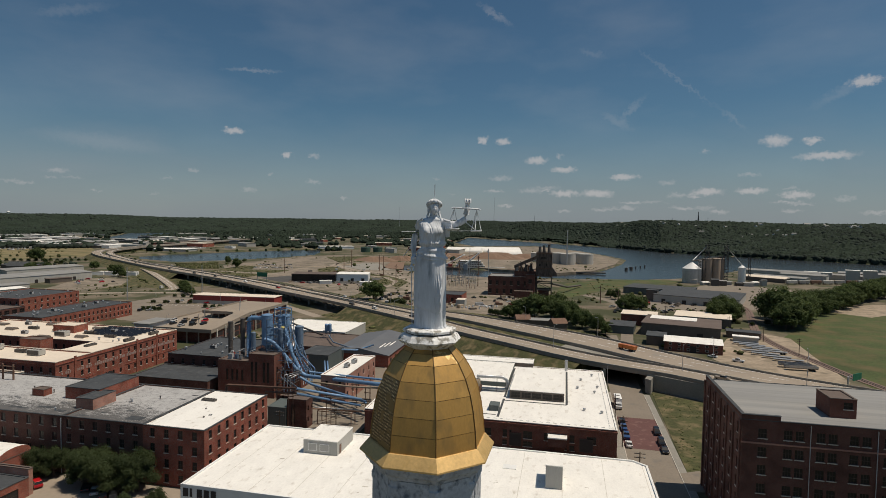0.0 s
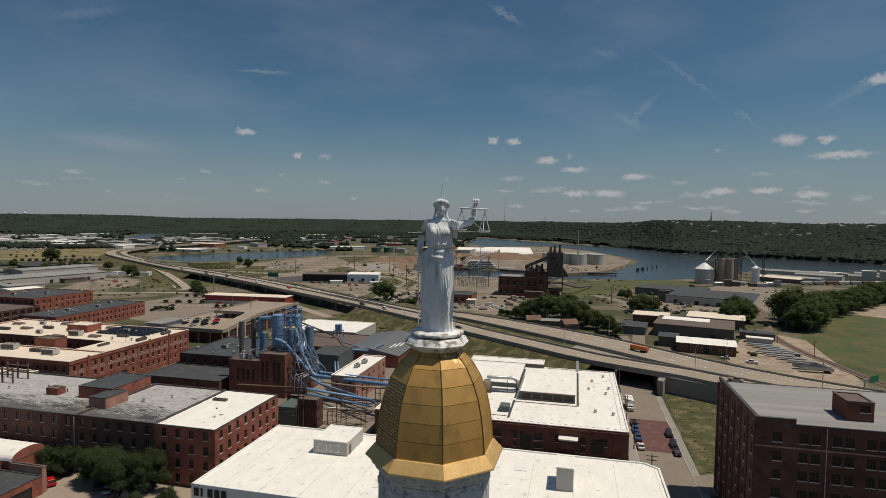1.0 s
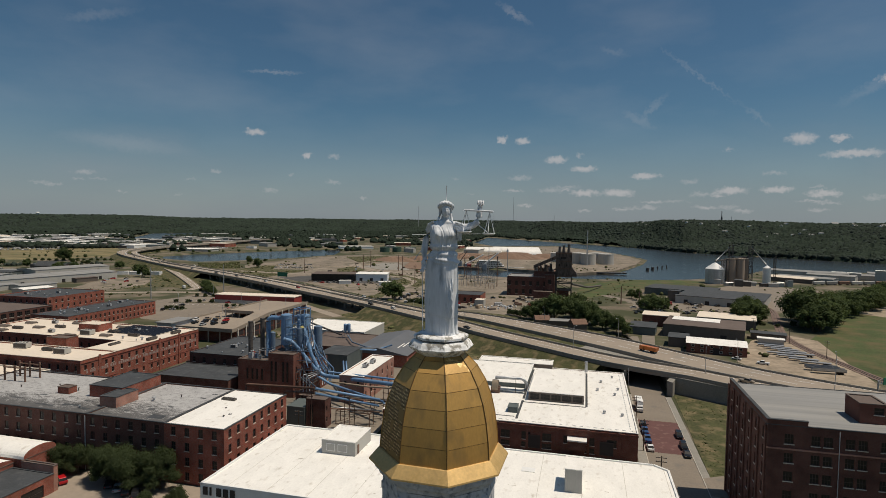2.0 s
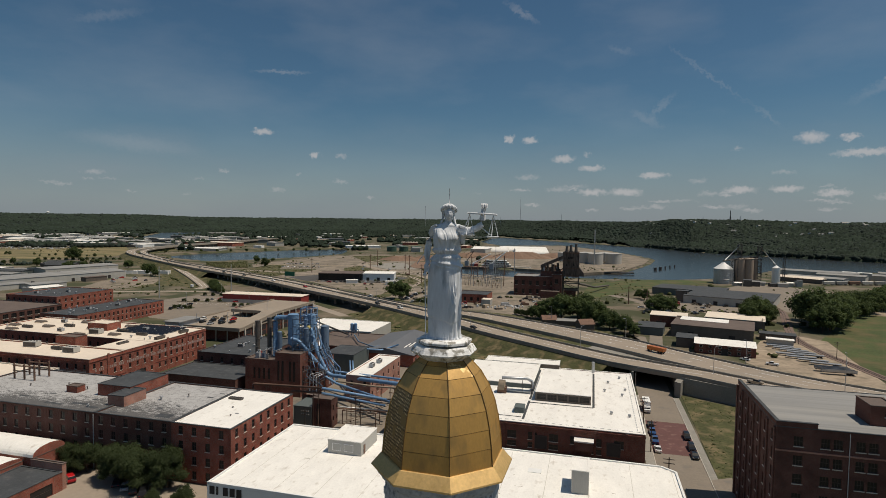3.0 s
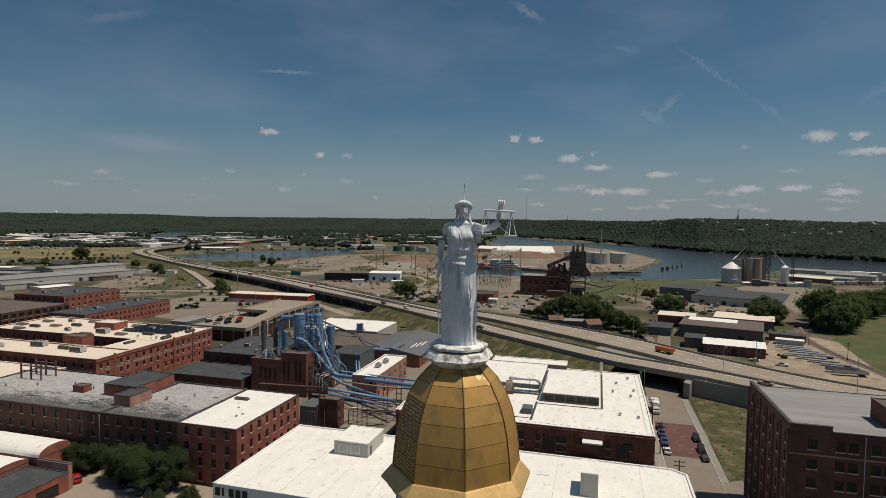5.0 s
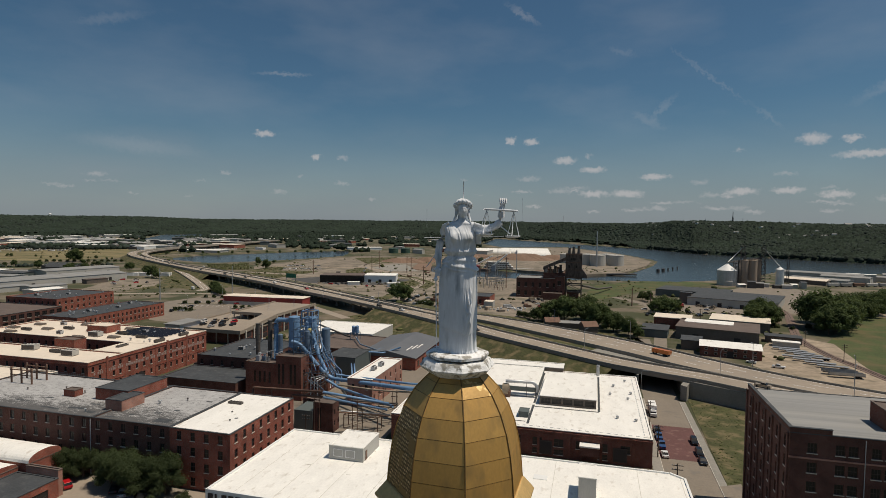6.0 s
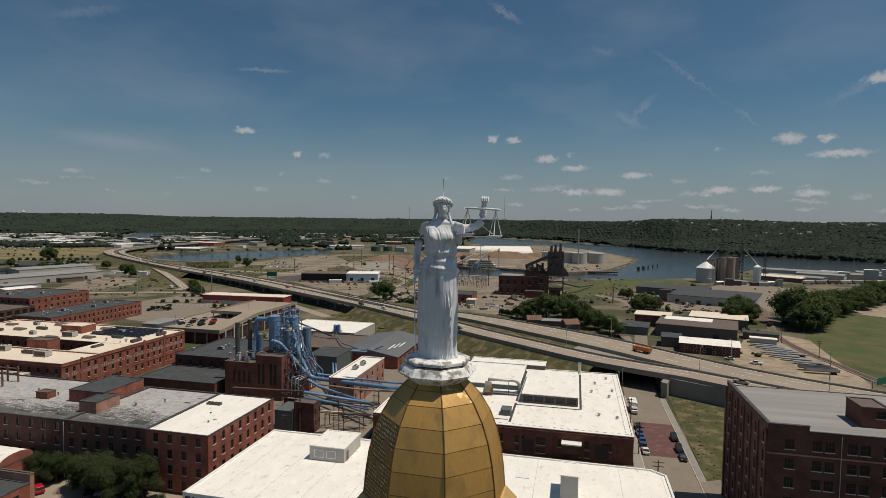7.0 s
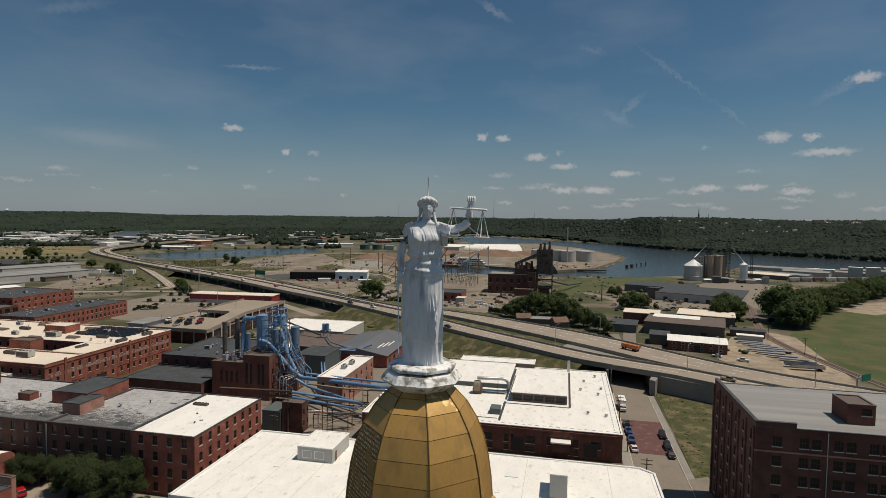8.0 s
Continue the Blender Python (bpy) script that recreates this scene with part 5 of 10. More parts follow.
def make_statue():
    """A robed standing figure with a balance, as one painted mesh; local x to the viewer's right, -y to the front."""
    g = Geo()
    n = 264
    # height, centre x, half width, half depth, squareness, turn in degrees
    rows = [(-0.02, 0.0, 0.66, 0.56, 2.8, -22), (0.05, 0.0, 0.67, 0.55, 2.8, -22), (0.35, 0.0, 0.64, 0.52, 3.2, -23), (0.8, -0.01, 0.64, 0.50, 3.4, -24), (1.3, -0.02, 0.65, 0.49, 3.4, -24),
            (1.8, -0.02, 0.655, 0.48, 3.4, -24), (2.3, -0.02, 0.66, 0.465, 3.2, -22), (2.7, -0.02, 0.65, 0.45, 2.9, -17), (2.95, 0.0, 0.62, 0.44, 2.5, -8), (3.1, 0.02, 0.575, 0.41, 2.3, -5),
            (3.22, 0.03, 0.525, 0.38, 2.2, -2), (3.34, 0.04, 0.475, 0.35, 2.2, 8), (3.5, 0.05, 0.50, 0.36, 2.2, 14), (3.7, 0.05, 0.53, 0.38, 2.2, 20), (3.95, 0.04, 0.545, 0.41, 2.2, 22),
            (4.15, 0.04, 0.55, 0.37, 2.2, 20), (4.32, 0.04, 0.57, 0.29, 2.3, 14), (4.44, 0.04, 0.56, 0.23, 2.3, 6), (4.51, 0.05, 0.47, 0.215, 2.2, 0), (4.56, 0.06, 0.32, 0.185, 2.0, 0),
            (4.60, 0.07, 0.20, 0.16, 2.0, 0), (4.66, 0.08, 0.15, 0.145, 2.0, 0), (4.85, 0.09, 0.135, 0.14, 2.0, 0), (5.0, 0.09, 0.14, 0.15, 2.0, 0)]
    zs = np.linspace(rows[0][0], rows[-1][0], 250)
    tab = np.array(rows)
    cx, a, b, sq, tw = (np.interp(zs, tab[:, 0], tab[:, k]) for k in (1, 2, 3, 4, 5))

    def ridge(u, w, s):
        """Sharp irregular creases, from -1 to 1."""
        return 1 - 3.2 * abs(noise.noise((u, w, s)))

    v = []
    for i, z in enumerate(zs):
        ct, st = math.cos(radians(tw[i])), math.sin(radians(tw[i]))
        for k in range(n):
            q = 2 * math.pi * k / n
            cq, sn = math.cos(q), math.sin(q)
            front = max(0.0, -sn)
            fold = 0.0
            # noise runs round the figure without a seam
            ux, uy = 3.4 * cq, 3.4 * sn
            if z < 3.2:
                # a smooth overskirt with a slanting hem above a finely pleated underskirt
                hem = 0.86 + 0.16 * math.cos(q - 2.6) + 0.04 * math.sin(3 * q + 1)
                over = 1 / (1 + math.exp(-(z - hem) / 0.015))
                pleat = ridge(ux * 2.6, uy * 2.6, 0.25 * z)
                fold += (1 - over) * (0.018 * pleat - 0.03) + over * 0.004 * ridge(ux * 1.1, uy * 1.1, 0.5 * z + 4)
                fold += 0.05 * max(0.0, 1 - z / 0.12) * (0.4 + pleat)
                # a knee pushes the cloth out a little
                fold += 0.022 * math.exp(-((q - 4.95) / 0.35) ** 2) * math.exp(-((z - 1.9) / 0.5) ** 2)
                # a cascade of crumpled folds down one side
                side = math.exp(-((q - 5.6) / 0.26) ** 2) * math.exp(-((z - 1.45) / 0.72) ** 4)
                fold += side * (0.05 + 0.085 * ridge(5.5 * q, 2.1 * z, 9.0))
            if 3.12 < z < 4.56:
                # thin cloth drawn in creases from the shoulders to the girdle
                amp = min(1.0, (z - 3.12) / 0.1) * min(1.0, max(0.0, 4.42 - z) / 0.4)
                spread_q = 1.0 + 0.25 * (4.0 - z)
                fold += 0.038 * amp * ridge(ux * 1.9 * spread_q, uy * 1.9 * spread_q, 0.35 * z + 2) * (0.4 + 0.6 * front)
                fold += 0.010 * amp * ridge(ux * 4.2, uy * 4.2, 0.5 * z + 7) * front
                for bq, bz, br in ((4.05, 4.05, 0.14), (4.92, 4.02, 0.14)):
                    d2 = ((q - bq) / 0.30) ** 2 + ((z - bz) / 0.17) ** 2
                    fold += br * 0.9 * math.exp(-d2)
                # hollow between and below
                fold -= 0.03 * math.exp(-((q - 4.48) / 0.14) ** 2) * math.exp(-((z - 4.08) / 0.2) ** 2)
                # cloth bulging over the girdle, and flaring below it
                puff = 0.5 + 0.5 * ridge(ux * 2.4, uy * 2.4, 5.0)
                fold += 0.06 * math.exp(-((z - 3.52) / 0.08) ** 2) * (0.5 + puff) - 0.05 * math.exp(-((z - 3.37) / 0.035) ** 2)
                fold += 0.035 * math.exp(-((z - 3.24) / 0.08) ** 2) * (0.3 + 1.3 * puff)
            # rolled cloth round the hips, falling towards the raised arm
            zr = 3.03 - 0.13 * cq + 0.02 * math.sin(5 * q)
            fold += 0.055 * math.exp(-((z - zr) / 0.06) ** 2) * (1 + 0.35 * ridge(ux * 1.5, uy * 1.5, z * 6))
            fold += 0.03 * math.exp(-((z - zr + 0.13) / 0.035) ** 2) * front
            r = 1 + fold / 0.55
            p = 2.0 / sq[i]
            x = a[i] * r * math.copysign(abs(cq) ** p, cq)
            y = b[i] * r * math.copysign(abs(sn) ** p, sn)
            v.append((cx[i] + x * ct - y * st, x * st + y * ct, z))
    f = []
    for i in range(len(zs) - 1):
        for k in range(n):
            f.append((i * n + k, i * n + (k + 1) % n, (i + 1) * n + (k + 1) % n, (i + 1) * n + k))
    f += [tuple(reversed(range(n))), tuple(range((len(zs) - 1) * n, len(zs) * n))]
    g.add(v, f)

    def ball(c, r, rough=0.0, freq=6.0, nu=28, nv=20, shape=None):
        vv = []
        for j in range(nv + 1):
            th = math.pi * j / nv
            for k in range(nu):
                q = 2 * math.pi * k / nu
                d = Vector((math.sin(th) * math.cos(q), math.sin(th) * math.sin(q), math.cos(th)))
                s = 1 + rough * noise.noise(d * freq + Vector(c))
                if shape:
                    s += shape(d)
                vv.append((c[0] + d.x * r[0] * s, c[1] + d.y * r[1] * s, c[2] + d.z * r[2] * s))
        ff = []
        for j in range(nv):
            for k in range(nu):
                ff.append((j * nu + k, (j + 1) * nu + k, (j + 1) * nu + (k + 1) % nu, j * nu + (k + 1) % nu))
        g.add(vv, ff)

    # head turned a little to the viewer's right and down; face, then hair and wreath
    def face(d):
        s = 0.0
        fx, fz = d.x - 0.08, d.z
        if d.y < 0:
            s += 0.16 * math.exp(-(fx / 0.10) ** 2 - ((fz + 0.12) / 0.22) ** 2)
            s -= 0.10 * (math.exp(-((fx - 0.3) / 0.16) ** 2 - ((fz - 0.12) / 0.10) ** 2) + math.exp(-((fx + 0.3) / 0.16) ** 2 - ((fz - 0.12) / 0.10) ** 2))
            s += 0.05 * math.exp(-(fx / 0.2) ** 2 - ((fz + 0.55) / 0.08) ** 2)
            s -= 0.05 * math.exp(-(fx / 0.2) ** 2 - ((fz + 0.66) / 0.06) ** 2)
            s += 0.06 * math.exp(-(fx / 0.22) ** 2 - ((fz + 0.85) / 0.14) ** 2)
        return s

    ball((0.12, -0.12, 4.955), (0.165, 0.20, 0.25), shape=face, nu=56, nv=44)
    # waved hair, fullest at the temples, with a rolled wreath and a knot behind
    ball((0.10, 0.05, 5.12), (0.285, 0.265, 0.245), 0.10, 9.0, 56, 32, shape=lambda d: 0.05 * math.sin(16 * math.atan2(d.y, d.x) + 5 * d.z))
    for k in range(19):
        q = math.pi * (0.9 + 1.2 * k / 18)
        ball((0.11 + 0.275 * math.cos(q), -0.02 + 0.24 * math.sin(q), 5.12 - 0.13 * math.sin(q) + 0.012 * math.sin(3 * k)), (0.065, 0.06, 0.07), 0.22, 9.0, 12, 9)
    ball((0.08, 0.28, 5.0), (0.15, 0.16, 0.16), 0.2, 7.0, 16, 10)
    for s in (-1, 1):
        g.tube([(0.09 + 0.20 * s, 0.0, 5.0), (0.09 + 0.205 * s, -0.03, 4.84), (0.09 + 0.25 * s, -0.09, 4.68), (0.09 + 0.31 * s, -0.16, 4.52)], [0.065, 0.06, 0.05, 0.02], 12)
    # shoulders
    ball((-0.42, 0.0, 4.34), (0.17, 0.19, 0.19), 0.05, 4)
    ball((0.48, 0.0, 4.37), (0.19, 0.20, 0.19), 0.08, 5)
    # lowered arm with a short sword hilt
    g.tube([(-0.46, 0.0, 4.4), (-0.56, 0.01, 4.15), (-0.66, -0.02, 3.85), (-0.71, -0.06, 3.58), (-0.74, -0.12, 3.3), (-0.70, -0.20, 3.06), (-0.70, -0.24, 2.96)],
           [0.16, 0.15, 0.135, 0.125, 0.13, 0.095, 0.08], 18)
    ball((-0.74, -0.26, 2.88), (0.10, 0.11, 0.13), 0.15, 8, 16, 10)
    for k in range(4):
        g.tube([(-0.79 + 0.04 * k, -0.30, 2.86), (-0.78 + 0.035 * k, -0.36, 2.78), (-0.77 + 0.03 * k, -0.33, 2.68)], [0.035, 0.035, 0.025], 8)
    g.tube([(-0.79, -0.30, 2.62), (-0.78, -0.28, 2.9)], [0.04, 0.045], 10)
    ball((-0.80, -0.31, 2.56), (0.075, 0.075, 0.075), 0.1, 6, 12, 8)
    g.tube([(-0.795, -0.30, 2.6), (-0.74, -0.26, 0.02)], [0.025, 0.018], 6)
    # cloth on the lowered shoulder
    g.tube([(-0.36, -0.20, 4.52), (-0.52, -0.10, 4.42), (-0.60, 0.0, 4.2), (-0.62, 0.02, 3.98)], [0.05, 0.07, 0.06, 0.03], 10)
    # raised arm
    g.tube([(0.46, 0.0, 4.36), (0.72, -0.03, 4.30), (1.0, -0.08, 4.33), (1.25, -0.12, 4.42), (1.38, -0.14, 4.55), (1.43, -0.15, 4.75), (1.46, -0.16, 5.0), (1.48, -0.17, 5.18)],
           [0.18, 0.155, 0.135, 0.13, 0.135, 0.125, 0.105, 0.09], 20)
    ball((1.49, -0.18, 5.27), (0.13, 0.12, 0.12), 0.12, 7, 18, 12)
    for k in range(4):
        g.tube([(1.39 + 0.066 * k, -0.20, 5.36), (1.39 + 0.066 * k, -0.31, 5.33), (1.39 + 0.066 * k, -0.31, 5.22)], [0.036, 0.04, 0.03], 8)
    # sleeve hanging from the raised arm
    vv, ff = [], []
    for i in range(9):
        for k in range(20):
            q = 2 * math.pi * k / 20
            t = i / 8
            r = 0.16 * (1 - 0.3 * t) * (1 + 0.22 * math.sin(5 * q))
            vv.append((0.64 + 0.02 * t + r * 0.8 * math.cos(q), -0.02 + r * math.sin(q) * 0.9, 4.38 - 0.6 * t))
    for i in range(8):
        for k in range(20):
            ff.append((i * 20 + k, i * 20 + (k + 1) % 20, (i + 1) * 20 + (k + 1) % 20, (i + 1) * 20 + k))
    ff.append(tuple(range(160, 180)))
    g.add(vv, ff)
    g.tube([(0.5, -0.2, 4.5), (0.75, -0.15, 4.42), (0.92, -0.12, 4.28)], [0.05, 0.07, 0.05], 10)
    # balance: beam, hooks, cords, pans
    yb = -0.30
    g.tube([(0.82, yb, 4.97), (0.86, yb, 5.0), (1.42, yb, 4.98), (1.96, yb, 4.95), (2.0, yb, 4.92)], [0.025, 0.035, 0.04, 0.035, 0.025], 8)
    g.tube([(1.46, yb, 4.9), (1.46, yb, 5.3)], 0.03, 8)
    for hx, hz, px, pz, w in ((0.93, 4.97, 0.86, 4.13, 0.29), (1.85, 4.93, 1.83, 4.07, 0.25)):
        for q in (0.3, 2.4, 4.5):
            g.tube([(hx, yb, hz), (px + w * 0.92 * math.cos(q), yb + w * 0.92 * math.sin(q), pz + 0.03)], 0.014, 6)
        prof = [(0.02, pz - 0.05), (w * 0.7, pz - 0.045), (w, pz), (w + 0.015, pz + 0.03), (w - 0.03, pz + 0.02), (0.02, pz - 0.02)]
        vv = [(px + r * math.cos(2 * math.pi * k / 20), yb + r * math.sin(2 * math.pi * k / 20), z) for r, z in prof for k in range(20)]
        ff = [(i * 20 + k, i * 20 + (k + 1) % 20, (i + 1) * 20 + (k + 1) % 20, (i + 1) * 20 + k) for i in range(len(prof) - 1) for k in range(20)]
        g.add(vv, ff)
    g.tube([(1.32, yb + 0.08, 4.5), (1.75, yb, 4.15)], 0.02, 6)
    # thin stay rods behind the shoulders and at the lowered hand
    g.tube([(-1.25, 0.25, 3.98), (1.55, 0.05, 4.06)], 0.014, 6)
    g.tube([(-1.15, 0.2, 2.95), (-0.72, -0.1, 3.55)], 0.014, 6)
    # the rod above the head
    g.tube([(0.12, 0.05, 5.2), (0.12, 0.05, 5.97)], [0.022, 0.014], 6)
    ob = new("statue", g.mesh("statue", STATUE_PAINT, smooth=True))
    ob.location = (-0.09, -0.02, 61.51)
    ob.rotation_euler = (0, 0, radians(13))
    return tagged(ob, "silvery white painted statue holding a balance", "statue")


make_statue()
# ---------------- pipes and vessels of the mill ----------------
def pipe(name, label, pts, r, mat, rings=0.0, bend=True, group="mill pipes"):
    """A pipe through points with rounded bends and flange rings."""
    p = [Vector(q) for q in pts]
    line = [p[0]]
    for i in range(1, len(p) - 1):
        a, b = (p[i - 1] - p[i]), (p[i + 1] - p[i])
        k = min(r * 2.2, a.length * 0.45, b.length * 0.45)
        s, e = p[i] + a.normalized() * k, p[i] + b.normalized() * k
        for t in (0, 0.25, 0.5, 0.75, 1):
            line.append(s * (1 - t) ** 2 + p[i] * 2 * t * (1 - t) + e * t * t)
    line.append(p[-1])
    base = line[0]
    ob = thing(name, label, "pipe", group, at=base)
    part("run", Geo().tube([q - base for q in line], r, 12), mat, ob, smooth=True)
    if rings:
        for i in range(len(p) - 1):
            d = p[i + 1] - p[i]
            n = int(d.length / rings)
            for k in range(1, n):
                c = p[i] + d * (k / n) - base
                e = d.normalized() * 0.06
                part("flange", Geo().tube([c - e, c + e], r * 1.14, 12), mat, ob)
    return ob


def vessel(name, label, c, r, z0, z1, mat, hopper=3.0, legs=True):
    v = thing(name, label, "vessel", at=(c[0], c[1], z0))
    part("shell", Geo().lathe([(r, hopper), (r * 1.02, hopper + 0.1), (r, hopper + 0.25), (r, z1 - z0 - 0.3), (r * 1.03, z1 - z0 - 0.2), (r * 1.03, z1 - z0), (r * 0.5, z1 - z0 + 0.35)], 20), mat, v, smooth=False)
    part("hopper", Geo().lathe([(r * 0.18, 0.2), (r * 0.98, hopper)], 20), mat, v)
    if legs:
        for k in range(4):
            q = radians(45 + 90 * k)
            part("leg", Geo().box(r * math.cos(q) - 0.1, r * math.cos(q) + 0.1, r * math.sin(q) - 0.1, r * math.sin(q) + 0.1, -0.5, hopper + 0.2), BLUE_GREY, v)
    return v


def frame_tower(name, label, x0, x1, y0, y1, z0, z1, bays, mat, t=0.09):
    """An open steel frame: posts, beams on each level, braces and floor gratings."""
    f = thing(name, label, "steel frame", at=(x0, y0, z0))
    w, d, h = x1 - x0, y1 - y0, z1 - z0
    for x in (0, w):
        for y in (0, d):
            part("post", Geo().box(x - t, x + t, y - t, y + t, -0.3, h), mat, f)
    for i in range(1, bays + 1):
        z = h * i / bays
        g = Geo().box(0, w, -t, t, z - t, z + t).box(0, w, d - t, d + t, z - t, z + t).box(-t, t, 0, d, z - t, z + t).box(w - t, w + t, 0, d, z - t, z + t)
        part("level", g, mat, f)
        zl = h * (i - 1) / bays
        for y in (0, d):
            part("brace", Geo().tube([(0, y, zl), (w, y, z)] if i % 2 else [(w, y, zl), (0, y, z)], t * 0.6, 5), mat, f)
        part("rail", Geo().tube([(0, 0, z + 1.0), (w, 0, z + 1.0), (w, d, z + 1.0)], t * 0.4, 5), mat, f)
    return f


vessel("dust_collector", "large blue steel dust collector vessel", (-105.4, 175.5), 2.1, 16.4, 29.4, BLUE_PIPE, 1.6)
vessel("dust_collector", "narrow blue steel dust collector vessel", (-100.0, 180), 1.7, 17.0, 28.9, BLUE_PIPE, 3.0)
vessel("dust_collector", "small blue steel cyclone", (-99.3, 174.3), 1.0, 16.5, 24.5, BLUE_GREY, 3.0)
vessel("dust_collector", "small grey steel cyclone", (-109.5, 172.5), 0.9, 13.3, 22.8, BLUE_GREY, 2.5)
vessel("receiver", "faded blue steel receiver with a ladder cage", (-96.2, 183.5), 1.7, 12.2, 24.0, BLUE_GREY, 2.0)
frame_tower("platform_tower", "blue-grey steel frame around the vessels", -103.5, -96.0, 171.5, 178.5, 13.8, 28.2, 5, BLUE_GREY)
frame_tower("platform_tower", "open blue steel platform frame", -98.0, -91.5, 170.0, 178.0, 3.0, 17.0, 4, BLUE_GREY)
frame_tower("platform_tower", "low railed platform on the boiler house", -113.0, -108.5, 168.2, 172.0, 13.4, 16.6, 1, GREY_PAINT, 0.07)
frame_tower("platform_tower", "steel pipe tower with white pipes", -94.5, -88.5, 162.5, 168.0, 0.0, 11.0, 3, DARK_METAL, 0.08)
building("plant_deck", "brick base block below the vessels", (-97.8, -94.0, 173, 185), 12.0, BRICK_MID, BROWN_ROOF, parapet=0.1, category="building", east=spread(16, 3, 1.0, (4, 8), 1.6), south=[(2.3, 3, 1.0, 1.8), (2.3, 7, 1.0, 1.8)])
frame_tower("platform_tower", "upper blue steel head frame", -103.0, -98.5, 176.5, 181.5, 26.0, 31.5, 2, BLUE_PIPE, 0.14)
pipe("blue_duct", "blue ribbed arch duct", [(-112.9, 175, 12.9), (-112.9, 175, 28.0), (-106.4, 175.5, 28.0)], 0.85, BLUE_PIPE, 1.0)
pipe("blue_duct", "thick blue duct down to the pipe bridge", [(-105.2, 173.2, 20.4), (-101.5, 173.2, 19.6), (-93.0, 174.5, 9.6), (-89.5, 175.5, 6.9), (-54.8, 158.5, 11.0), (-48.0, 158.0, 11.3)], 0.72, BLUE_PIPE, 5.0)
pipe("blue_duct", "blue duct with a yellow-banded elbow", [(-101.5, 178, 24.0), (-98.8, 177, 24.2), (-95.5, 176, 15.0), (-91.4, 176, 8.0)], 0.66, BLUE_PIPE, 3.0)
pipe("blue_pipe", "long blue pipe beside the duct", [(-89.0, 178, 7.8), (-55.0, 161.5, 11.8), (-47.0, 161, 12)], 0.36, BLUE_PIPE, 4.0)
pipe("blue_pipe", "blue pipe falling to the depot roof", [(-90.0, 172, 7.2), (-84.0, 169, 5.9), (-57.0, 152, 6.8)], 0.45, BLUE_PIPE, 3.5)
pipe("blue_pipe", "blue pipe on the lower pipe bridge", [(-74.5, 137.8, 13.95), (-57.8, 150, 8.2)], 0.40, BLUE_PIPE, 4.0)
pipe("blue_pipe", "blue pipe on the lower pipe bridge", [(-74.5, 137.8, 12.4), (-58.2, 150, 6.2)], 0.40, BLUE_PIPE, 4.0)
pipe("rusty_pipe", "brown rusty pipe along the yard", [(-98.9, 137.4, 0.0), (-98.5, 137.8, 13.3), (-74.6, 137.8, 13.95)], 0.36, RUST, 6.0)
pipe("rusty_pipe", "brown rusty pipe along the yard", [(-85.5, 137.7, 0.0), (-85.0, 137.8, 12.1), (-74.6, 137.8, 12.4)], 0.33, RUST, 6.0)
pipe("rusty_pipe", "pale brown pipe towards the depot", [(-82, 164, 8.4), (-66, 160, 9.0), (-50, 158, 10.0)], 0.3, SAND, 6.0)
for dx in (0, 1.4, 2.6):
    pipe("white_pipe", "thin pale steel down pipe", [(-88.0 - dx * 0.3, 170, 10.4 - dx * 0.4), (-92.9 + dx, 165, 9.6 - dx * 0.3), (-92.9 + dx, 165, 0.0)], 0.17, STEEL, 0)
for k in range(7):
    random.seed(40 + k)
    x, y = -100 + random.uniform(0, 9), 168 + random.uniform(0, 10)
    z = random.uniform(9, 24)
    pipe("spout", "thin blue spout pipe", [(x, y, z), (x + random.uniform(-2, 4), y + random.uniform(-2, 2), z - random.uniform(3, 7)), (-92 + random.uniform(-2, 2), 172 + random.uniform(-2, 2), max(4, z - 11))], 0.16, random.choice([BLUE_PIPE, BLUE_GREY, STEEL]))
for x, z1 in ((-120.1, 26.8), (-115.8, 28.0)):
    s = thing("steel_stack", "dark weathered steel stack on the boiler house", "stack", "boiler stacks", at=(x, 174.0 + (1.5 if x > -118 else 0), 13.1))
    part("shell", Geo().lathe([(0.85, 0), (0.85, z1 - 14), (0.95, z1 - 13.9), (0.95, z1 - 13.6), (0.6, z1 - 13.58)], 16), DARK_METAL, s, smooth=False)
    for zz in (3.0, 6.0, 9.0):
        part("band", Geo().lathe([(0.87, zz), (0.93, zz + 0.05), (0.93, zz + 0.2), (0.87, zz + 0.25)], 16), DARK_METAL, s)
for x, y, top in ((-93, 137.8, 13.3), (-76.5, 137.8, 13.6), (-66.5, 143.8, 10.5), (-78, 171, 9.0), (-66, 165, 9.0), (-60, 162, 9.0)):
    tr = thing("pipe_trestle", "dark steel pipe trestle", "trestle", "pipe trestles", at=(x, y, 0))
    for s in (-0.8, 0.8):
        part("post", Geo().box(s - 0.09, s + 0.09, -0.09, 0.09, 0, top), RUST, tr)
    for z in (top - 2.4, top - 0.8):
        part("beam", Geo().box(-1.2, 1.2, -0.1, 0.1, z, z + 0.2), RUST, tr)
# steelwork of the yard
frame_tower("pipe_rack", "low rusty pipe rack in the mill yard", -71.5, -60, 146.5, 150, 0, 4.4, 1, RUST, 0.11)
frame_tower("pipe_rack", "low rusty pipe rack in the mill yard", -70, -57, 154, 157, 0, 5.6, 1, DARK_METAL, 0.11)
for k, (y, z) in enumerate(((147.2, 4.75), (148.6, 4.75), (154.6, 5.95), (156.2, 5.95))):
    pipe("yard_pipe", "thin brown pipe on the rack", [(-73.5, y, z), (-57, y + 1, z)], 0.2, [RUST, STEEL, RUST, DARK_METAL][k], 5.0)
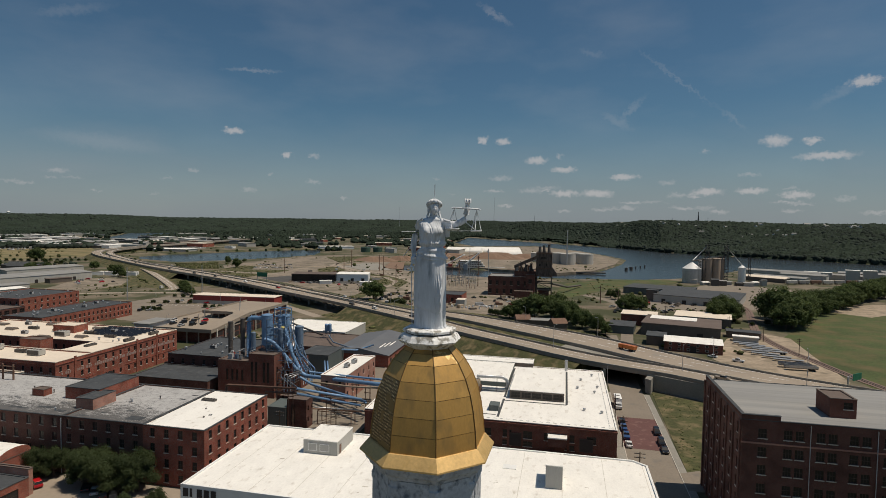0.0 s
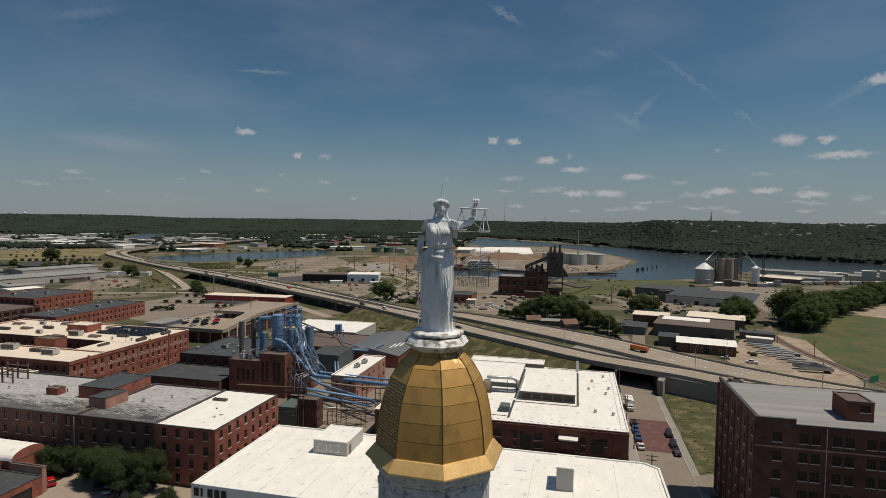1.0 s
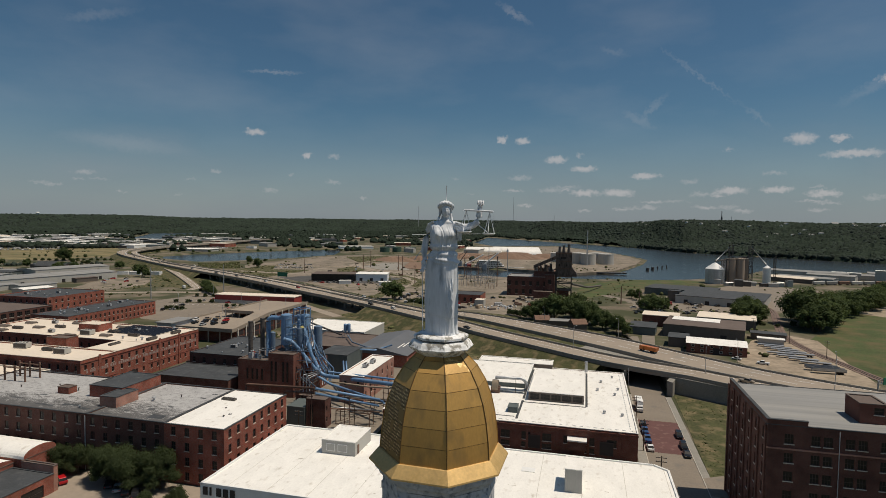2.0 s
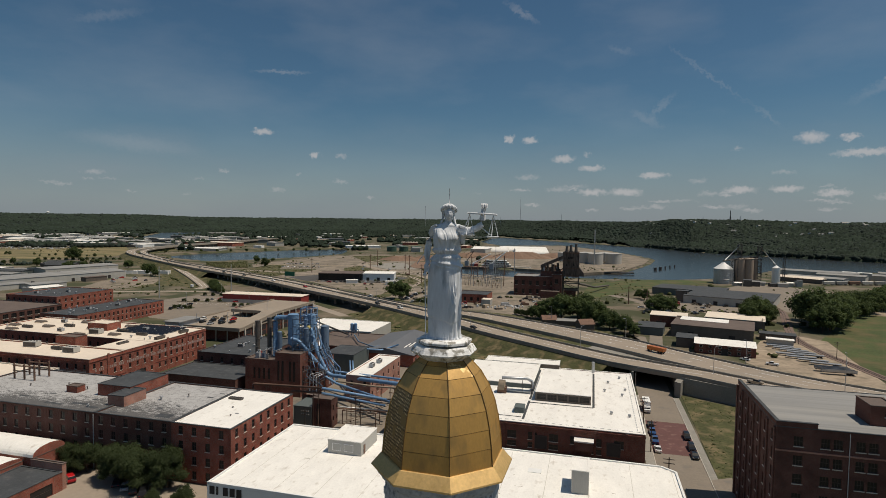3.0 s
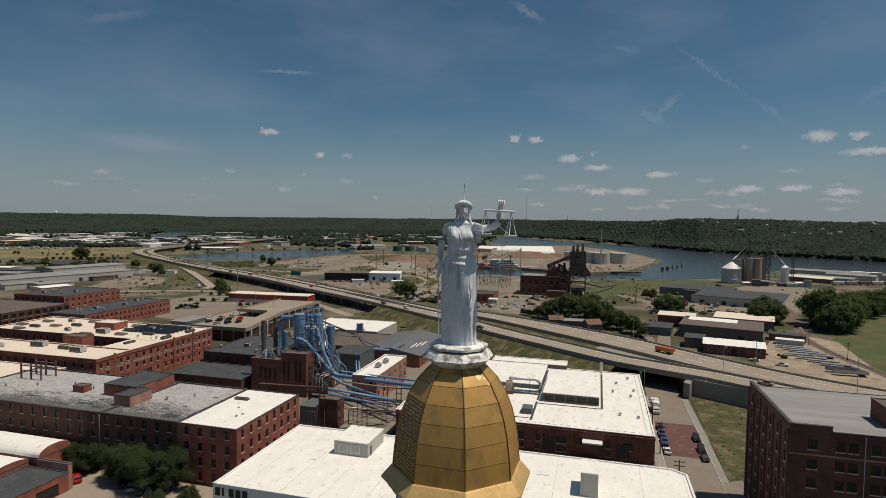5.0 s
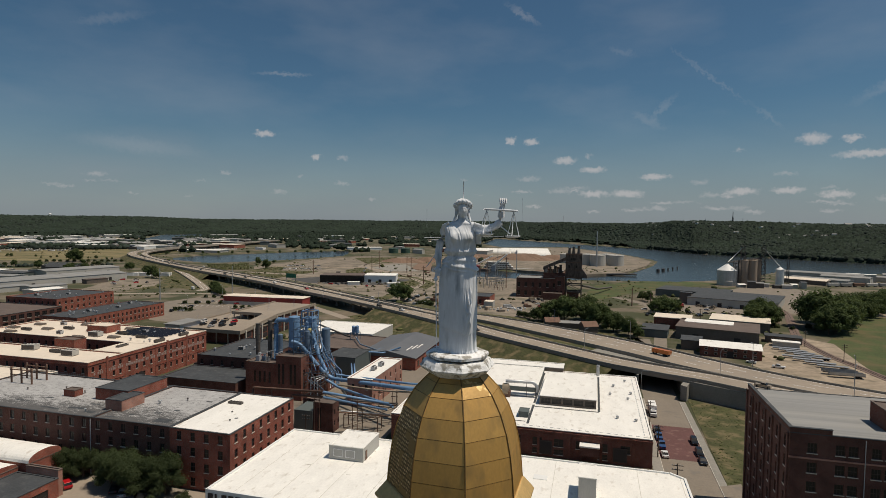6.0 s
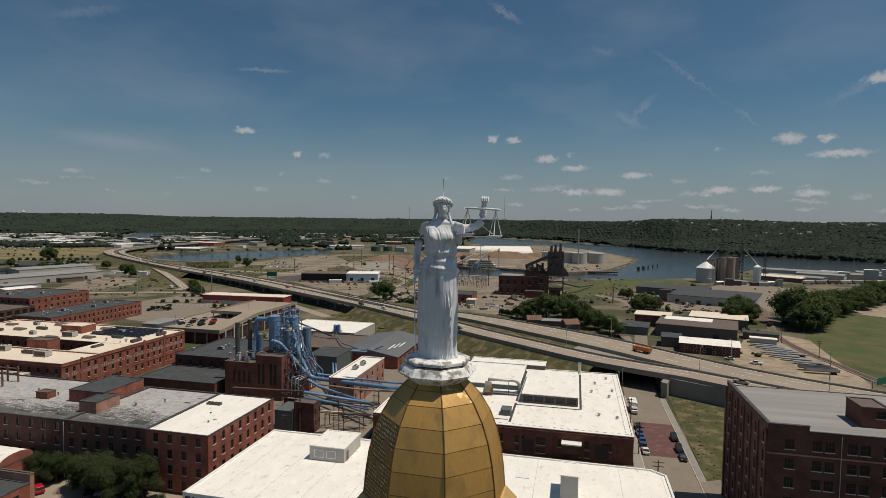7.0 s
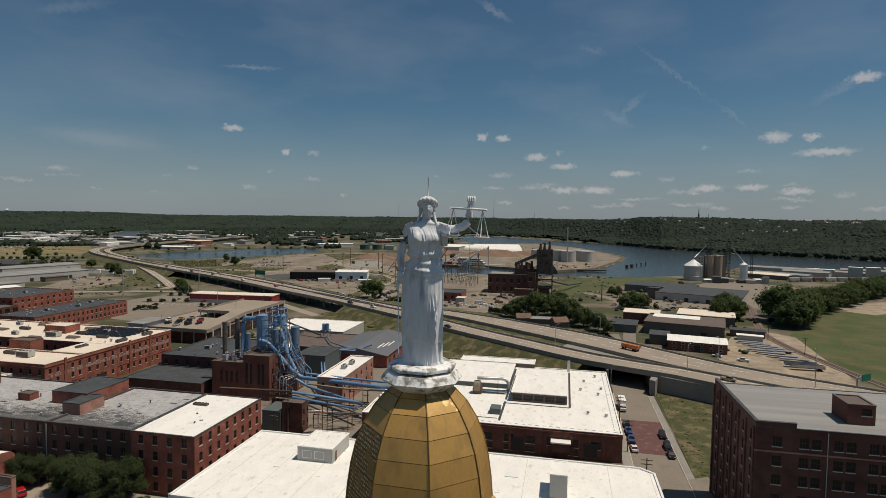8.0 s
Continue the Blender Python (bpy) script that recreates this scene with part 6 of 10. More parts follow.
# stairs, spouts and lines round the vessels
rs = random.Random(12)
for k in range(16):
    x0, y0 = -102 + rs.uniform(0, 7), 176.5 + rs.uniform(0, 4)
    z0 = rs.uniform(19, 27.5)
    x1, z1 = x0 + rs.uniform(0.5, 3.5), z0 - rs.uniform(2, 6)
    pipe("spout", "thin blue spout pipe", [(x0, y0, z0), (x0 + 0.3, y0, z0 - 0.8), (x1, y0 - rs.uniform(0, 1.2), z1), (x1, y0 - 1.2, max(16.4, z1 - rs.uniform(2, 6)))], rs.choice([0.12, 0.17, 0.24]), rs.choice([BLUE_PIPE, BLUE_PIPE, BLUE_GREY, STEEL, DARK_METAL]))
for k in range(11):
    x0, y0 = -96 + rs.uniform(0, 5), 177 + rs.uniform(0, 6)
    z0 = rs.uniform(9, 19)
    x1, y1 = -91.0 + rs.uniform(-2, 3.5), 177 + rs.uniform(0, 4)
    pipe("spout", "thin blue spout pipe", [(x0, y0, z0), (x0 + 0.4, y0, z0 - 1), (x1, y1, 7 + rs.uniform(0, 2)), (x1, y1, rs.uniform(2, 5))], rs.choice([0.13, 0.18, 0.25]), rs.choice([BLUE_PIPE, BLUE_PIPE, STEEL, BLUE_GREY]))
for x, y, z0, z1 in ((-101.6, 178.4, 17, 27), (-99.0, 181.0, 17, 25.5), (-103.0, 180.6, 17, 28)):
    vessel("cyclone", "slim blue cyclone separator", (x, y), 0.75, z0, z1, BLUE_PIPE, 2.4)
band = thing("duct_elbow", "yellow-painted round duct elbow", "duct", at=(-99.6, 176.6, 24.3))
part("band", Geo().tube([(-0.5, 0, 0.1), (0.1, 0, 0.15), (0.5, 0, -0.4)], 0.85, 14), material("yellow_paint", (0.62, 0.50, 0.16), 0.6, var=0.15), band)
frame_tower("platform_tower", "blue steel stair tower beside the vessels", -102.4, -99.6, 174.6, 177.2, 16.3, 26.0, 5, BLUE_PIPE, 0.1)
# blowers on the low boiler house roof
for x, y, w, mt in ((-117.0, 169.6, 1.5, GREY_PAINT), (-115.2, 170.4, 1.2, BLUE_GREY), (-117.4, 171.6, 1.0, RED_SIDING), (-112.9, 169.4, 0.9, STEEL)):
    bl = thing("roof_blower", "small blower unit on the boiler house roof", "fan", "roof blowers", at=(x, y, 13.2))
    part("housing", Geo().box(-w / 2, w / 2, -w / 2, w / 2, -0.1, w * 1.3), mt, bl)
    part("outlet", Geo().tube([(0, 0, w * 1.25), (0, 0, w * 1.7), (w * 0.6, 0, w * 1.9)], w * 0.22, 10), mt, bl)
# second group of small cyclones on the white roof
frame_tower("platform_tower", "small blue cyclone frame on the shed roof", -115.5, -111.5, 250, 253.5, 5.8, 9.0, 1, BLUE_GREY, 0.1)
vessel("cyclone", "small blue twin cyclone", (-114.4, 251.7), 0.9, 7.4, 12.0, BLUE_PIPE, 1.6, False)
vessel("cyclone", "small blue twin cyclone", (-112.5, 251.7), 0.9, 7.4, 12.2, BLUE_PIPE, 1.6, False)
pipe("blue_pipe", "thin blue conveyor pipe over the roofs", [(-112, 249, 7.0), (-104, 236, 6.6), (-92, 226, 6.9), (-84, 236, 7.6)], 0.3, BLUE_GREY, 4.0)
pipe("conveyor_tube", "dark inclined conveyor tube", [(-147, 262, 12.2), (-116, 250, 6.8)], 0.45, DARK_METAL, 4.0)
pipe("blue_pipe", "short blue pipe from the siding shed", [(-92, 214, 8.6), (-86, 220, 7.2), (-80, 226, 8.8)], 0.35, BLUE_PIPE, 3)
for dx in (0, 1.2):
    pipe("blue_pipe", "pale blue chute beside the office", [(-86.5 + dx, 186, 10.2), (-81.5 + dx, 176, 5.0)], 0.35, BLUE_PIPE, 0)
# grey gabled hall
gh = thing("gabled_hall", "brick hall with a low grey metal gable roof", "building", at=(-84.5, 243, 0))
part("wall", Geo().box(-14.5, 13.3, -22, 23, 0, 5.6), BRICK, gh)
part("roof", Geo().add([(-15, -22.6, 5.5), (13.8, -22.6, 5.5), (13.8, 23.6, 5.5), (-15, 23.6, 5.5), (-0.6, -22.6, 8.2), (-0.6, 23.6, 8.2)], [(0, 4, 5, 3), (1, 2, 5, 4), (0, 1, 4), (2, 3, 5), (0, 3, 2, 1)]), material("slate_metal_roof", (0.13, 0.135, 0.145), 0.6, var=0.15, scale=0.1), gh)
for k in range(6):
    part("window", Geo().box(13.25, 13.4, -19 + 7 * k, -16.8 + 7 * k, 1.2, 3.6), GLASS, gh)
for k in range(3):
    part("skylight", Geo().add([(6 + 1.3 * k, -14 + 4 * k, 6.98 - 0.24 * k), (6.5 + 1.3 * k, -14 + 4 * k, 6.9 - 0.24 * k), (6.5 + 1.3 * k, -4 + 4 * k, 6.9 - 0.24 * k), (6 + 1.3 * k, -4 + 4 * k, 6.98 - 0.24 * k)], [(0, 1, 2, 3)]), MEMBRANE, gh)
# ---------------- the plain beyond the highway ----------------
def shed(name, label, c, size, h, turn, wall, roof, gable=0.0, over=0.4, category="shed", doors=0, group=""):
    """A simple hall with wall, roof and doors, turned about z."""
    s = thing(name, label, category, group, at=(c[0], c[1], 0))
    s.rotation_euler = (0, 0, radians(turn))
    w, d = size[0] / 2, size[1] / 2
    part("wall", Geo().box(-w, w, -d, d, -0.2, h), wall, s)
    o = over
    if gable:
        part("roof", Geo().add([(-w - o, -d - o, h + 0.01), (w + o, -d - o, h + 0.01), (w + o, d + o, h + 0.01), (-w - o, d + o, h + 0.01), (-w - o, 0, h + gable), (w + o, 0, h + gable)],
                               [(0, 1, 5, 4), (2, 3, 4, 5), (0, 4, 3), (1, 2, 5), (0, 3, 2, 1)]), roof, s)
    else:
        part("roof", Geo().box(-w - o, w + o, -d - o, d + o, h + 0.01, h + 0.35), roof, s)
    for k in range(doors):
        x = -w + (k + 0.5) * 2 * w / doors
        part("door", Geo().box(x - 1.6, x + 1.6, -d - 0.06, -d + 0.05, 0, min(3.4, h * 0.7)), BOARD, s)
    return s


# row of workshops below the park
shed("brick_workshop", "brick workshop with a bright white gable roof", (73, 301), (28, 18), 5.0, -10, BRICK_MID, MEMBRANE, 1.6, doors=1)
wk = [o for o in scene.objects if o.name == "brick_workshop"][0]
for k in range(6):
    for z in (0.9, 3.2):
        part("window", Geo().plate([-0.75, -0.62, 0.62, 0.75], [0, 0.13, 1.1, 1.23], lambda i, j: i != 1 or j != 1, -0.12, 0.06), SIDING_PALE, wk, m=pose(-11.0 + 4.4 * k, -9.0, z))
        part("pane", Geo().box(-0.62, 0.62, -0.04, 0.02, 0.13, 1.1), GLASS, wk, m=pose(-11.0 + 4.4 * k, -9.0, z))
shed("dark_annex", "dark clad annex beside the workshop", (56.5, 313), (10, 14), 5.0, -10, SIDING_BROWN, SLATE_ROOF)
shed("long_hall", "long dark hall with a pale roof", (76.5, 349), (43, 34), 7.0, -14, SIDING_BROWN, BROWN_ROOF, 0, doors=2)
part("roof_strip", Geo().box(-19, 8, 2, 15.5, 7.4, 7.55), MEMBRANE, [o for o in scene.objects if o.name == "long_hall"][0], "white patched roof strip")
shed("cream_hall", "hall with a cream flat roof", (97, 388), (34, 26), 6.0, -14, SIDING_BROWN, CREAM_ROOF)
shed("brick_workshop", "small brick building with a pale flat roof", (55, 377), (22, 18), 7.0, -10, BRICK_MID, CREAM_ROOF, doors=2)
shed("dark_hall", "wide dark hall with a black roof", (122, 512), (66, 62), 6.5, -20, SIDING_PALE, SLATE_ROOF, doors=4)
shed("dark_hall", "black roofed hall by the silos", (96, 560), (60, 40), 6.0, -20, SIDING_GREY, SLATE_ROOF)
shed("small_shed", "low dark shed beside the trees", (110, 345), (18, 9), 3.6, -14, SIDING_BROWN, SLATE_ROOF)
shed("small_shed", "white roofed lean-to shed", (108, 333), (13, 5), 2.6, -14, SIDING_PALE, MEMBRANE)
shed("grey_hall", "dark grey flat hall below the lane", (41, 346), (15, 20), 4.5, -10, SIDING_GREY, SLATE_ROOF)
shed("headhouse", "dark steel hoist house with an inclined conveyor", (81, 505), (9, 7), 9.0, -20, SIDING_BROWN, SLATE_ROOF)
shed("old_house", "small house with a rusty red roof", (2, 341), (9, 8), 4.0, 25, SIDING_BROWN, RUST, 2.8)
shed("old_house", "small house with a rusty red roof", (-21, 352), (9, 8), 3.6, 15, SIDING_BROWN, RUST, 2.6)
shed("old_house", "long low shed between trees", (-9, 352), (14, 6), 3.4, 5, SIDING_BROWN, METAL_ROOF, 1.2)

# grain silos
def silo(name, label, c, r, h, mat, cone, group="grain silos", bands=0):
    s = thing(name, label, "silo", group, at=(c[0], c[1], 0))
    prof = [(r, 0), (r, h)]
    part("shell", Geo().lathe(prof, 28), mat, s, smooth=False)
    part("roof", Geo().lathe([(r + 0.3, h - 0.1), (r + 0.3, h + 0.1), (r * 0.12, h + cone), (r * 0.12, h + cone + 0.6)], 28), WHITE_PAINT if cone > 2 else mat, s)
    for k in range(bands):
        z = h * (k + 1) / (bands + 1)
        part("band", Geo().lathe([(r, z - 0.12), (r + 0.12, z - 0.08), (r + 0.12, z + 0.08), (r, z + 0.12)], 28), mat, s)
    return s


CONC_SILO = material("stained_silo_concrete", (0.30, 0.24, 0.19), 0.9, var=0.25, scale=0.15, stretch=(1, 1, 0.15))
silo("grain_bin", "corrugated steel grain bin with a white cone roof", (149, 684), 10, 16.6, STEEL, 7.0, bands=6)
silo("silo", "tall stained concrete grain silo", (167.5, 690), 4.9, 28, CONC_SILO, 0.6)
silo("silo", "tall stained concrete grain silo", (176.5, 691), 5.0, 28.2, CONC_SILO, 0.6)
silo("silo", "tall stained concrete grain silo", (182.5, 698), 4.9, 28.2, CONC_SILO, 0.6)
silo("silo", "dark steel grain silo", (162.5, 697), 4.5, 26.5, DARK_METAL, 0.8)
silo("grain_bin", "small pale hopper bin on legs", (207, 700), 4.2, 18, WHITE_PAINT, 3.0)
frame_tower("elevator_leg", "dark steel elevator tower above the silos", 164, 168, 686, 690, 0, 44, 11, DARK_METAL, 0.22)
frame_tower("elevator_leg", "dark steel elevator tower above the silos", 186, 190, 692, 696, 0, 43, 11, DARK_METAL, 0.22)
frame_tower("elevator_leg", "slim steel stair tower beside the bin", 155, 158, 676, 679, 0, 26, 8, STEEL, 0.15)
frame_tower("elevator_leg", "slim steel mast beside the bins", 213, 215, 696, 698, 0, 31, 8, DARK_METAL, 0.15)
pipe("grain_spout", "thin inclined grain spout", [(166, 688, 43), (150, 684, 26)], 0.5, STEEL, group="spouts")
pipe("grain_spout", "thin inclined grain spout", [(188, 694, 42), (206, 700, 22)], 0.5, STEEL, group="spouts")
pipe("conveyor_tube", "level conveyor along the silo tops", [(149, 684, 25.5), (186, 694, 30.5)], 0.8, DARK_METAL, group="spouts")
for k in range(9):
    random.seed(70 + k)
    shed("silo_annex", "small weathered steel annex at the silos", (150 + 9 * k, 664 + random.uniform(-8, 14)), (random.uniform(5, 10), 6), random.uniform(3, 7), random.uniform(-20, 20), random.choice([STEEL, SIDING_PALE, DARK_METAL]), random.choice([METAL_ROOF, MEMBRANE, SLATE_ROOF]), 1.0, group="silo annexes")

# long pale halls along the river
for c, size, h, turn in (((262, 742), (60, 18), 6, -38), ((300, 775), (50, 20), 7, -30), ((345, 800), (70, 18), 6, -24), ((400, 820), (80, 22), 7, -20), ((285, 810), (90, 24), 8, -28), ((465, 840), (90, 22), 8, -18)):
    shed("river_hall", "long pale metal hall near the river", c, size, h, turn, SIDING_PALE, METAL_ROOF, 1.5, group="river halls")
shed("river_hall", "long hall with a cream gable roof", (243, 738), (52, 16), 5, -38, SIDING_BROWN, CREAM_ROOF, 2.2, group="river halls")
for c in ((352, 770), (372, 772), (330, 790), (316, 798)):
    shed("flat_block", "pale flat block with a dark front", c, (14, 10), 14 if c[1] < 780 else 9, -20, SIDING_PALE, MEMBRANE, 0, group="river blocks")
for k in range(9):
    car_x = 262 + 14.5 * k
    w = thing("railcar", "pale covered hopper railcar", "railcar", "railcars", at=(car_x, 706 + 5.2 * k, 0))
    w.rotation_euler = (0, 0, radians(20))
    part("body", Geo().add([(-6.2, -1.5, 1.3), (6.2, -1.5, 1.3), (6.2, 1.5, 1.3), (-6.2, 1.5, 1.3), (-6.8, -1.5, 4.2), (6.8, -1.5, 4.2), (6.8, 1.5, 4.2), (-6.8, 1.5, 4.2), (-6.6, 0, 4.7), (6.6, 0, 4.7)],
                           [(0, 1, 5, 4), (2, 3, 7, 6), (0, 4, 8, 7, 3), (1, 2, 6, 9, 5), (4, 5, 9, 8), (7, 8, 9, 6), (0, 3, 2, 1)]), [SIDING_PALE, METAL_ROOF, RUST][k % 3], w)
    for x in (-4.6, 4.6):
        part("bogie", Geo().box(x - 1.2, x + 1.2, -1.1, 1.1, 0.1, 1.3), DARK_METAL, w)

SOOT = material("sooty_rusty_steel", (0.15, 0.12, 0.10), 0.85, metal=0.0, var=0.5, scale=0.35, fine=2.0, tint=(0.06, 0.053, 0.048), tint_at=(0.45, 0.65), stretch=(1, 1, 0.3))
# power house by the harbour
pw = building("power_house", "dark red brick power house", (-63, -20.6, 495, 525), 17.5, BRICK_DARK, METAL_ROOF, parapet=0.6, south=spread(42.4, 7, 2.4, (2, 9.5), 4.0), category="power house", style="wide")
building("power_house_block", "dark brick boiler block behind the power house", (-40, -20.6, 504, 528), 22, BRICK_DARK, RUST, parapet=0.4, category="power house")
building("power_house_block", "slim brick front tower of the power house", (-28.5, -20.6, 491, 494.9), 20, BRICK_DARK, SLATE_ROOF, parapet=0.4, category="power house", south=[(2, 3, 1.6, 4), (5.5, 3, 1.6, 4), (3.75, 12, 3.0, 4)])
frame_tower("platform_tower", "dark steel frame below the coal bunker", -19.7, -6.3, 497, 511, 0, 18.5, 3, DARK_METAL, 0.4)
building("bunker", "dark rusty steel coal bunker on a steel frame", (-20, -6, 496.7, 511.3), 21.5, SOOT, SOOT, z0=18.5, parapet=0.3, category="bunker", south=[(3.2, 9, 1.6, 2.2), (9.5, 9, 1.6, 2.2), (6.4, 15.5, 5.0, 2.0)], sills=False)
building("fuel_house", "small dark brick house inside the steel frame", (-18.5, -8.5, 500, 508), 6, BRICK_DARK, RUST, parapet=0.2, category="building")
bk = [o for o in scene.objects if o.name == "bunker"][0]
BK = bk.matrix_basis.translation
for k in range(8):
    part("rib", Geo().box(-19.9 + 1.93 * k - BK.x, -19.5 + 1.93 * k - BK.x, 496.2 - BK.y, 496.68 - BK.y, 18.6 - BK.z, 39.6 - BK.z), SOOT, bk)
for z in (18.7, 25.5, 32.0, 38.9):
    part("band", Geo().box(-20.2 - BK.x, -5.8 - BK.x, 495.9 - BK.y, 496.19 - BK.y, z - BK.z, z + 0.5 - BK.z), RUST, bk)
part("lean_to", Geo().add([(-5.98 - BK.x, 498 - BK.y, 18.6 - BK.z), (-1.5 - BK.x, 498 - BK.y, 18.6 - BK.z), (-1.5 - BK.x, 509 - BK.y, 18.6 - BK.z), (-5.98 - BK.x, 509 - BK.y, 18.6 - BK.z), (-5.98 - BK.x, 498 - BK.y, 27 - BK.z), (-5.98 - BK.x, 509 - BK.y, 27 - BK.z), (-1.5 - BK.x, 498 - BK.y, 21 - BK.z), (-1.5 - BK.x, 509 - BK.y, 21 - BK.z)], [(0, 1, 6, 4), (3, 5, 7, 2), (1, 2, 7, 6), (4, 6, 7, 5), (0, 3, 2, 1), (0, 4, 5, 3)]), SOOT, bk)
gal = thing("conveyor_gallery", "inclined dark steel conveyor gallery", "conveyor", at=(-20, 504, 34))
part("gallery", Geo().add([(0, -2, -0.5), (0, 2, -0.5), (0, 2, 2.6), (0, -2, 2.6), (-20, -2, -9.5), (-20, 2, -9.5), (-20, 2, -6.6), (-20, -2, -6.6)], [(0, 1, 2, 3), (7, 6, 5, 4), (0, 3, 7, 4), (1, 5, 6, 2), (2, 6, 7, 3), (0, 4, 5, 1)]), SOOT, gal)
for x in (-19, -10):
    part("leg", Geo().box(x - 0.4, x + 0.4, -1.6, 1.6, -12.4, -9 + (x + 20) * 0.44), DARK_METAL, gal)
pipe("conveyor_tube", "low dark conveyor from the bunker to the bank", [(-6, 508, 11), (8, 540, 5), (22, 590, 2.0)], 0.9, DARK_METAL, group="coal conveyor")
for k, (x, y, z) in enumerate(((-17, 503, 40), (-13.5, 505, 40), (-9, 504, 40), (-34, 508, 22), (-29, 507, 22), (-25, 509, 22))):
    s = thing("steel_stack", "short dark steel stack", "stack", "power house stacks", at=(x, y, z - 0.4))
    part("shell", Geo().lathe([(1.5, 0), (1.35, 2.0), (1.0, 4.4 + (k % 3)), (1.2, 4.6 + (k % 3)), (1.2, 5.4 + (k % 3))], 12), DARK_METAL, s)
rp = random.Random(31)
for k in range(12):
    b = thing("roof_unit", "rusty machine housing on the power house roof", "machine", "power house units", at=(rp.uniform(-38, -23), rp.uniform(505, 520), 21.6))
    w = rp.uniform(1.2, 3.2)
    part("housing", Geo().box(-w / 2, w / 2, -w / 2, w / 2, 0, rp.uniform(1.5, 5)), rp.choice([RUST, DARK_METAL, GREY_PAINT]), b)
    part("duct", Geo().tube([(0, 0, 1), (w, 0.4, 2.2), (w * 1.4, 0.4, 0.6)], 0.35, 8), DARK_METAL, b)
building("brick_annex", "brick annex with a dark roof", (-102, -76, 432, 456), 7, BRICK, SLATE_ROOF, parapet=0.3, category="building", south=spread(26, 5, 2, (1.5,), 3))
building("pump_house", "small brick pump house", (-38, -22, 482, 490), 6, BRICK_DARK, BROWN_ROOF, parapet=0.2, category="building")
building("white_annex", "small pale annex by the annex wall", (-78, -71, 418, 428), 5, SIDING_PALE, CREAM_ROOF, parapet=0.1, category="building")

# tank farm on the spit
for x, y, r, h in ((-6, 950, 13, 17), (10, 930, 12, 17), (38, 950, 13, 16.5), (-40, 980, 13, 15), (24, 985, 12, 16)):
    silo("storage_tank", "wide pale oil tank with a white lid", (x, y), r, h, SIDING_PALE, 1.2, "oil tanks")
# long white storage covers
for x, y, w, turn in ((-150, 1290, 110, 12), (-215, 1240, 80, 4), (-120, 1180, 70, 14)):
    c = thing("salt_cover", "long white covered storage heap", "storage heap", "covered heaps", at=(x, y, 0))
    c.rotation_euler = (0, 0, radians(turn))
    g = Geo()
    prof = [(math.cos(math.pi * k / 12) * 22, math.sin(math.pi * k / 12) * 10) for k in range(13)]
    v = [(sx * w / 2 * (1 - 0.06 * (z / 10)), y2, z) for sx in (-1, 1) for y2, z in prof]
    g.add(v, [(k, k + 1, 14 + k, 13 + k) for k in range(12)] + [tuple(range(13)), tuple(reversed(range(13, 26)))])
    part("cover", g, MEMBRANE, c)
for x, y, r, h in ((-120, 1040, 60, 11), (-205, 1010, 50, 9), (-300, 880, 40, 7), (-60, 1080, 45, 8), (-262, 905, 30, 8)):
    n = 26
    v = [(x, y, h)] + [(x + r * 0.45 * math.cos(2 * math.pi * k / n), y + r * 0.35 * math.sin(2 * math.pi * k / n), h * (0.75 + 0.15 * math.sin(5 * k))) for k in range(n)]
    v += [(x + r * (1 + 0.1 * math.sin(3.0 * k)) * math.cos(2 * math.pi * k / n), y + r * 0.7 * math.sin(2 * math.pi * k / n), -0.3) for k in range(n)]
    f = [(0, 1 + k, 1 + (k + 1) % n) for k in range(n)] + [(1 + k, 1 + n + k, 1 + n + (k + 1) % n, 1 + (k + 1) % n) for k in range(n)]
    solo("spoil_mound", Geo().add(v, f), DIRT, "brown heap of bulk material by the harbour", "heap", group="ore heaps")

# river boat
rb = thing("river_boat", "large white river boat with stacked decks", "boat", at=(-128, 812, -3))
rb.rotation_euler = (0, 0, radians(10))
part("hull", Geo().prism([(-30, -6), (24, -6), (31, 0), (24, 6), (-30, 6)], 0, 2.4), DARK_METAL, rb)
for k in range(3):
    w = 27 - 3 * k
    part("deck", Geo().box(-w, w - 6, -5.5 + 0.4 * k, 5.5 - 0.4 * k, 2.4 + 3.2 * k, 2.75 + 3.2 * k), WHITE_PAINT, rb)
    part("cabin", Geo().box(-w + 2, w - 9, -4.4 + 0.4 * k, 4.4 - 0.4 * k, 2.75 + 3.2 * k, 5.6 + 3.2 * k), SIDING_PALE, rb)
    for i in range(9):
        part("window", Geo().box(-w + 4 + i * (2 * w - 14) / 9, -w + 6 + i * (2 * w - 14) / 9, -4.45 + 0.4 * k, -4.38 + 0.4 * k, 3.6 + 3.2 * k, 4.8 + 3.2 * k), GLASS, rb)
part("deck", Geo().box(-21, 12, -4.6, 4.6, 12.0, 12.3), WHITE_PAINT, rb)
for s in (-2.2, 2.2):
    part("funnel", Geo().tube([(8, s, 12), (8, s, 19)], 0.6, 10), DARK_METAL, rb)
part("paddle_box", Geo().box(-36, -30, -5, 5, 0.4, 6.5), RED_SIDING, rb)
for k, (x, y) in enumerate(((-160, 795), (-95, 815), (-60, 790))):
    bg = thing("barge", "flat dark river barge", "boat", "barges", at=(x, y, -3))
    part("hull", Geo().prism([(-18, -5), (18, -5), (20, 0), (18, 5), (-18, 5)], 0, 2.2), RUST if k else DARK_METAL, bg)
    part("cargo", Geo().box(-15, 14, -3.8, 3.8, 2.2, 3.4), SIDING_PALE if k == 1 else DIRT, bg)
jet = thing("jetty", "long dark barge jetty", "jetty", at=(30, 790, -3))
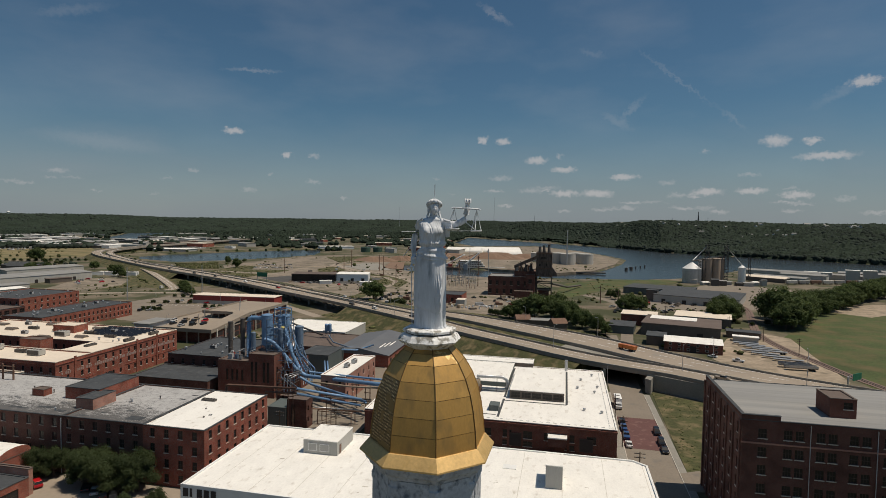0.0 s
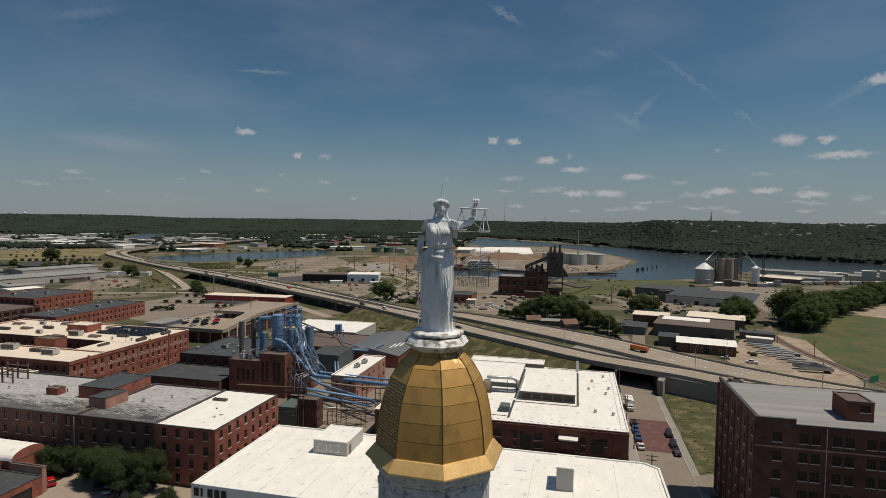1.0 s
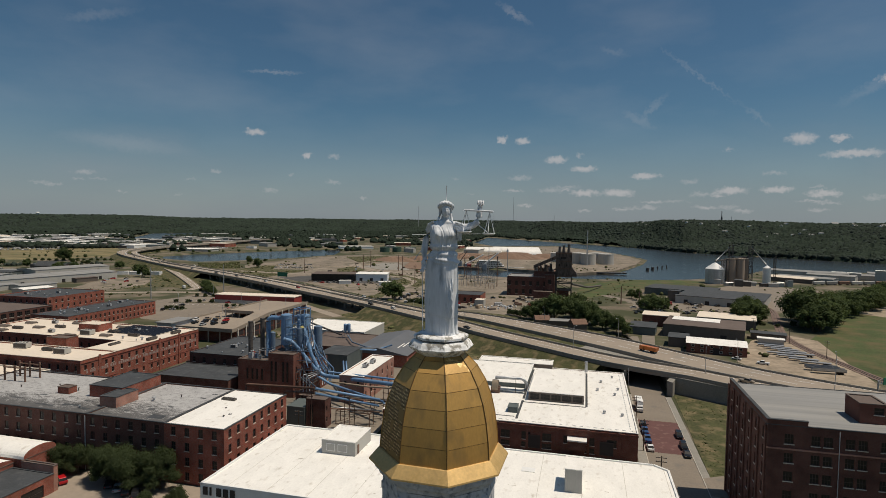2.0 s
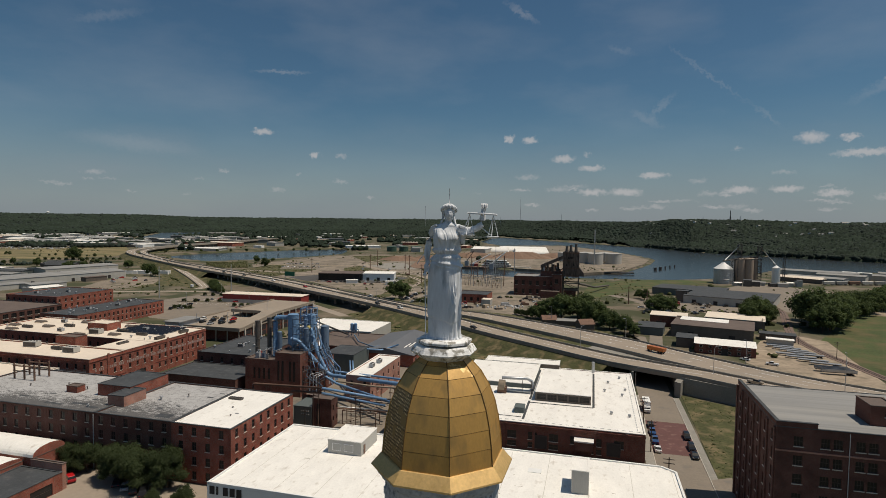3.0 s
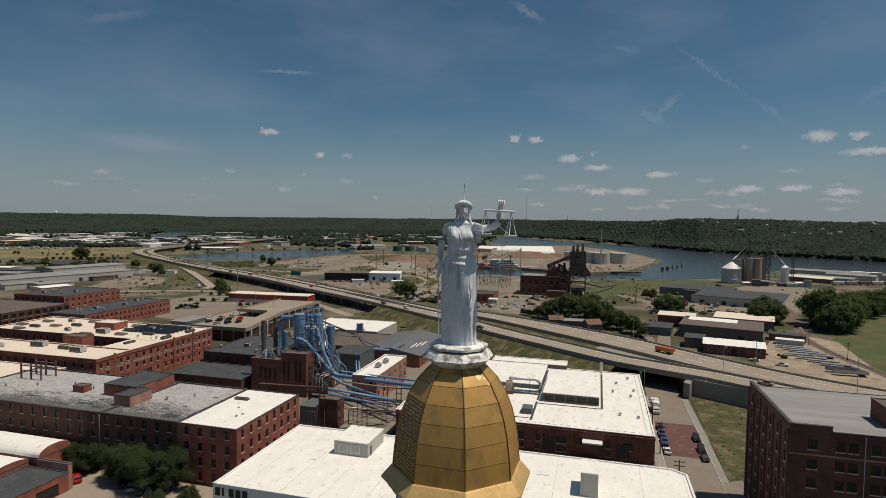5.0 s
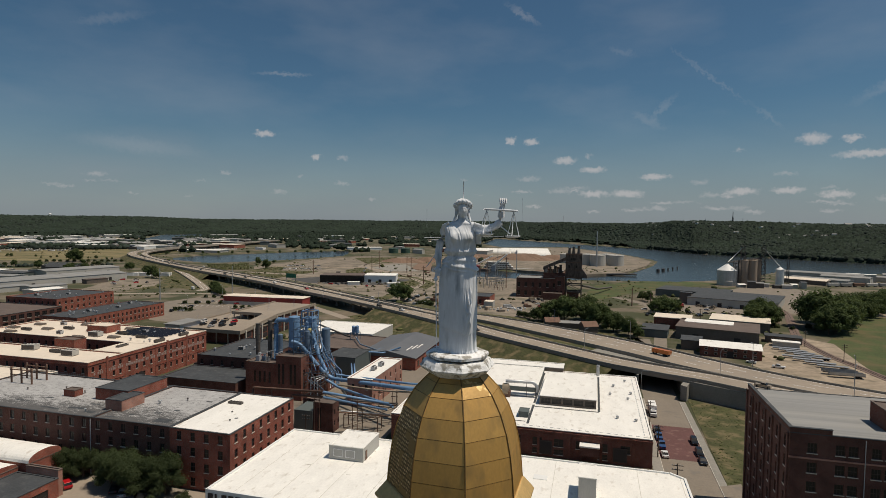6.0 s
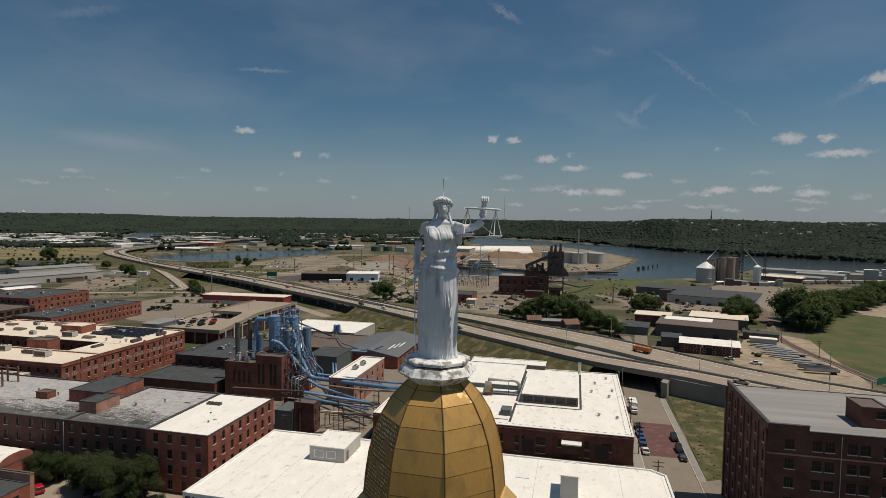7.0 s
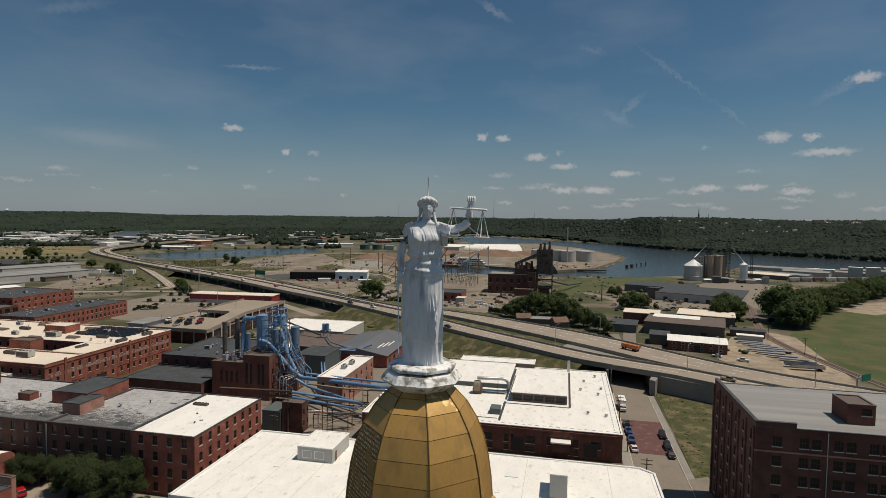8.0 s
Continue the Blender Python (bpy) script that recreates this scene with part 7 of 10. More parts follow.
part("deck", Geo().obox((0, 0, 1.2), (60, 9, 1.6), 8), DARK_METAL, jet)
for k in range(5):
    pl = thing("mooring_pile", "dark mooring pile in the river", "pile", "mooring piles", at=(96 + 9 * k, 880 + 18 * k, -8))
    part("post", Geo().tube([(0, 0, 0), (0, 0, 9)], 1.0 if k > 1 else 2.4, 10), DARK_METAL, pl)

# loading cranes on the quay
for foot, tip, w, m_ in (((-166.0, 806.0, 3.6), (-139.2, 806.0, 18.5), 1.3, WHITE_PAINT), ((-136.3, 800.0, 4.9), (-116.7, 800.0, 21.8), 1.5, WHITE_PAINT), ((-176.5, 815.0, 6.9), (-165.6, 815.0, 22.4), 0.7, DARK_METAL)):
    cn = thing("loading_crane", "inclined steel loading boom on the quay", "crane", "quay cranes", at=(foot[0], foot[1], 0))
    d = Vector(tip) - Vector((foot[0], foot[1], 0))
    part("base", Geo().box(-3, 3, -2.5, 2.5, -3, max(2.0, foot[2])), GREY_PAINT, cn)
    part("boom", Geo().tube([(0, 0, foot[2]), d], [w, w * 0.7], 6), m_, cn)
    part("stay", Geo().tube([(0, 0, foot[2]), (-1, 0, foot[2] + 9), d], 0.25, 5), DARK_METAL, cn)
# showroom and yards left of the power house
shed("showroom", "low glass fronted showroom with a dark roof", (-262, 560), (46, 28), 7.5, 15, GLASS, BROWN_ROOF, 0)
shed("showroom", "bright white showroom annex", (-223, 574), (34, 28), 7.5, 15, WHITE_PAINT, MEMBRANE, 0, doors=3)
shed("van_body_shed", "white box trailer in the car park", (-192, 530), (14, 6), 3.6, 20, WHITE_PAINT, MEMBRANE)
shed("van_body_shed", "white box trailer in the car park", (-236, 528), (12, 5), 3.4, 25, WHITE_PAINT, MEMBRANE)
shed("red_front_hall", "long hall with a red clad front", (-243, 377), (66, 14), 6.3, 4, RED_SIDING, CREAM_ROOF, 0)
part("lower_wall", Geo().box(-33, 33, -7.3, -7.05, 0, 2.6), SIDING_PALE, [o for o in scene.objects if o.name == "red_front_hall"][0])

# parking deck
pd = thing("parking_deck", "concrete parking deck with brick fronts and a ramp", "parking deck", at=(-196, 281, 0))
part("deck", Geo().box(-21, 22, -40, 44, 6.4, 7.0), DECK, pd)
part("brick_wall", Geo().box(-20.6, 21.6, -36, 43.5, 0, 6.39), BRICK_MID, pd)
for a in ((-21.2, 22.2, -40.2, -39.9), (-21.2, -20.9, -39.9, 44), (21.9, 22.2, -39.9, -36)):
    part("parapet", Geo().box(*a, 6.0, 7.9), DECK, pd)
for k in range(7):
    part("post", Geo().box(-20.9 + 7 * k, -20.4 + 7 * k, -39.8, -39.3, 0, 6.4), DECK, pd)
for k in range(11):
    part("pilaster", Geo().box(22.0, 22.5, -35.5 + 7.7 * k, -34.7 + 7.7 * k, 0, 7.2 + 3.0 * min(1, k / 4)), STONE, pd)
    part("opening", Geo().box(21.55, 21.75, -34.2 + 7.7 * k, -29.2 + 7.7 * k, 3.4, 5.6), BOARD, pd)
    part("opening", Geo().box(21.55, 21.75, -34.2 + 7.7 * k, -29.2 + 7.7 * k, 0.4, 2.6), BOARD, pd)
part("ramp", Geo().add([(12, -36, 6.9), (22, -36, 6.9), (22, -4, 10.0), (12, -4, 10.0), (12, -36, 7.02), (22, -36, 7.02), (22, -4, 10.5), (12, -4, 10.5)], [(4, 5, 6, 7), (3, 2, 1, 0), (0, 1, 5, 4), (1, 2, 6, 5), (2, 3, 7, 6), (3, 0, 4, 7)]), DECK, pd)
part("upper_deck", Geo().box(-8, 22, -3.9, 44, 9.9, 10.5), DECK, pd)
part("upper_wall", Geo().box(-7.6, 21.6, 6, 43.5, 7.02, 9.88), BRICK_MID, pd)
for k in range(5):
    part("post", Geo().box(-7.4 + 4.6 * k, -6.9 + 4.6 * k, -3.4, -2.9, 7.0, 9.9), DECK, pd)
for a in ((-8.2, 12, -4.1, -3.8), (-8.2, -7.9, -3.8, 44), (21.9, 22.2, -3.9, 44)):
    part("parapet", Geo().box(*a, 9.7, 11.4), DECK, pd)
part("ramp_wall", Geo().add([(21.9, -36, 6), (22.2, -36, 6), (22.2, -4, 9.4), (21.9, -4, 9.4), (21.9, -36, 8), (22.2, -36, 8), (22.2, -4, 11.4), (21.9, -4, 11.4)], [(4, 5, 6, 7), (3, 2, 1, 0), (0, 1, 5, 4), (1, 2, 6, 5), (2, 3, 7, 6), (3, 0, 4, 7)]), DECK, pd)
for x, y, z in ((-12, -30, 7), (2, -22, 7), (-4, -8, 7), (-16, 6, 7), (10, 6, 10.5), (2, 20, 10.5), (14, 30, 10.5)):
    part("light_post", Geo().tube([(x, y, z), (x, y, z + 5.5), (x + 1.2, y, z + 5.7)], 0.11, 6), GREY_PAINT, pd)
shed("stair_house", "glazed grey stair house at the parking deck", (-213, 246), (9, 17), 9.5, 0, GREY_PAINT, METAL_ROOF, 0, 0.8)

# grey warehouse and its neighbours
shed("metal_warehouse", "long grey metal warehouse", (-524, 425), (150, 42), 7.0, 78, SIDING_PALE, METAL_ROOF, 1.6, doors=4)
shed("metal_warehouse", "long grey metal warehouse", (-586, 520), (84, 36), 6.5, 78, SIDING_PALE, METAL_ROOF, 1.4, doors=3)
shed("dark_house", "dark timber house with steep roofs", (-640, 545), (22, 14), 5, 20, SIDING_BROWN, SLATE_ROOF, 5)
shed("flat_office", "low brown office beside the warehouse", (-487, 452), (22, 8), 4, 78, SIDING_BROWN, BROWN_ROOF, 0)
for k in range(10):
    random.seed(90 + k)
    shed("trailer", "white semi trailer in the yard", (-512 + 4.4 * k + random.uniform(-2, 2), 528 + 1.0 * k + random.uniform(-7, 7)), (12, 2.8), 3.4, 20 + random.uniform(-14, 14), WHITE_PAINT, MEMBRANE, 0, 0.05, category="trailer", group="white trailers")

for x, y, w, d in ((-478, 388, 30, 20), (-452, 366, 24, 18), (-500, 372, 26, 20)):
    white = x == -452
    shed("yard_shed", "low shed with a bright white roof by the yard" if white else "low shed with a grey metal roof by the yard", (x, y), (w, d), 4.6, 78, SIDING_PALE, MEMBRANE if white else METAL_ROOF, 0.8, group="yard sheds")
# sheds beside the grey warehouse
shed("yard_shed", "pale shed with a grey roof beside the warehouse", (-595, 437), (46, 22), 5.5, 12, SIDING_PALE, METAL_ROOF, 0.8, group="yard sheds")
shed("yard_shed", "dark clad shed with a black roof", (-615, 470), (34, 20), 5, 12, SIDING_GREY, SLATE_ROOF, 0.8, group="yard sheds")
shed("yard_shed", "low brown shed with a grey roof", (-611, 494), (50, 20), 4.5, 12, SIDING_BROWN, METAL_ROOF, 0.8, group="yard sheds")
shed("yard_shed", "low shed with a white roof", (-671, 492), (30, 18), 4.5, 12, SIDING_PALE, MEMBRANE, 0.8, group="yard sheds")
shed("yard_shed", "dark shed behind the warehouse", (-653, 563), (44, 18), 5, 12, SIDING_BROWN, SLATE_ROOF, 0.8, group="yard sheds")
# green tanks by the harbour
TANK_GREEN = material("faded_green_tank_paint", (0.055, 0.10, 0.075), 0.6, var=0.2, scale=0.1)
silo("storage_tank", "wide dark green storage tank with a pale rim", (-406, 1121), 10.2, 9.9, TANK_GREEN, 1.0, "green tanks", bands=1)
silo("storage_tank", "wide dark green storage tank with a pale rim", (-383, 1132), 9.7, 10.0, TANK_GREEN, 1.0, "green tanks", bands=1)
silo("storage_tank", "wide dark green storage tank with a pale rim", (-359, 1147), 12.7, 10.1, TANK_GREEN, 1.0, "green tanks", bands=1)
wt = thing("water_tower", "distant white water tower above the woods", "water tower", at=(-2692.4, 2300.0, 40))
part("bowl", Geo().lathe([(1.5, 35.6), (6.5, 37.6), (8.0, 40.6), (6.5, 44.1), (1.5, 46.1)], 16), WHITE_PAINT, wt)
part("stem", Geo().tube([(0, 0, -20), (0, 0, 36.1)], 1.6, 10), WHITE_PAINT, wt)
# town in the distance
FAR_MATS = [(SIDING_PALE, MEMBRANE), (SIDING_PALE, METAL_ROOF), (BRICK, CREAM_ROOF), (SIDING_BROWN, METAL_ROOF), (WHITE_PAINT, MEMBRANE), (SIDING_GREY, SLATE_ROOF)]
far_kinds = []
for k, (w_, r_) in enumerate(FAR_MATS):
    s = shed("far_building", "low pale building of the distant town", (-900 - 30 * k, 1330), (30, 18), 6, 10 * k, w_, r_, 1.5 if k % 2 else 0, group="distant town")
    far_kinds.append(s)
rng = random.Random(5)
made = 0
while made < 170:
    az, r = radians(rng.uniform(-53, -9)), rng.choice([rng.uniform(760, 1300), rng.uniform(1250, 2300), rng.uniform(1500, 2400)])
    x, y = EYE[0] + r * math.sin(az), EYE[1] + r * math.cos(az)
    if max(float(inside_distance(np.array([x]), np.array([y]), p)[0]) for p in (RIVER, LAKE, FAR_LAKE)) > -25:
        continue
    if inside_distance(np.array([x]), np.array([y]), [(-1200, 900), (-1000, 1050), (-700, 740), (-560, 600), (-400, 450), (-1000, 450)])[0] > 0:
        continue
    if min((Vector((x, y)) - p).length for p in near_line) < 45 or (r < 1250 and math.degrees(az) < -30 and rng.random() < 0.6):
        continue
    made += 1
    if math.degrees(az) > -36 and rng.random() < (0.55 if r > 1150 else 0.8):
        continue
    c = copy_thing(rng.choice(far_kinds), pose(x, y, 0, 0, 0, rng.uniform(0, 180)))
    q = rng.uniform(0.5, 1.0) if r < 1250 else rng.uniform(0.8, 2.6)
    c.scale = (q * rng.uniform(0.8, 1.5), q * rng.uniform(0.7, 1.3), rng.uniform(0.7, 1.4))

made = 0
while made < 120:
    az, r = radians(rng.uniform(-53, -38.5)), rng.choice([rng.uniform(1180, 1500), rng.uniform(1300, 2300)])
    x, y = EYE[0] + r * math.sin(az), EYE[1] + r * math.cos(az)
    if max(float(inside_distance(np.array([x]), np.array([y]), p)[0]) for p in (RIVER, LAKE, FAR_LAKE)) > -70 or min((Vector((x, y)) - p).length for p in near_line) < 90:
        continue
    if inside_distance(np.array([x]), np.array([y]), [(-1200, 900), (-1000, 1050), (-700, 740), (-560, 600), (-400, 450), (-1000, 450)])[0] > 0:
        continue
    c = copy_thing(far_kinds[rng.choice([0, 1, 1, 3, 3, 4, 5])], pose(x, y, 0, 0, 0, rng.choice([12, 20, 102, 110]) + rng.uniform(-6, 6)))
    q = rng.uniform(0.5, 1.5)
    c.scale = (q * rng.uniform(0.9, 1.8), q * rng.uniform(0.8, 1.5), rng.uniform(0.6, 1.2))
    made += 1
# ---------------- trees ----------------
def tree_meshes(seed, h, r, leaves):
    """Trunk with limbs, and a crown of many small leaf sprays with gaps, for a tree h high with a crown radius r."""
    rd = random.Random(seed)
    wood = Geo()
    th = h * 0.28
    wood.tube([(0, 0, -0.3), (0.05, 0.02, th * 0.5), (0.1, -0.05, th), (0.12, 0.05, h * 0.62)], [h * 0.03, h * 0.024, h * 0.02, h * 0.006], 8)
    lobes = []
    for k in range(26):
        q = 2 * math.pi * (k + rd.uniform(-0.3, 0.3)) / 26 * 5.0
        z = h * rd.uniform(0.30, 0.86)
        reach = r * rd.uniform(0.35, 0.85) * (1.15 - 0.5 * abs(z / h - 0.5))
        tip = Vector((reach * math.cos(q), reach * math.sin(q), z))
        wood.tube([(0.08, 0, th * rd.uniform(0.8, 1.3)), tip * 0.55 + Vector((0, 0, th * 0.35)), tip], [h * 0.011, h * 0.008, h * 0.003], 5)
        lobes.append((tip, r * rd.uniform(0.16, 0.38)))
    lobes.append((Vector((0, 0, h * 0.84)), r * 0.42))
    lobes.append((Vector((0, 0, h * 0.6)), r * 0.6))
    v, f = [], []
    s0 = r * 0.056 * math.sqrt(8500 / leaves)
    for i in range(leaves):
        c, lr = rd.choice(lobes)
        d = Vector((rd.gauss(0, 1), rd.gauss(0, 1), rd.gauss(0, 1))).normalized()
        rad = lr * max(0.2, rd.gauss(0.85, 0.33))
        p = c + Vector((d.x * rad, d.y * rad, d.z * rad * 0.78))
        if p.z < th * 0.62:
            continue
        nrm = (d + Vector((rd.uniform(-0.7, 0.7), rd.uniform(-0.7, 0.7), rd.uniform(-0.1, 1.4)))).normalized()
        a = nrm.orthogonal().normalized()
        b = nrm.cross(a)
        q = rd.uniform(0, 6.28)
        a, b = a * math.cos(q) + b * math.sin(q), b * math.cos(q) - a * math.sin(q)
        s = s0 * rd.uniform(0.6, 1.5)
        n = len(v)
        v += [p - a * s, p + b * s * 0.62 + nrm * s * 0.2, p + a * s * 1.1, p - b * s * 0.62 + nrm * s * 0.2]
        f.append((n, n + 1, n + 2, n + 3))
    return wood, Geo().add(v, f)


tree_kinds = []
for k, (h, r, n, what) in enumerate(((9.5, 4.8, 24000, "broad dark green street tree"), (16, 8.5, 7500, "large spreading dark green tree"), (14, 6.0, 6000, "tall full green tree"), (7, 4.0, 6500, "small rounded green tree"))):
    wood, crown = tree_meshes(200 + k, h, r, n)
    t = thing("tree", what, "tree", "trees", at=(0, -3000 - 20 * k, 0))
    part("trunk", wood, BARK, t)
    part("crown", crown, LEAF_GREEN if k in (1, 2) else LEAF, t)
    tree_kinds.append(t)


tree_rng = random.Random(8)
used = set()


def plant(kind, x, y, s=1.0, z=0.0):
    m = pose(x, y, z, 0, 0, tree_rng.uniform(0, 360))
    if kind not in used:
        used.add(kind)
        t = tree_kinds[kind]
        t.matrix_basis = m
    else:
        t = copy_thing(tree_kinds[kind], m)
    t.scale = (s * tree_rng.uniform(0.9, 1.1), s * tree_rng.uniform(0.9, 1.1), s * tree_rng.uniform(0.92, 1.08))
    return t


# in the court below the warehouse
for x, y, s, k in ((-106.5, 92.5, 0.95, 0), (-100.5, 91.5, 1.05, 0), (-93.5, 93.5, 1.0, 0), (-97.5, 94.3, 0.85, 0), (-110.5, 94.5, 0.85, 0), (-119.5, 95.0, 0.72, 0), (-126, 95.3, 0.7, 0), (-123, 93.8, 0.55, 3), (-84.5, 87.5, 0.62, 3), (-90.5, 84.5, 0.5, 3)):
    plant(k, x, y, s)
# beyond the highway
for x, y, s, k in ((-31, 371, 0.62, 1), (-24, 372, 0.85, 1), (-14, 372, 1.05, 1), (-3, 371, 1.1, 1), (8, 360, 0.95, 1), (17, 347, 0.8, 1), (25, 336, 0.72, 1), (30, 330, 0.5, 2),
                   (0, 386, 1.0, 1), (-18, 388, 0.9, 1), (14, 366, 0.8, 2), (24, 352, 0.6, 2), (33, 342, 0.45, 2), (-38, 378, 0.6, 3), (-42, 381, 0.7, 3), (-46, 384, 0.6, 3),
                   (-151, 432, 1.08, 1), (-124, 407, 0.9, 3), (-118, 404, 0.8, 3), (-129, 412, 0.6, 3),
                   (51, 434, 0.7, 1), (58, 434, 0.8, 1), (64, 441, 0.7, 1), (55, 446, 0.8, 1), (50, 500, 0.7, 2), (46, 510, 0.6, 2),
                   (108, 398, 0.95, 2), (115, 402, 1.0, 1), (121, 410, 0.9, 1), (125, 422, 0.8, 2), (118, 425, 0.95, 1), (112, 412, 0.85, 1),
                   (-313, 412, 0.6, 2), (-318, 418, 0.65, 2), (-324, 424, 0.6, 2), (-330, 430, 0.7, 2), (-306, 408, 0.5, 2), (-339, 444, 0.6, 2),
                   (-426, 670, 0.95, 2), (-480, 736, 0.6, 2), (-486, 742, 0.7, 2), (-470, 760, 0.4, 2), (-745, 665, 1.2, 1), (-499, 535, 0.8, 2), (-475, 516, 0.9, 2), (-462, 508, 0.7, 2),
                   (-203, 434, 0.5, 3), (-190, 425, 0.6, 3), (-90, 360, 0.5, 3), (-80, 356, 0.45, 3), (-24, 219, 0.75, 3), (-11, 222, 0.55, 3), (1, 226, 0.5, 3), (140, 398, 0.5, 3), (128, 390, 0.4, 3)):
    plant(k, x, y, s)
# the grove beside the park, and the line of trees behind it
for x, y, s in ((145, 380, 1.1), (151, 386, 1.25), (155, 394, 1.2), (148, 402, 1.5), (160, 406, 1.2), (166, 420, 1.3), (157, 424, 1.3), (174, 434, 1.15)):
    plant(1, x, y, s)
for i in range(26):
    t = i / 25
    for row in (0, 1):
        plant(1 if (i + row) % 3 else 2, 180 + 150 * t + tree_rng.uniform(-6, 6) + 10 * row, 445 + 195 * t + tree_rng.uniform(-6, 6) + 20 * row, tree_rng.uniform(0.75, 1.15))
# along the meadow and roadsides
for i in range(22):
    t = i / 21
    plant(2, -1080 + 440 * t + tree_rng.uniform(-20, 20), 700 + 30 * t + tree_rng.uniform(-15, 15), tree_rng.uniform(0.22, 0.42))
for i in range(13):
    plant(tree_rng.choice([1, 2]), tree_rng.uniform(-760, -560), tree_rng.uniform(530, 640), tree_rng.uniform(0.4, 0.75))
for i in range(14):
    plant(2, -760 + 22 * i, 880 + 18 * i + tree_rng.uniform(-8, 8), 0.45)

# woods and groves on the flats, far off
clump = Geo()
rd = random.Random(77)
count = 0


def far_clump(x, y, r, h):
    n = 9
    v, f = [(x, y, h * rd.uniform(0.92, 1.1))], []
    for z, q in ((0.78, 0.55), (0.45, 1.0), (-0.05, 0.75)):
        for k in range(n):
            a = 2 * math.pi * (k + rd.uniform(-0.3, 0.3)) / n
            s = q * r * rd.uniform(0.75, 1.2)
            v.append((x + s * math.cos(a), y + s * math.sin(a), h * z * rd.uniform(0.85, 1.15)))
    f += [(0, 1 + k, 1 + (k + 1) % n) for k in range(n)]
    for j in (0, 1):
        f += [(1 + j * n + k, 1 + (j + 1) * n + k, 1 + (j + 1) * n + (k + 1) % n, 1 + j * n + (k + 1) % n) for k in range(n)]
    clump.add(v, f)


def dry(x, y, margin=10):
    return max(float(inside_distance(np.array([x]), np.array([y]), p)[0]) for p in (RIVER, LAKE, FAR_LAKE)) < -margin


tries = 0
while count < 6500 and tries < 30000:
    tries += 1
    az = rd.uniform(-56, 2)
    r = 900 + 2500 * rd.random() ** 0.55
    x, y = EYE[0] + r * math.sin(radians(az)), EYE[1] + r * math.cos(radians(az))
    grove = noise.noise((x * 0.004, y * 0.004, 2.0)) + noise.noise((x * 0.013, y * 0.013, 7.0)) * 0.6
    need = np.interp(r, [900, 1500, 2000, 2500, 2900], [0.5, 0.18, -0.05, -0.45, -1.5]) if az > -40 else np.interp(r, [900, 1500, 2200, 2700], [0.6, 0.4, 0.12, -1])
    if az > -11 and r < 1750:
        need = 0.9
    if grove < need or not dry(x, y):
        continue
    if inside_distance(np.array([x]), np.array([y]), [(-1200, 900), (-1000, 1060), (-700, 740), (-560, 600), (-1000, 500)])[0] > 0:
        continue
    if min(abs(p.x - x) + abs(p.y - y) for p in near_line[::3]) < 45:
        continue
    far_clump(x, y, rd.uniform(5, 11), rd.uniform(8, 15))
    count += 1
for i in range(190):
    t = rd.random()
    far_clump(-1215 + 215 * t + rd.uniform(-25, 8), 925 + 150 * t + rd.uniform(-8, 25), rd.uniform(4, 9), rd.uniform(5, 11))
# island tip and far bank of the river
for i in range(160):
    x, y = rd.uniform(-520, -330), rd.uniform(1880, 2350)
    if dry(x, y, 4):
        far_clump(x, y, rd.uniform(7, 12), rd.uniform(11, 17))
solo("groves", clump, LEAF_FAR, "dark green groves scattered over the flats", "woods", "stuff")
# houses among the trees on the bluff
house = shed("bluff_house", "small pale house on the wooded bluff", (620, 1640), (16, 10), 5, 10, WHITE_PAINT, METAL_ROOF, 3, group="bluff houses")
hr = random.Random(3)


def bluff_z(x, y):
    return float(bluff_height(np.array([float(x)]), np.array([float(y)]))[0][0])


house.location.z = bluff_z(620, 1640) + 6
for i in range(34):
    az, up = radians(hr.uniform(4, 24)), hr.uniform(90, 330)
    r = float(bluff_front(math.degrees(az))) + 70 + up
    x, y = EYE[0] + r * math.sin(az), EYE[1] + r * math.cos(az)
    c = copy_thing(house, pose(x, y, bluff_z(x, y) + hr.uniform(4.5, 6.5), 0, 0, hr.uniform(0, 180)))
    c.scale = (hr.uniform(0.5, 0.85), 0.7, 0.8)
# ---------------- vehicles ----------------
def paint(name, rgb):
    return material(name, rgb, 0.3, metal=0.1, var=0.06, scale=0.6, bump=0, spec=0.6)


CAR_PAINTS = {"red": paint("red_car_paint", (0.45, 0.01, 0.015)), "black": paint("black_car_paint", (0.015, 0.016, 0.018)), "silver": paint("silver_car_paint", (0.42, 0.43, 0.44)),
              "white": paint("white_car_paint", (0.75, 0.75, 0.74)), "blue": paint("blue_car_paint", (0.04, 0.09, 0.22)), "orange": paint("orange_truck_paint", (0.55, 0.16, 0.03)), "tan": paint("tan_car_paint", (0.30, 0.24, 0.17))}
LAMP_RED = material("red_tail_lamp", (0.35, 0.01, 0.01), 0.3, bump=0)
LAMP_CLEAR = material("clear_head_lamp", (0.7, 0.7, 0.68), 0.2, bump=0)


def profile_solid(prof, half, tuck=0.0, top=None):
    """A solid from a side outline (y, z), drawn from -half to half across; tuck narrows what lies above top."""
    g = Geo()
    n = len(prof)
    v = []
    for s in (-1, 1):
        for y, z in prof:
            w = half - (tuck if top is not None and z > top else 0)
            v.append((s * w, y, z))
    f = [(i, (i + 1) % n, n + (i + 1) % n, n + i) for i in range(n)]
    f += [tuple(reversed(range(n))), tuple(range(n, 2 * n))]
    return g.add(v, f)


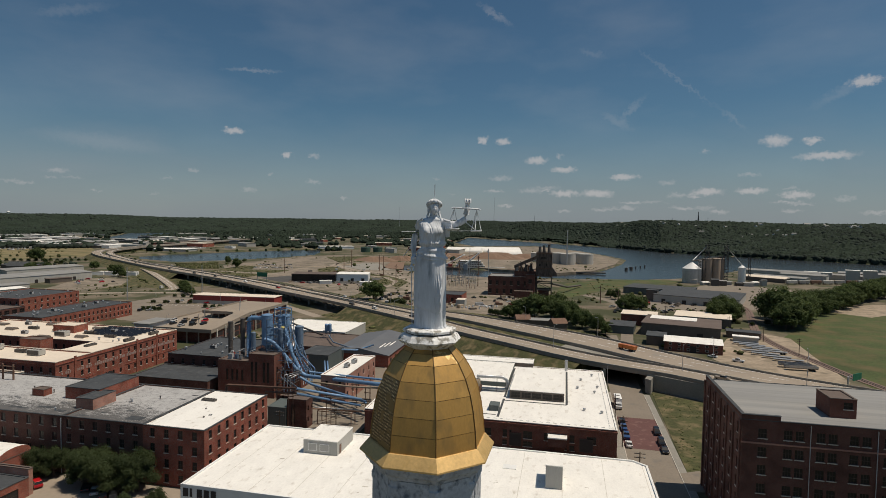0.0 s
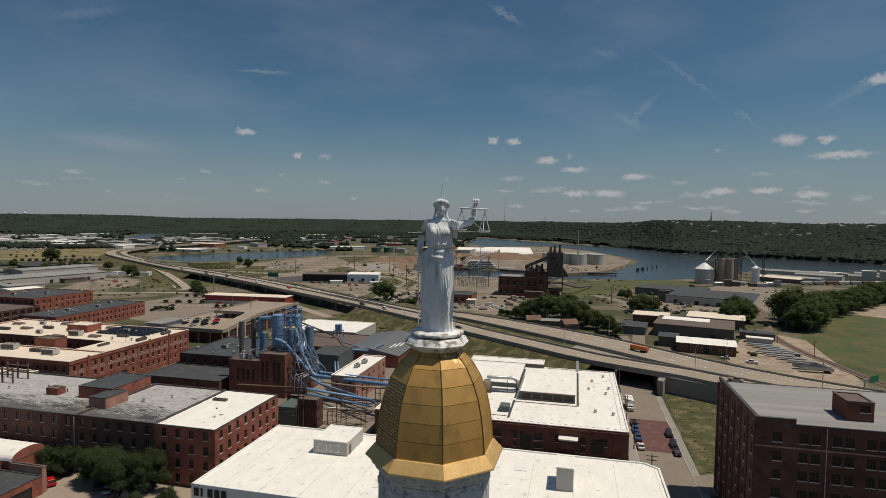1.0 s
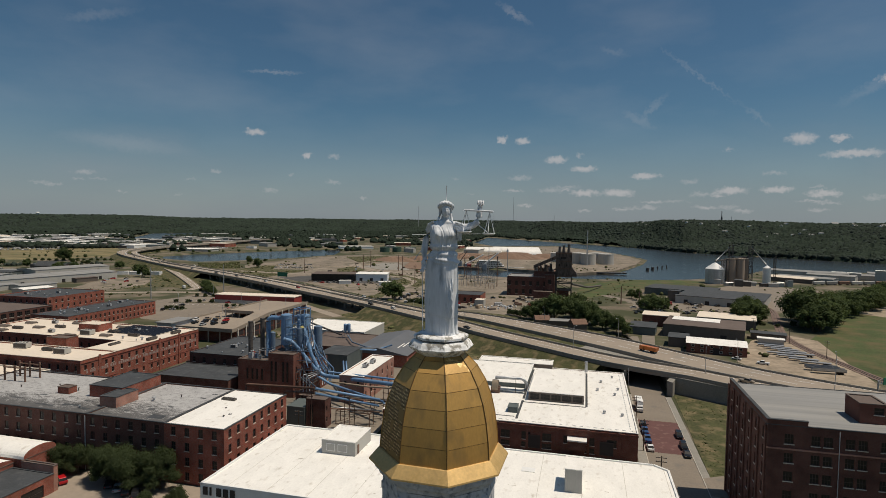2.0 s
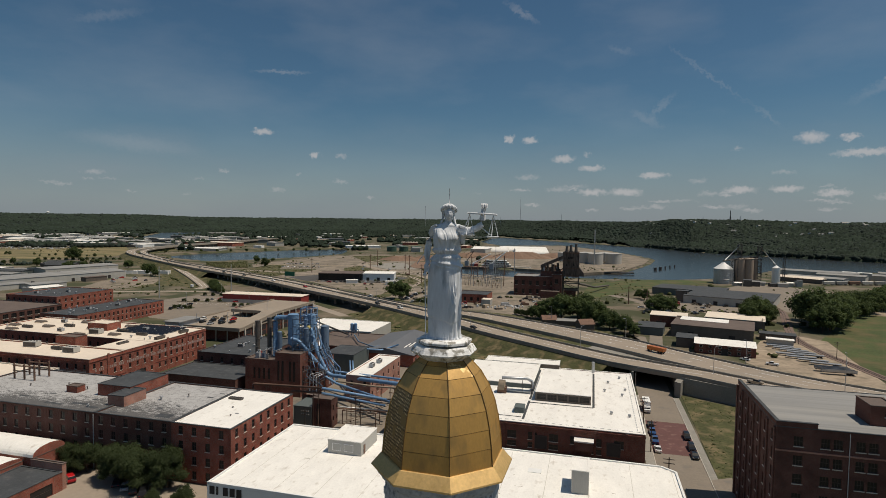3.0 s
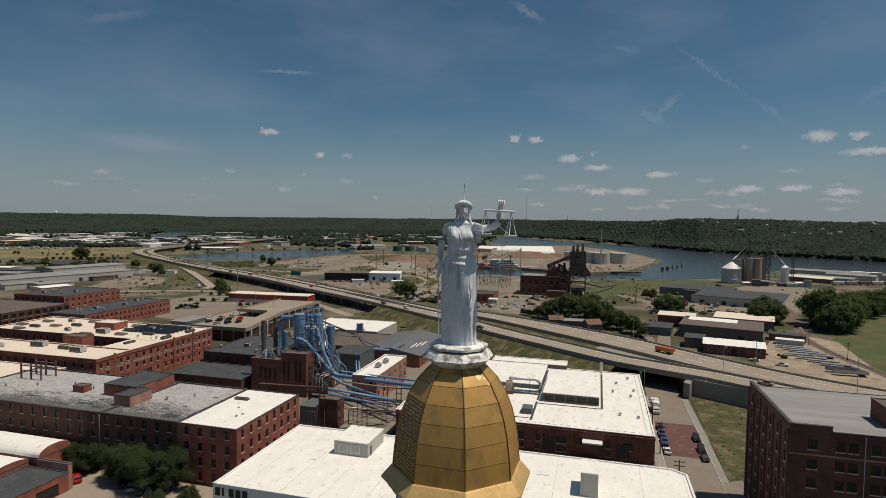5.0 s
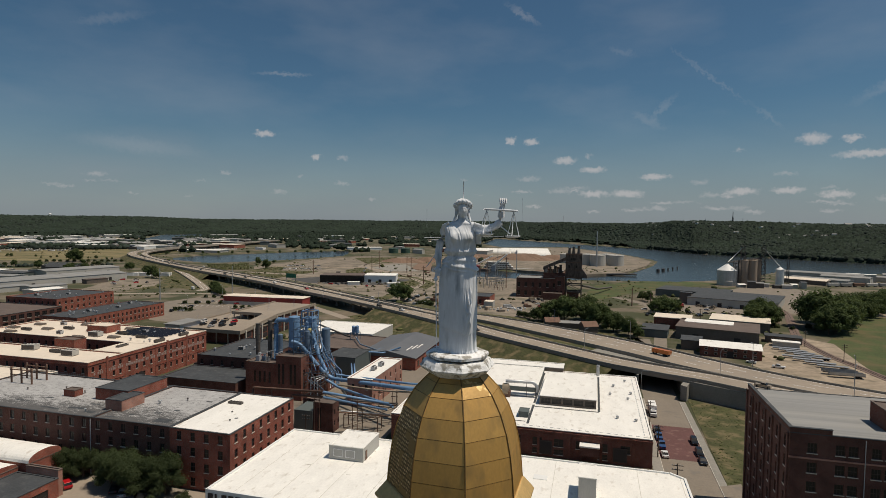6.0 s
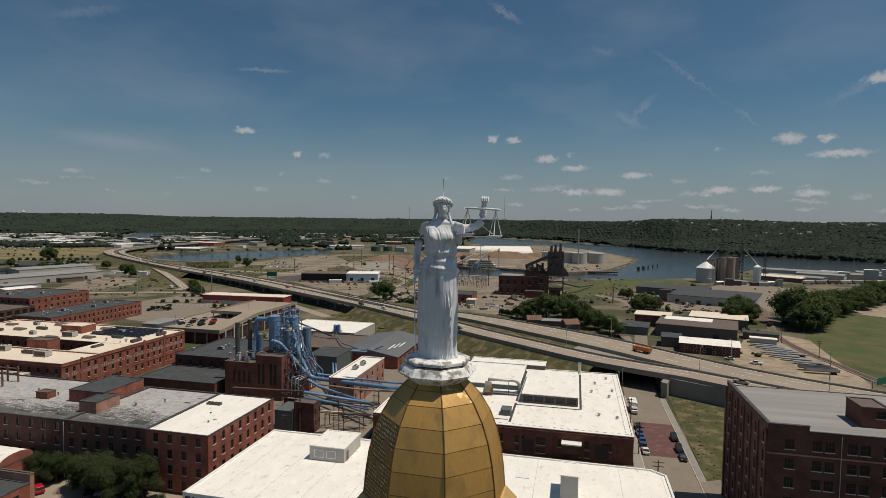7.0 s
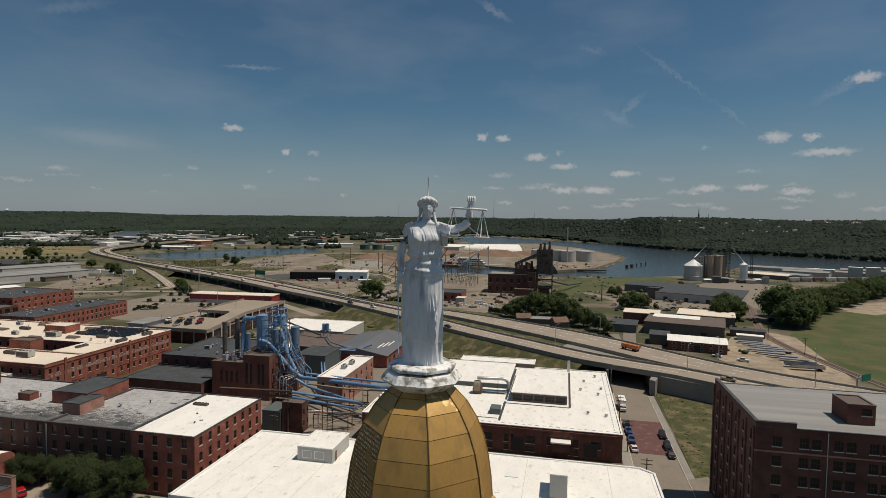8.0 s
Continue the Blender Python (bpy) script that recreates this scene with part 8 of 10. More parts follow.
def car_kind(style, colour, label, near=True):
    c = thing("car", label, "car", "cars")
    mat = CAR_PAINTS[colour]
    if style == "saloon":
        body = [(-2.25, 0.35), (2.2, 0.35), (2.28, 0.62), (2.15, 0.8), (1.0, 0.93), (-1.5, 0.98), (-2.2, 0.92), (-2.3, 0.65)]
        cabin = [(1.05, 0.92), (0.35, 1.38), (-0.9, 1.42), (-1.75, 0.97)]
        roof = [(0.38, 1.37), (0.3, 1.44), (-0.85, 1.47), (-0.98, 1.41)]
    elif style == "suv":
        body = [(-2.3, 0.4), (2.25, 0.4), (2.35, 0.75), (2.2, 1.0), (1.1, 1.1), (-2.25, 1.12), (-2.35, 0.8)]
        cabin = [(1.15, 1.09), (0.5, 1.68), (-1.9, 1.7), (-2.25, 1.11)]
        roof = [(0.55, 1.66), (0.45, 1.76), (-1.85, 1.78), (-1.98, 1.69)]
    else:
        body = [(-2.7, 0.45), (2.6, 0.45), (2.7, 0.85), (2.55, 1.1), (1.5, 1.18), (-0.75, 1.18), (-0.78, 1.12), (-2.7, 1.12)]
        cabin = [(1.5, 1.17), (0.9, 1.78), (-0.5, 1.8), (-0.75, 1.17)]
        roof = [(0.95, 1.76), (0.85, 1.86), (-0.48, 1.88), (-0.58, 1.79)]
    part("body", profile_solid(body, 0.92, 0.04, 0.9), mat, c)
    part("glass_house", profile_solid(cabin, 0.85, 0.14, 1.2), GLASS, c)
    part("roof", profile_solid(roof, 0.73), mat, c)
    rear, fore = body[0][0], body[1][0]
    for y in (rear + 0.85, fore - 0.85):
        for s in (-1, 1):
            w = part("wheel", Geo().tube([(s * 0.72, y, 0.34), (s * 0.95, y, 0.34)], 0.34, 14), TYRE, c)
            if near:
                part("rim", Geo().tube([(s * 0.951, y, 0.34), (s * 0.965, y, 0.34)], 0.2, 10), CHROME, w)
    for s in (-0.62, 0.62) if near else ():
        part("tail_lamp", Geo().box(s - 0.16, s + 0.16, rear - 0.06, rear + 0.04, 0.68, 0.84), LAMP_RED, c)
        part("head_lamp", Geo().box(s - 0.18, s + 0.18, fore - 0.0, fore + 0.09, 0.62, 0.76), LAMP_CLEAR, c)
    return c


car_first = {}


def park(style, colour, label, x, y, turn, z=0.06):
    near = y < 210
    key = (style, colour, label, near)
    m = pose(x, y, z, 0, 0, turn)
    if key not in car_first:
        car_first[key] = car_kind(style, colour, label, near)
        car_first[key].matrix_basis = m
        return car_first[key]
    return copy_thing(car_first[key], m)


park("suv", "red", "bright red estate car parked in the court", -119.2, 89.8, 60, 0.1)
park("saloon", "black", "black car parked under the trees", -106.3, 91.3, 35, 0.1)
park("saloon", "silver", "silver car parked in the court", -102.8, 90.3, 35, 0.1)
park("suv", "black", "dark car parked beside the trees", -99.6, 89.5, 35, 0.1)
park("suv", "black", "dark car parked beside the trees", -96.3, 88.9, 35, 0.1)
for y, st, col, lb in ((165.5, "suv", "black", "black car parked at the kerb"), (156.5, "suv", "black", "black car parked at the kerb"), (150.6, "saloon", "black", "black car parked at the kerb")):
    park(st, col, lb, 35.1, y, 180)
park("saloon", "white", "white car parked at the kerb", 25.4, 152.8, 0)
park("pickup", "blue", "blue pickup parked at the kerb", 25.3, 159.5, 0)
park("pickup", "blue", "blue pickup parked at the kerb", 25.2, 166.5, 0)
park("suv", "black", "black car parked at the kerb", 25.2, 172.8, 0)
# a box lorry at the kerb
bl = thing("box_lorry", "white box lorry parked at the kerb", "lorry", at=(25.4, 190.4, 0.06))
part("box", Geo().box(-1.2, 1.2, -2.2, 4.6, 0.9, 3.5), WHITE_PAINT, bl)
part("cab", profile_solid([(-4.2, 0.5), (-2.3, 0.5), (-2.3, 2.3), (-3.2, 2.3), (-3.7, 1.5), (-4.2, 1.35)], 1.05), CAR_PAINTS["white"], bl)
part("windscreen", profile_solid([(-3.72, 1.52), (-3.66, 1.5), (-3.18, 2.2), (-3.24, 2.2)], 0.95), GLASS, bl)
for y in (-3.2, 2.6):
    for s in (-1, 1):
        part("wheel", Geo().tube([(s * 0.8, y, 0.48), (s * 1.12, y, 0.48)], 0.48, 14), TYRE, bl)
# orange tipper lorry on the highway
tl = thing("tipper_lorry", "orange tipper lorry on the highway", "lorry", at=(35.0, 256.0, 6.98))
tl.rotation_euler = (0, 0, radians(-42))
part("chassis", Geo().box(-4.4, 4.2, -0.5, 0.5, 0.6, 0.95), DARK_METAL, tl)
part("tub", Geo().add([(-1.6, -1.15, 1.0), (4.4, -1.15, 1.0), (4.4, 1.15, 1.0), (-1.6, 1.15, 1.0), (-2.0, -1.25, 2.7), (4.8, -1.25, 2.7), (4.8, 1.25, 2.7), (-2.0, 1.25, 2.7)], [(0, 1, 5, 4), (1, 2, 6, 5), (2, 3, 7, 6), (3, 0, 4, 7), (0, 3, 2, 1), (4, 5, 6, 7)]), CAR_PAINTS["orange"], tl)
part("cab", Geo().box(-4.3, -2.1, -1.1, 1.1, 0.7, 2.6), CAR_PAINTS["orange"], tl)
part("windscreen", Geo().box(-4.34, -4.28, -0.95, 0.95, 1.6, 2.4), GLASS, tl)
for x in (-3.4, 2.0, 3.3):
    for s in (-1, 1):
        part("wheel", Geo().tube([(x, s * 0.75, 0.52), (x, s * 1.15, 0.52)], 0.52, 14), TYRE, tl)
# traffic standing along the carriageways
cr = random.Random(31)
KINDS = [("suv", "white", "white car on the roadway"), ("saloon", "black", "dark car on the roadway"), ("saloon", "silver", "silver car on the roadway"), ("suv", "black", "dark car on the roadway"), ("suv", "red", "red car on the roadway"), ("pickup", "tan", "tan pickup on the roadway")]


def on_road(x, offset, z=7.03, flip=0):
    best = min(range(1, len(near_line) - 1), key=lambda i: abs(near_line[i].x - x))
    p, q = near_line[best], near_line[best + 1]
    t = (q - p).normalized()
    k = KINDS[cr.randrange(len(KINDS))]
    park(*k, p.x - t.y * offset + t.x * (x - p.x), p.y + t.x * offset, math.degrees(math.atan2(t.y, t.x)) - 90 + flip, z)


for x, o in ((-286, 4.5), (-142, 4), (-124, 8), (-380, 4.5), (-440, 8), (-532, 4), (-573, 8.5), (-640, 5), (-700, 8), (-238, 8), (-60, 4), (62, 8), (-345, 9), (-92, 9)):
    on_road(x, o)
for x, o in ((-353, 20), (-470, 21), (-250, 22), (-170, 20), (-600, 22)):
    on_road(x, o, flip=180)
# parked cars: deck, lots and yards
for i in range(11):
    k = KINDS[cr.randrange(len(KINDS))]
    park(*k, -211 + 4.2 * (i % 6) + cr.uniform(-0.6, 0.6), 250 + 11 * (i // 6) + cr.uniform(-0.3, 0.3) + (i % 3) * 4, cr.choice([0, 180]), 7.03)
for x, y in ((-526, 432), (-492, 446), (-478, 470), (-481, 481), (-448, 464), (-456, 445), (-486, 458), (-470, 458), (-462, 478), (-465, 452), (-472, 490), (-440, 470)):
    park(*KINDS[cr.randrange(len(KINDS))], x, y, cr.uniform(0, 180))
for i in range(26):
    park(*KINDS[cr.randrange(len(KINDS))], -260 + cr.uniform(-40, 40), 330 + cr.uniform(-10, 60), cr.choice([20, 110]))
for i in range(40):
    park(*KINDS[cr.randrange(len(KINDS))], cr.uniform(-150, -20), cr.uniform(395, 480), cr.uniform(0, 180))
for i in range(24):
    park(*KINDS[cr.randrange(len(KINDS))], 52 + cr.uniform(-14, 60), 470 + cr.uniform(-50, 20) , cr.uniform(0, 180))
for i in range(14):
    park(*KINDS[cr.randrange(len(KINDS))], cr.uniform(-280, -200), cr.uniform(520, 545), cr.uniform(0, 180))
park("saloon", "white", "white car parked in the alley", -164, 203, 10)
park("suv", "black", "dark car parked in the alley", -167, 199, 10)
park("pickup", "white", "white pickup in the gravel yard", 89, 277, 70)
park("saloon", "white", "white car beside the workshop", 79, 284, 60)
# white van on the slip road
vn = thing("van", "white van on the slip road", "van", at=(-357.7, 436, 0.7))
vn.rotation_euler = (0, 0, radians(55))
part("body", profile_solid([(-2.9, 0.4), (2.9, 0.4), (3.0, 1.0), (2.3, 1.25), (1.7, 2.3), (-2.9, 2.35)], 1.0), CAR_PAINTS["white"], vn)
part("windscreen", profile_solid([(2.36, 1.3), (1.75, 2.2), (1.8, 2.22), (2.42, 1.32)], 0.92), GLASS, vn)
for y in (-1.9, 1.9):
    for s in (-1, 1):
        part("wheel", Geo().tube([(s * 0.78, y, 0.36), (s * 1.02, y, 0.36)], 0.36, 12), TYRE, vn)
# flat trailers and stacked pipes in the gravel yard
for i in range(9):
    x, y = (105 + 1.9 * i, 322 - 5.0 * i) if i < 5 else (104 + 3.2 * (i - 5), 302 - 6 * (i - 5))
    f = thing("flat_trailer", "grey flatbed trailer in the gravel yard", "trailer", "flat trailers", at=(x, y, 0))
    f.rotation_euler = (0, 0, radians(-10))
    part("bed", Geo().box(-6.4, 6.4, -1.2, 1.2, 1.1, 1.4), STEEL, f)
    part("frame", Geo().box(-6.0, 6.0, -0.5, 0.5, 0.7, 1.1), DARK_METAL, f)
    for px in (3.6, 4.9):
        for s in (-1, 1):
            part("wheel", Geo().tube([(px, s * 0.7, 0.48), (px, s * 1.1, 0.48)], 0.48, 12), TYRE, f)
for x, y in ((112, 272), (113, 267)):
    f = thing("flat_trailer", "long open trailer with side frames", "trailer", "flat trailers", at=(x, y, 0))
    part("bed", Geo().box(-6.8, 6.8, -1.2, 1.2, 1.1, 1.4), DARK_METAL, f)
    for s in (-1.2, 1.2):
        part("side", Geo().box(-6.8, 6.8, s - 0.05, s + 0.05, 1.4, 2.6), STEEL, f)
    for px in (3.8, 5.2):
        for s in (-1, 1):
            part("wheel", Geo().tube([(px, s * 0.7, 0.48), (px, s * 1.1, 0.48)], 0.48, 12), TYRE, f)

# ---------------- railway ----------------
rail_line = smooth_line([(148.4, 520), (147, 468), (134, 411), (122.3, 357), (122.6, 314), (126.7, 290), (131, 262), (140, 225)], 6)
solo("rail_bed", ribbon(offset_line(rail_line, -2.6), offset_line(rail_line, 2.6), 0.22, 0.6), material("rail_ballast", (0.17, 0.12, 0.10), 0.95, var=0.3, scale=0.5), "rusty brown railway ballast", "railway", "structure")
for d in (-0.75, 0.75):
    solo("rail", ribbon(offset_line(rail_line, d - 0.06), offset_line(rail_line, d + 0.06), 0.42, 0.25), DARK_METAL, "worn steel rail on the ballast", "railway", "structure")

# ---------------- lamps, poles and masts ----------------
def lamp(x, y, z, h, turn, label="grey steel street lamp with a curved arm"):
    s = thing("street_lamp", label, "street lamp", "street lamps", at=(x, y, z))
    s.rotation_euler = (0, 0, radians(turn))
    part("pole", Geo().tube([(0, 0, -0.2), (0, 0, h)], [0.13, 0.08], 8), STEEL, s)
    part("arm", Geo().tube([(0, 0, h), (0.6, 0, h + 0.5), (2.4, 0, h + 0.7)], 0.05, 6), STEEL, s)
    part("head", Geo().box(2.1, 2.9, -0.15, 0.15, h + 0.6, h + 0.75), GREY_PAINT, s)
    return s


first_lamp = lamp(1, 252, 6, 11, 60)
for x, y, z, a in ((53, 222, 6.2, 60), (94, 210, 6.2, 60), (-19, 349, 0.5, -120), (-98, 318, 5, 60), (23, 284, 6, -120), (-60, 292, 6, 60), (-200, 388, 6, 60), (70, 245, 6, -120), (104, 236, 5, -120), (-140, 352, 6, 60), (22.6, 205, 0.1, 0), (-120, 380, 1, 200)):
    c = copy_thing(first_lamp, pose(x, y, z, 0, 0, a))
for x, y, h in ((-334, 367, 26), (-306.3, 423, 25)):
    p = thing("tall_pole", "tall bare grey steel pole", "pole", "tall poles", at=(x, y, 0))
    part("shaft", Geo().tube([(0, 0, -0.3), (0, 0, h)], [0.45, 0.28], 10), STEEL, p)
for x, y, h in ((-114, 700, 34), (-90, 700, 33), (-101, 690, 24), (-128, 655, 22), (-135, 650, 24), (-120, 660, 20), (-150, 640, 26), (-158, 645, 22), (-82, 560, 14), (-210, 640, 24), (-232, 690, 22), (-170, 560, 20), (8, 905, 55.6), (-118, 640, 16), (-140, 620, 16), (-125, 615, 14), (-290, 740, 24), (-285, 700, 20), (-330, 620, 18), (35, 470, 15), (48, 455, 13)):
    p = thing("utility_mast", "slim dark steel utility mast", "mast", "masts", at=(x, y, 0))
    part("shaft", Geo().tube([(0, 0, -0.3), (0, 0, h)], [0.5 if h < 50 else 1.1, 0.3 if h < 50 else 0.8], 8), STEEL if h > 30 else RUST, p)
    if h < 30:
        part("cross_arm", Geo().box(-2.2, 2.2, -0.15, 0.15, h - 2.0, h - 1.7), RUST, p)
for x, y, h in ((24.6, 122.5, 10.2), (23.3, 151, 9.5), (22.9, 172, 10), (118, 335, 9), (124, 300, 9), (106, 360, 10), (60, 400, 10), (47, 405, 10), (76, 405, 9), (-76, 130, 9.5), (-62, 139, 9.5), (-64, 176, 8)):
    p = thing("utility_pole", "brown wooden utility pole with cross arms", "utility pole", "utility poles", at=(x, y, 0))
    part("post", Geo().tube([(0, 0, -0.2), (0, 0, h)], [0.17, 0.12], 8), BARK, p)
    for z in (h - 0.6, h - 1.6):
        part("cross_arm", Geo().box(-1.3, 1.3, -0.07, 0.07, z, z + 0.14), BARK, p)
        for k in (-1.1, -0.5, 0.5, 1.1):
            part("insulator", Geo().tube([(k, 0, z + 0.14), (k, 0, z + 0.32)], 0.06, 6), GREY_PAINT, p)
for x, y, h, w in ((410, 1900, 40, 2.6), (438, 1900, 24, 1.4), (-978, 3300, 130, 1.6), (-405, 3300, 155, 1.6), (-172, 3300, 50, 2.0), (-520, 3300, 60, 1.4), (330, 1880, 20, 1.2)):
    zb = bluff_z(x, y)
    p = thing("radio_mast", "thin distant radio mast above the woods", "mast", "radio masts", at=(x, y, zb))
    part("shaft", Geo().tube([(0, 0, -1), (0, 0, h)], [w * 0.6, w * 0.35], 5), DARK_METAL if w > 2.5 else GREY_PAINT, p)
    if w > 2.5:
        for s in (-1, 1):
            part("leg", Geo().tube([(s * 4, 0, -1), (0, 0, h * 0.8)], 0.5, 5), DARK_METAL, p)
# sign gantry beside the highway
sg = thing("sign_gantry", "green road sign on a steel truss", "road sign", at=(116, 223, 0))
sg.rotation_euler = (0, 0, radians(40))
part("panel", Geo().box(-2.5, 3.5, -0.08, 0.08, 7.6, 10.2), material("road_sign_green", (0.02, 0.16, 0.09), 0.5, var=0.1), sg)
part("post", Geo().box(-6, -5.6, -0.2, 0.2, 0, 9.5), STEEL, sg)
for z in (8.0, 9.4):
    part("chord", Geo().box(-6, 4, 0.2, 0.36, z, z + 0.16), STEEL, sg)
for k in range(8):
    part("lattice", Geo().tube([(-6 + 1.25 * k, 0.28, 8.05), (-5.4 + 1.25 * k, 0.28, 9.45)], 0.06, 5), STEEL, sg)
gs = thing("road_sign", "distant green road sign panel", "road sign", at=(-291, 498, 0))
part("panel", Geo().box(-5.5, 5.5, -0.1, 0.1, 8.2, 12.6), bpy.data.materials["road_sign_green"], gs)
for k in (-5, 5):
    part("post", Geo().box(k - 0.2, k + 0.2, -0.1, 0.3, 0, 8.2), STEEL, gs)
# ---------------- things on the roofs and walls ----------------
def hvac_kind(label, size, mat):
    u = thing("roof_unit", label, "air conditioner", "roof units")
    a, b, c = size
    part("casing", Geo().box(-a / 2, a / 2, -b / 2, b / 2, 0.25, c), mat, u)
    part("base", Geo().box(-a / 2 + 0.15, a / 2 - 0.15, -b / 2 + 0.15, b / 2 - 0.15, 0, 0.25), DARK_METAL, u)
    n = max(1, int(a / 1.3))
    for k in range(n):
        x = -a / 2 + (k + 0.5) * a / n
        part("fan", Geo().lathe([(0.42, c), (0.45, c + 0.18), (0.36, c + 0.18), (0.34, c + 0.05)], 14, c=(x, 0)), DARK_METAL, u)
    part("grille", Geo().box(-a / 2 + 0.2, a / 2 - 0.2, -b / 2 - 0.03, -b / 2 + 0.02, 0.4, c - 0.2), DARK_METAL, u)
    return u


hv_a = hvac_kind("pale grey air conditioner on a flat roof", (2.6, 1.6, 1.5), GREY_PAINT)
hv_b = hvac_kind("dark row of condenser fans on a flat roof", (5.2, 1.5, 1.2), DARK_METAL)
hv_c = hvac_kind("large cream air handling unit on a flat roof", (5.5, 3.0, 2.2), SIDING_PALE)
placed = set()


def put(unit, x, y, z, turn=0.0, s=1.0):
    m = pose(x, y, z, 0, 0, turn)
    if unit not in placed:
        placed.add(unit)
        unit.matrix_basis = m
        c = unit
    else:
        c = copy_thing(unit, m)
    c.scale = (s, s, s)
    return c


OMZ = 13.0
for u, x, y, a in ((hv_b, -199, 157, 0), (hv_c, -213, 158, 10), (hv_b, -182, 172, 90), (hv_c, -190, 155, 0), (hv_b, -203, 194, 0), (hv_b, -189, 190, 0), (hv_c, -211, 187, 0), (hv_a, -230, 186, 0), (hv_b, -236, 196, 0), (hv_a, -248, 204, 0),
                   (hv_a, -226, 152, 0), (hv_b, -176, 201, 90), (hv_c, -240, 154, 0), (hv_b, -252, 188, 0), (hv_a, -219, 205, 0), (hv_b, -176, 186, 90), (hv_a, -196, 200, 0), (hv_b, -250, 152, 0)):
    put(u, x, y, OMZ, a)
for x, y in ((-228, 204), (-236, 206), (-222, 196), (-208, 204), (-244, 192), (-200, 186), (-215, 181.5), (-258, 200), (-254, 182), (-262, 190)):
    d = thing("roof_light", "arched dark roof light", "skylight", "roof lights", at=(x, y, OMZ))
    v = [(sx * 2.4, math.cos(math.pi * k / 8) * 1.5, 0.25 + math.sin(math.pi * k / 8) * 0.95) for sx in (-1, 1) for k in range(9)]
    part("dome", Geo().add(v, [(k, k + 1, 10 + k, 9 + k) for k in range(8)] + [tuple(range(9)), tuple(reversed(range(9, 18)))]), SIDING_BROWN, d)
    part("kerb", Geo().box(-2.5, 2.5, -1.6, 1.6, -0.05, 0.26), CREAM_ROOF, d)
building("roof_house", "brick stair house on the mill roof", (-222, -211, 193, 201), 3.4, BRICK, CREAM_ROOF, z0=OMZ, parapet=0.2, category="roof structure")
sol = thing("solar_array", "array of dark blue solar panels", "solar panels", at=(-193.5, 201, OMZ))
SOLAR = material("solar_cell", (0.012, 0.014, 0.02), 0.45, var=0.2, bump=0, spec=0.2)
panel = Geo().add([(-1.35, -1.0, 0.3), (1.35, -1.0, 0.3), (1.35, 1.0, 0.75), (-1.35, 1.0, 0.75), (-1.35, -1.0, 0.24), (1.35, -1.0, 0.24), (1.35, 1.0, 0.69), (-1.35, 1.0, 0.69)],
                  [(0, 1, 2, 3), (7, 6, 5, 4), (0, 4, 5, 1), (1, 5, 6, 2), (2, 6, 7, 3), (3, 7, 4, 0)]).mesh("solar_panel", SOLAR)
for i in range(9):
    for j in range(6):
        part("solar_panel", panel, None, sol, m=pose(-11.6 + 2.9 * i, -7.0 + 2.75 * j, 0))
        if i % 3 == 0:
            part("rack", Geo().box(-11.6 + 2.9 * i - 0.05, -11.6 + 2.9 * i + 0.05, -7.0 + 2.75 * j - 0.9, -7.0 + 2.75 * j + 0.9, 0, 0.24), STEEL, sol)

# faded lettering bands, mouldings and pilasters on the mill
lr = random.Random(12)


def lettering(parent, along, start, end, z, h, fixed, mat, axis):
    g = Geo()
    u = start
    while u < end:
        w = lr.uniform(0.5, 0.85)
        if lr.random() > 0.12:
            if axis == "y":
                g.box(fixed, fixed + 0.03, u, u + w, z, z + h)
            else:
                g.box(u, u + w, fixed - 0.03, fixed, z, z + h)
        u += w + lr.uniform(0.18, 0.3)
    ob = part("faded_sign_band", g, mat, parent, "row of faded pale paint blocks")
    ob["kind"] = "stuff"
    ob.matrix_parent_inverse = Matrix.Translation(-parent.location)
    return ob


FADED = material("faded_white_paint", (0.34, 0.25, 0.22), 0.9, var=0.3)
for b in (om_s, om_n, om_e):
    y0, y1 = {om_s: (148.5, 162), om_n: (180, 209), om_e: (163.5, 178.5)}[b]
    lettering(b, None, y0, y1, 8.15, 1.0, -171.995, FADED, "y")
lettering(om_s, None, -240, -174, 8.15, 1.0, 145.995, FADED, "x")


def trim(parent, boxes, mat, name="moulding"):
    for a in boxes:
        ob = part(name, Geo().box(*a), mat, parent)
        ob.matrix_parent_inverse = Matrix.Translation(-parent.location)


trim(om_s, [(-268, -171.8, 145.8, 145.995, 12.2, 12.5), (-171.995, -171.8, 146.2, 162.9, 12.2, 12.5), (-268, -171.85, 145.85, 145.995, 4.6, 4.85), (-171.995, -171.85, 146.2, 162.9, 4.6, 4.85)], BRICK)
trim(om_e, [(-172.015, -171.8, 163.1, 178.9, 12.2, 12.5)], BRICK)
trim(om_n, [(-171.995, -171.8, 179.2, 211.4, 12.2, 12.5), (-171.995, -171.85, 179.2, 211.4, 4.6, 4.85)], BRICK)
for b, y in ((om_s, 154.5), (om_n, 186), (om_n, 198)):
    trim(b, [(-171.995, -171.75, y - 0.5, y + 0.5, 0, 14.0)], BRICK, "pilaster")
arch = Geo()
arch.add([(-171.95, 171 + 2.2 * math.cos(math.pi * k / 10), 2.0 + 2.2 * math.sin(math.pi * k / 10)) for k in range(11)] + [(-171.95, 168.8, 0.1), (-171.95, 173.2, 0.1)], [(12, 0, 1, 2, 3, 4, 5, 6, 7, 8, 9, 10, 11)])
ob = part("archway", arch, BOARD, om_e, "dark arched gateway")
ob.matrix_parent_inverse = Matrix.Translation(-om_e.location)

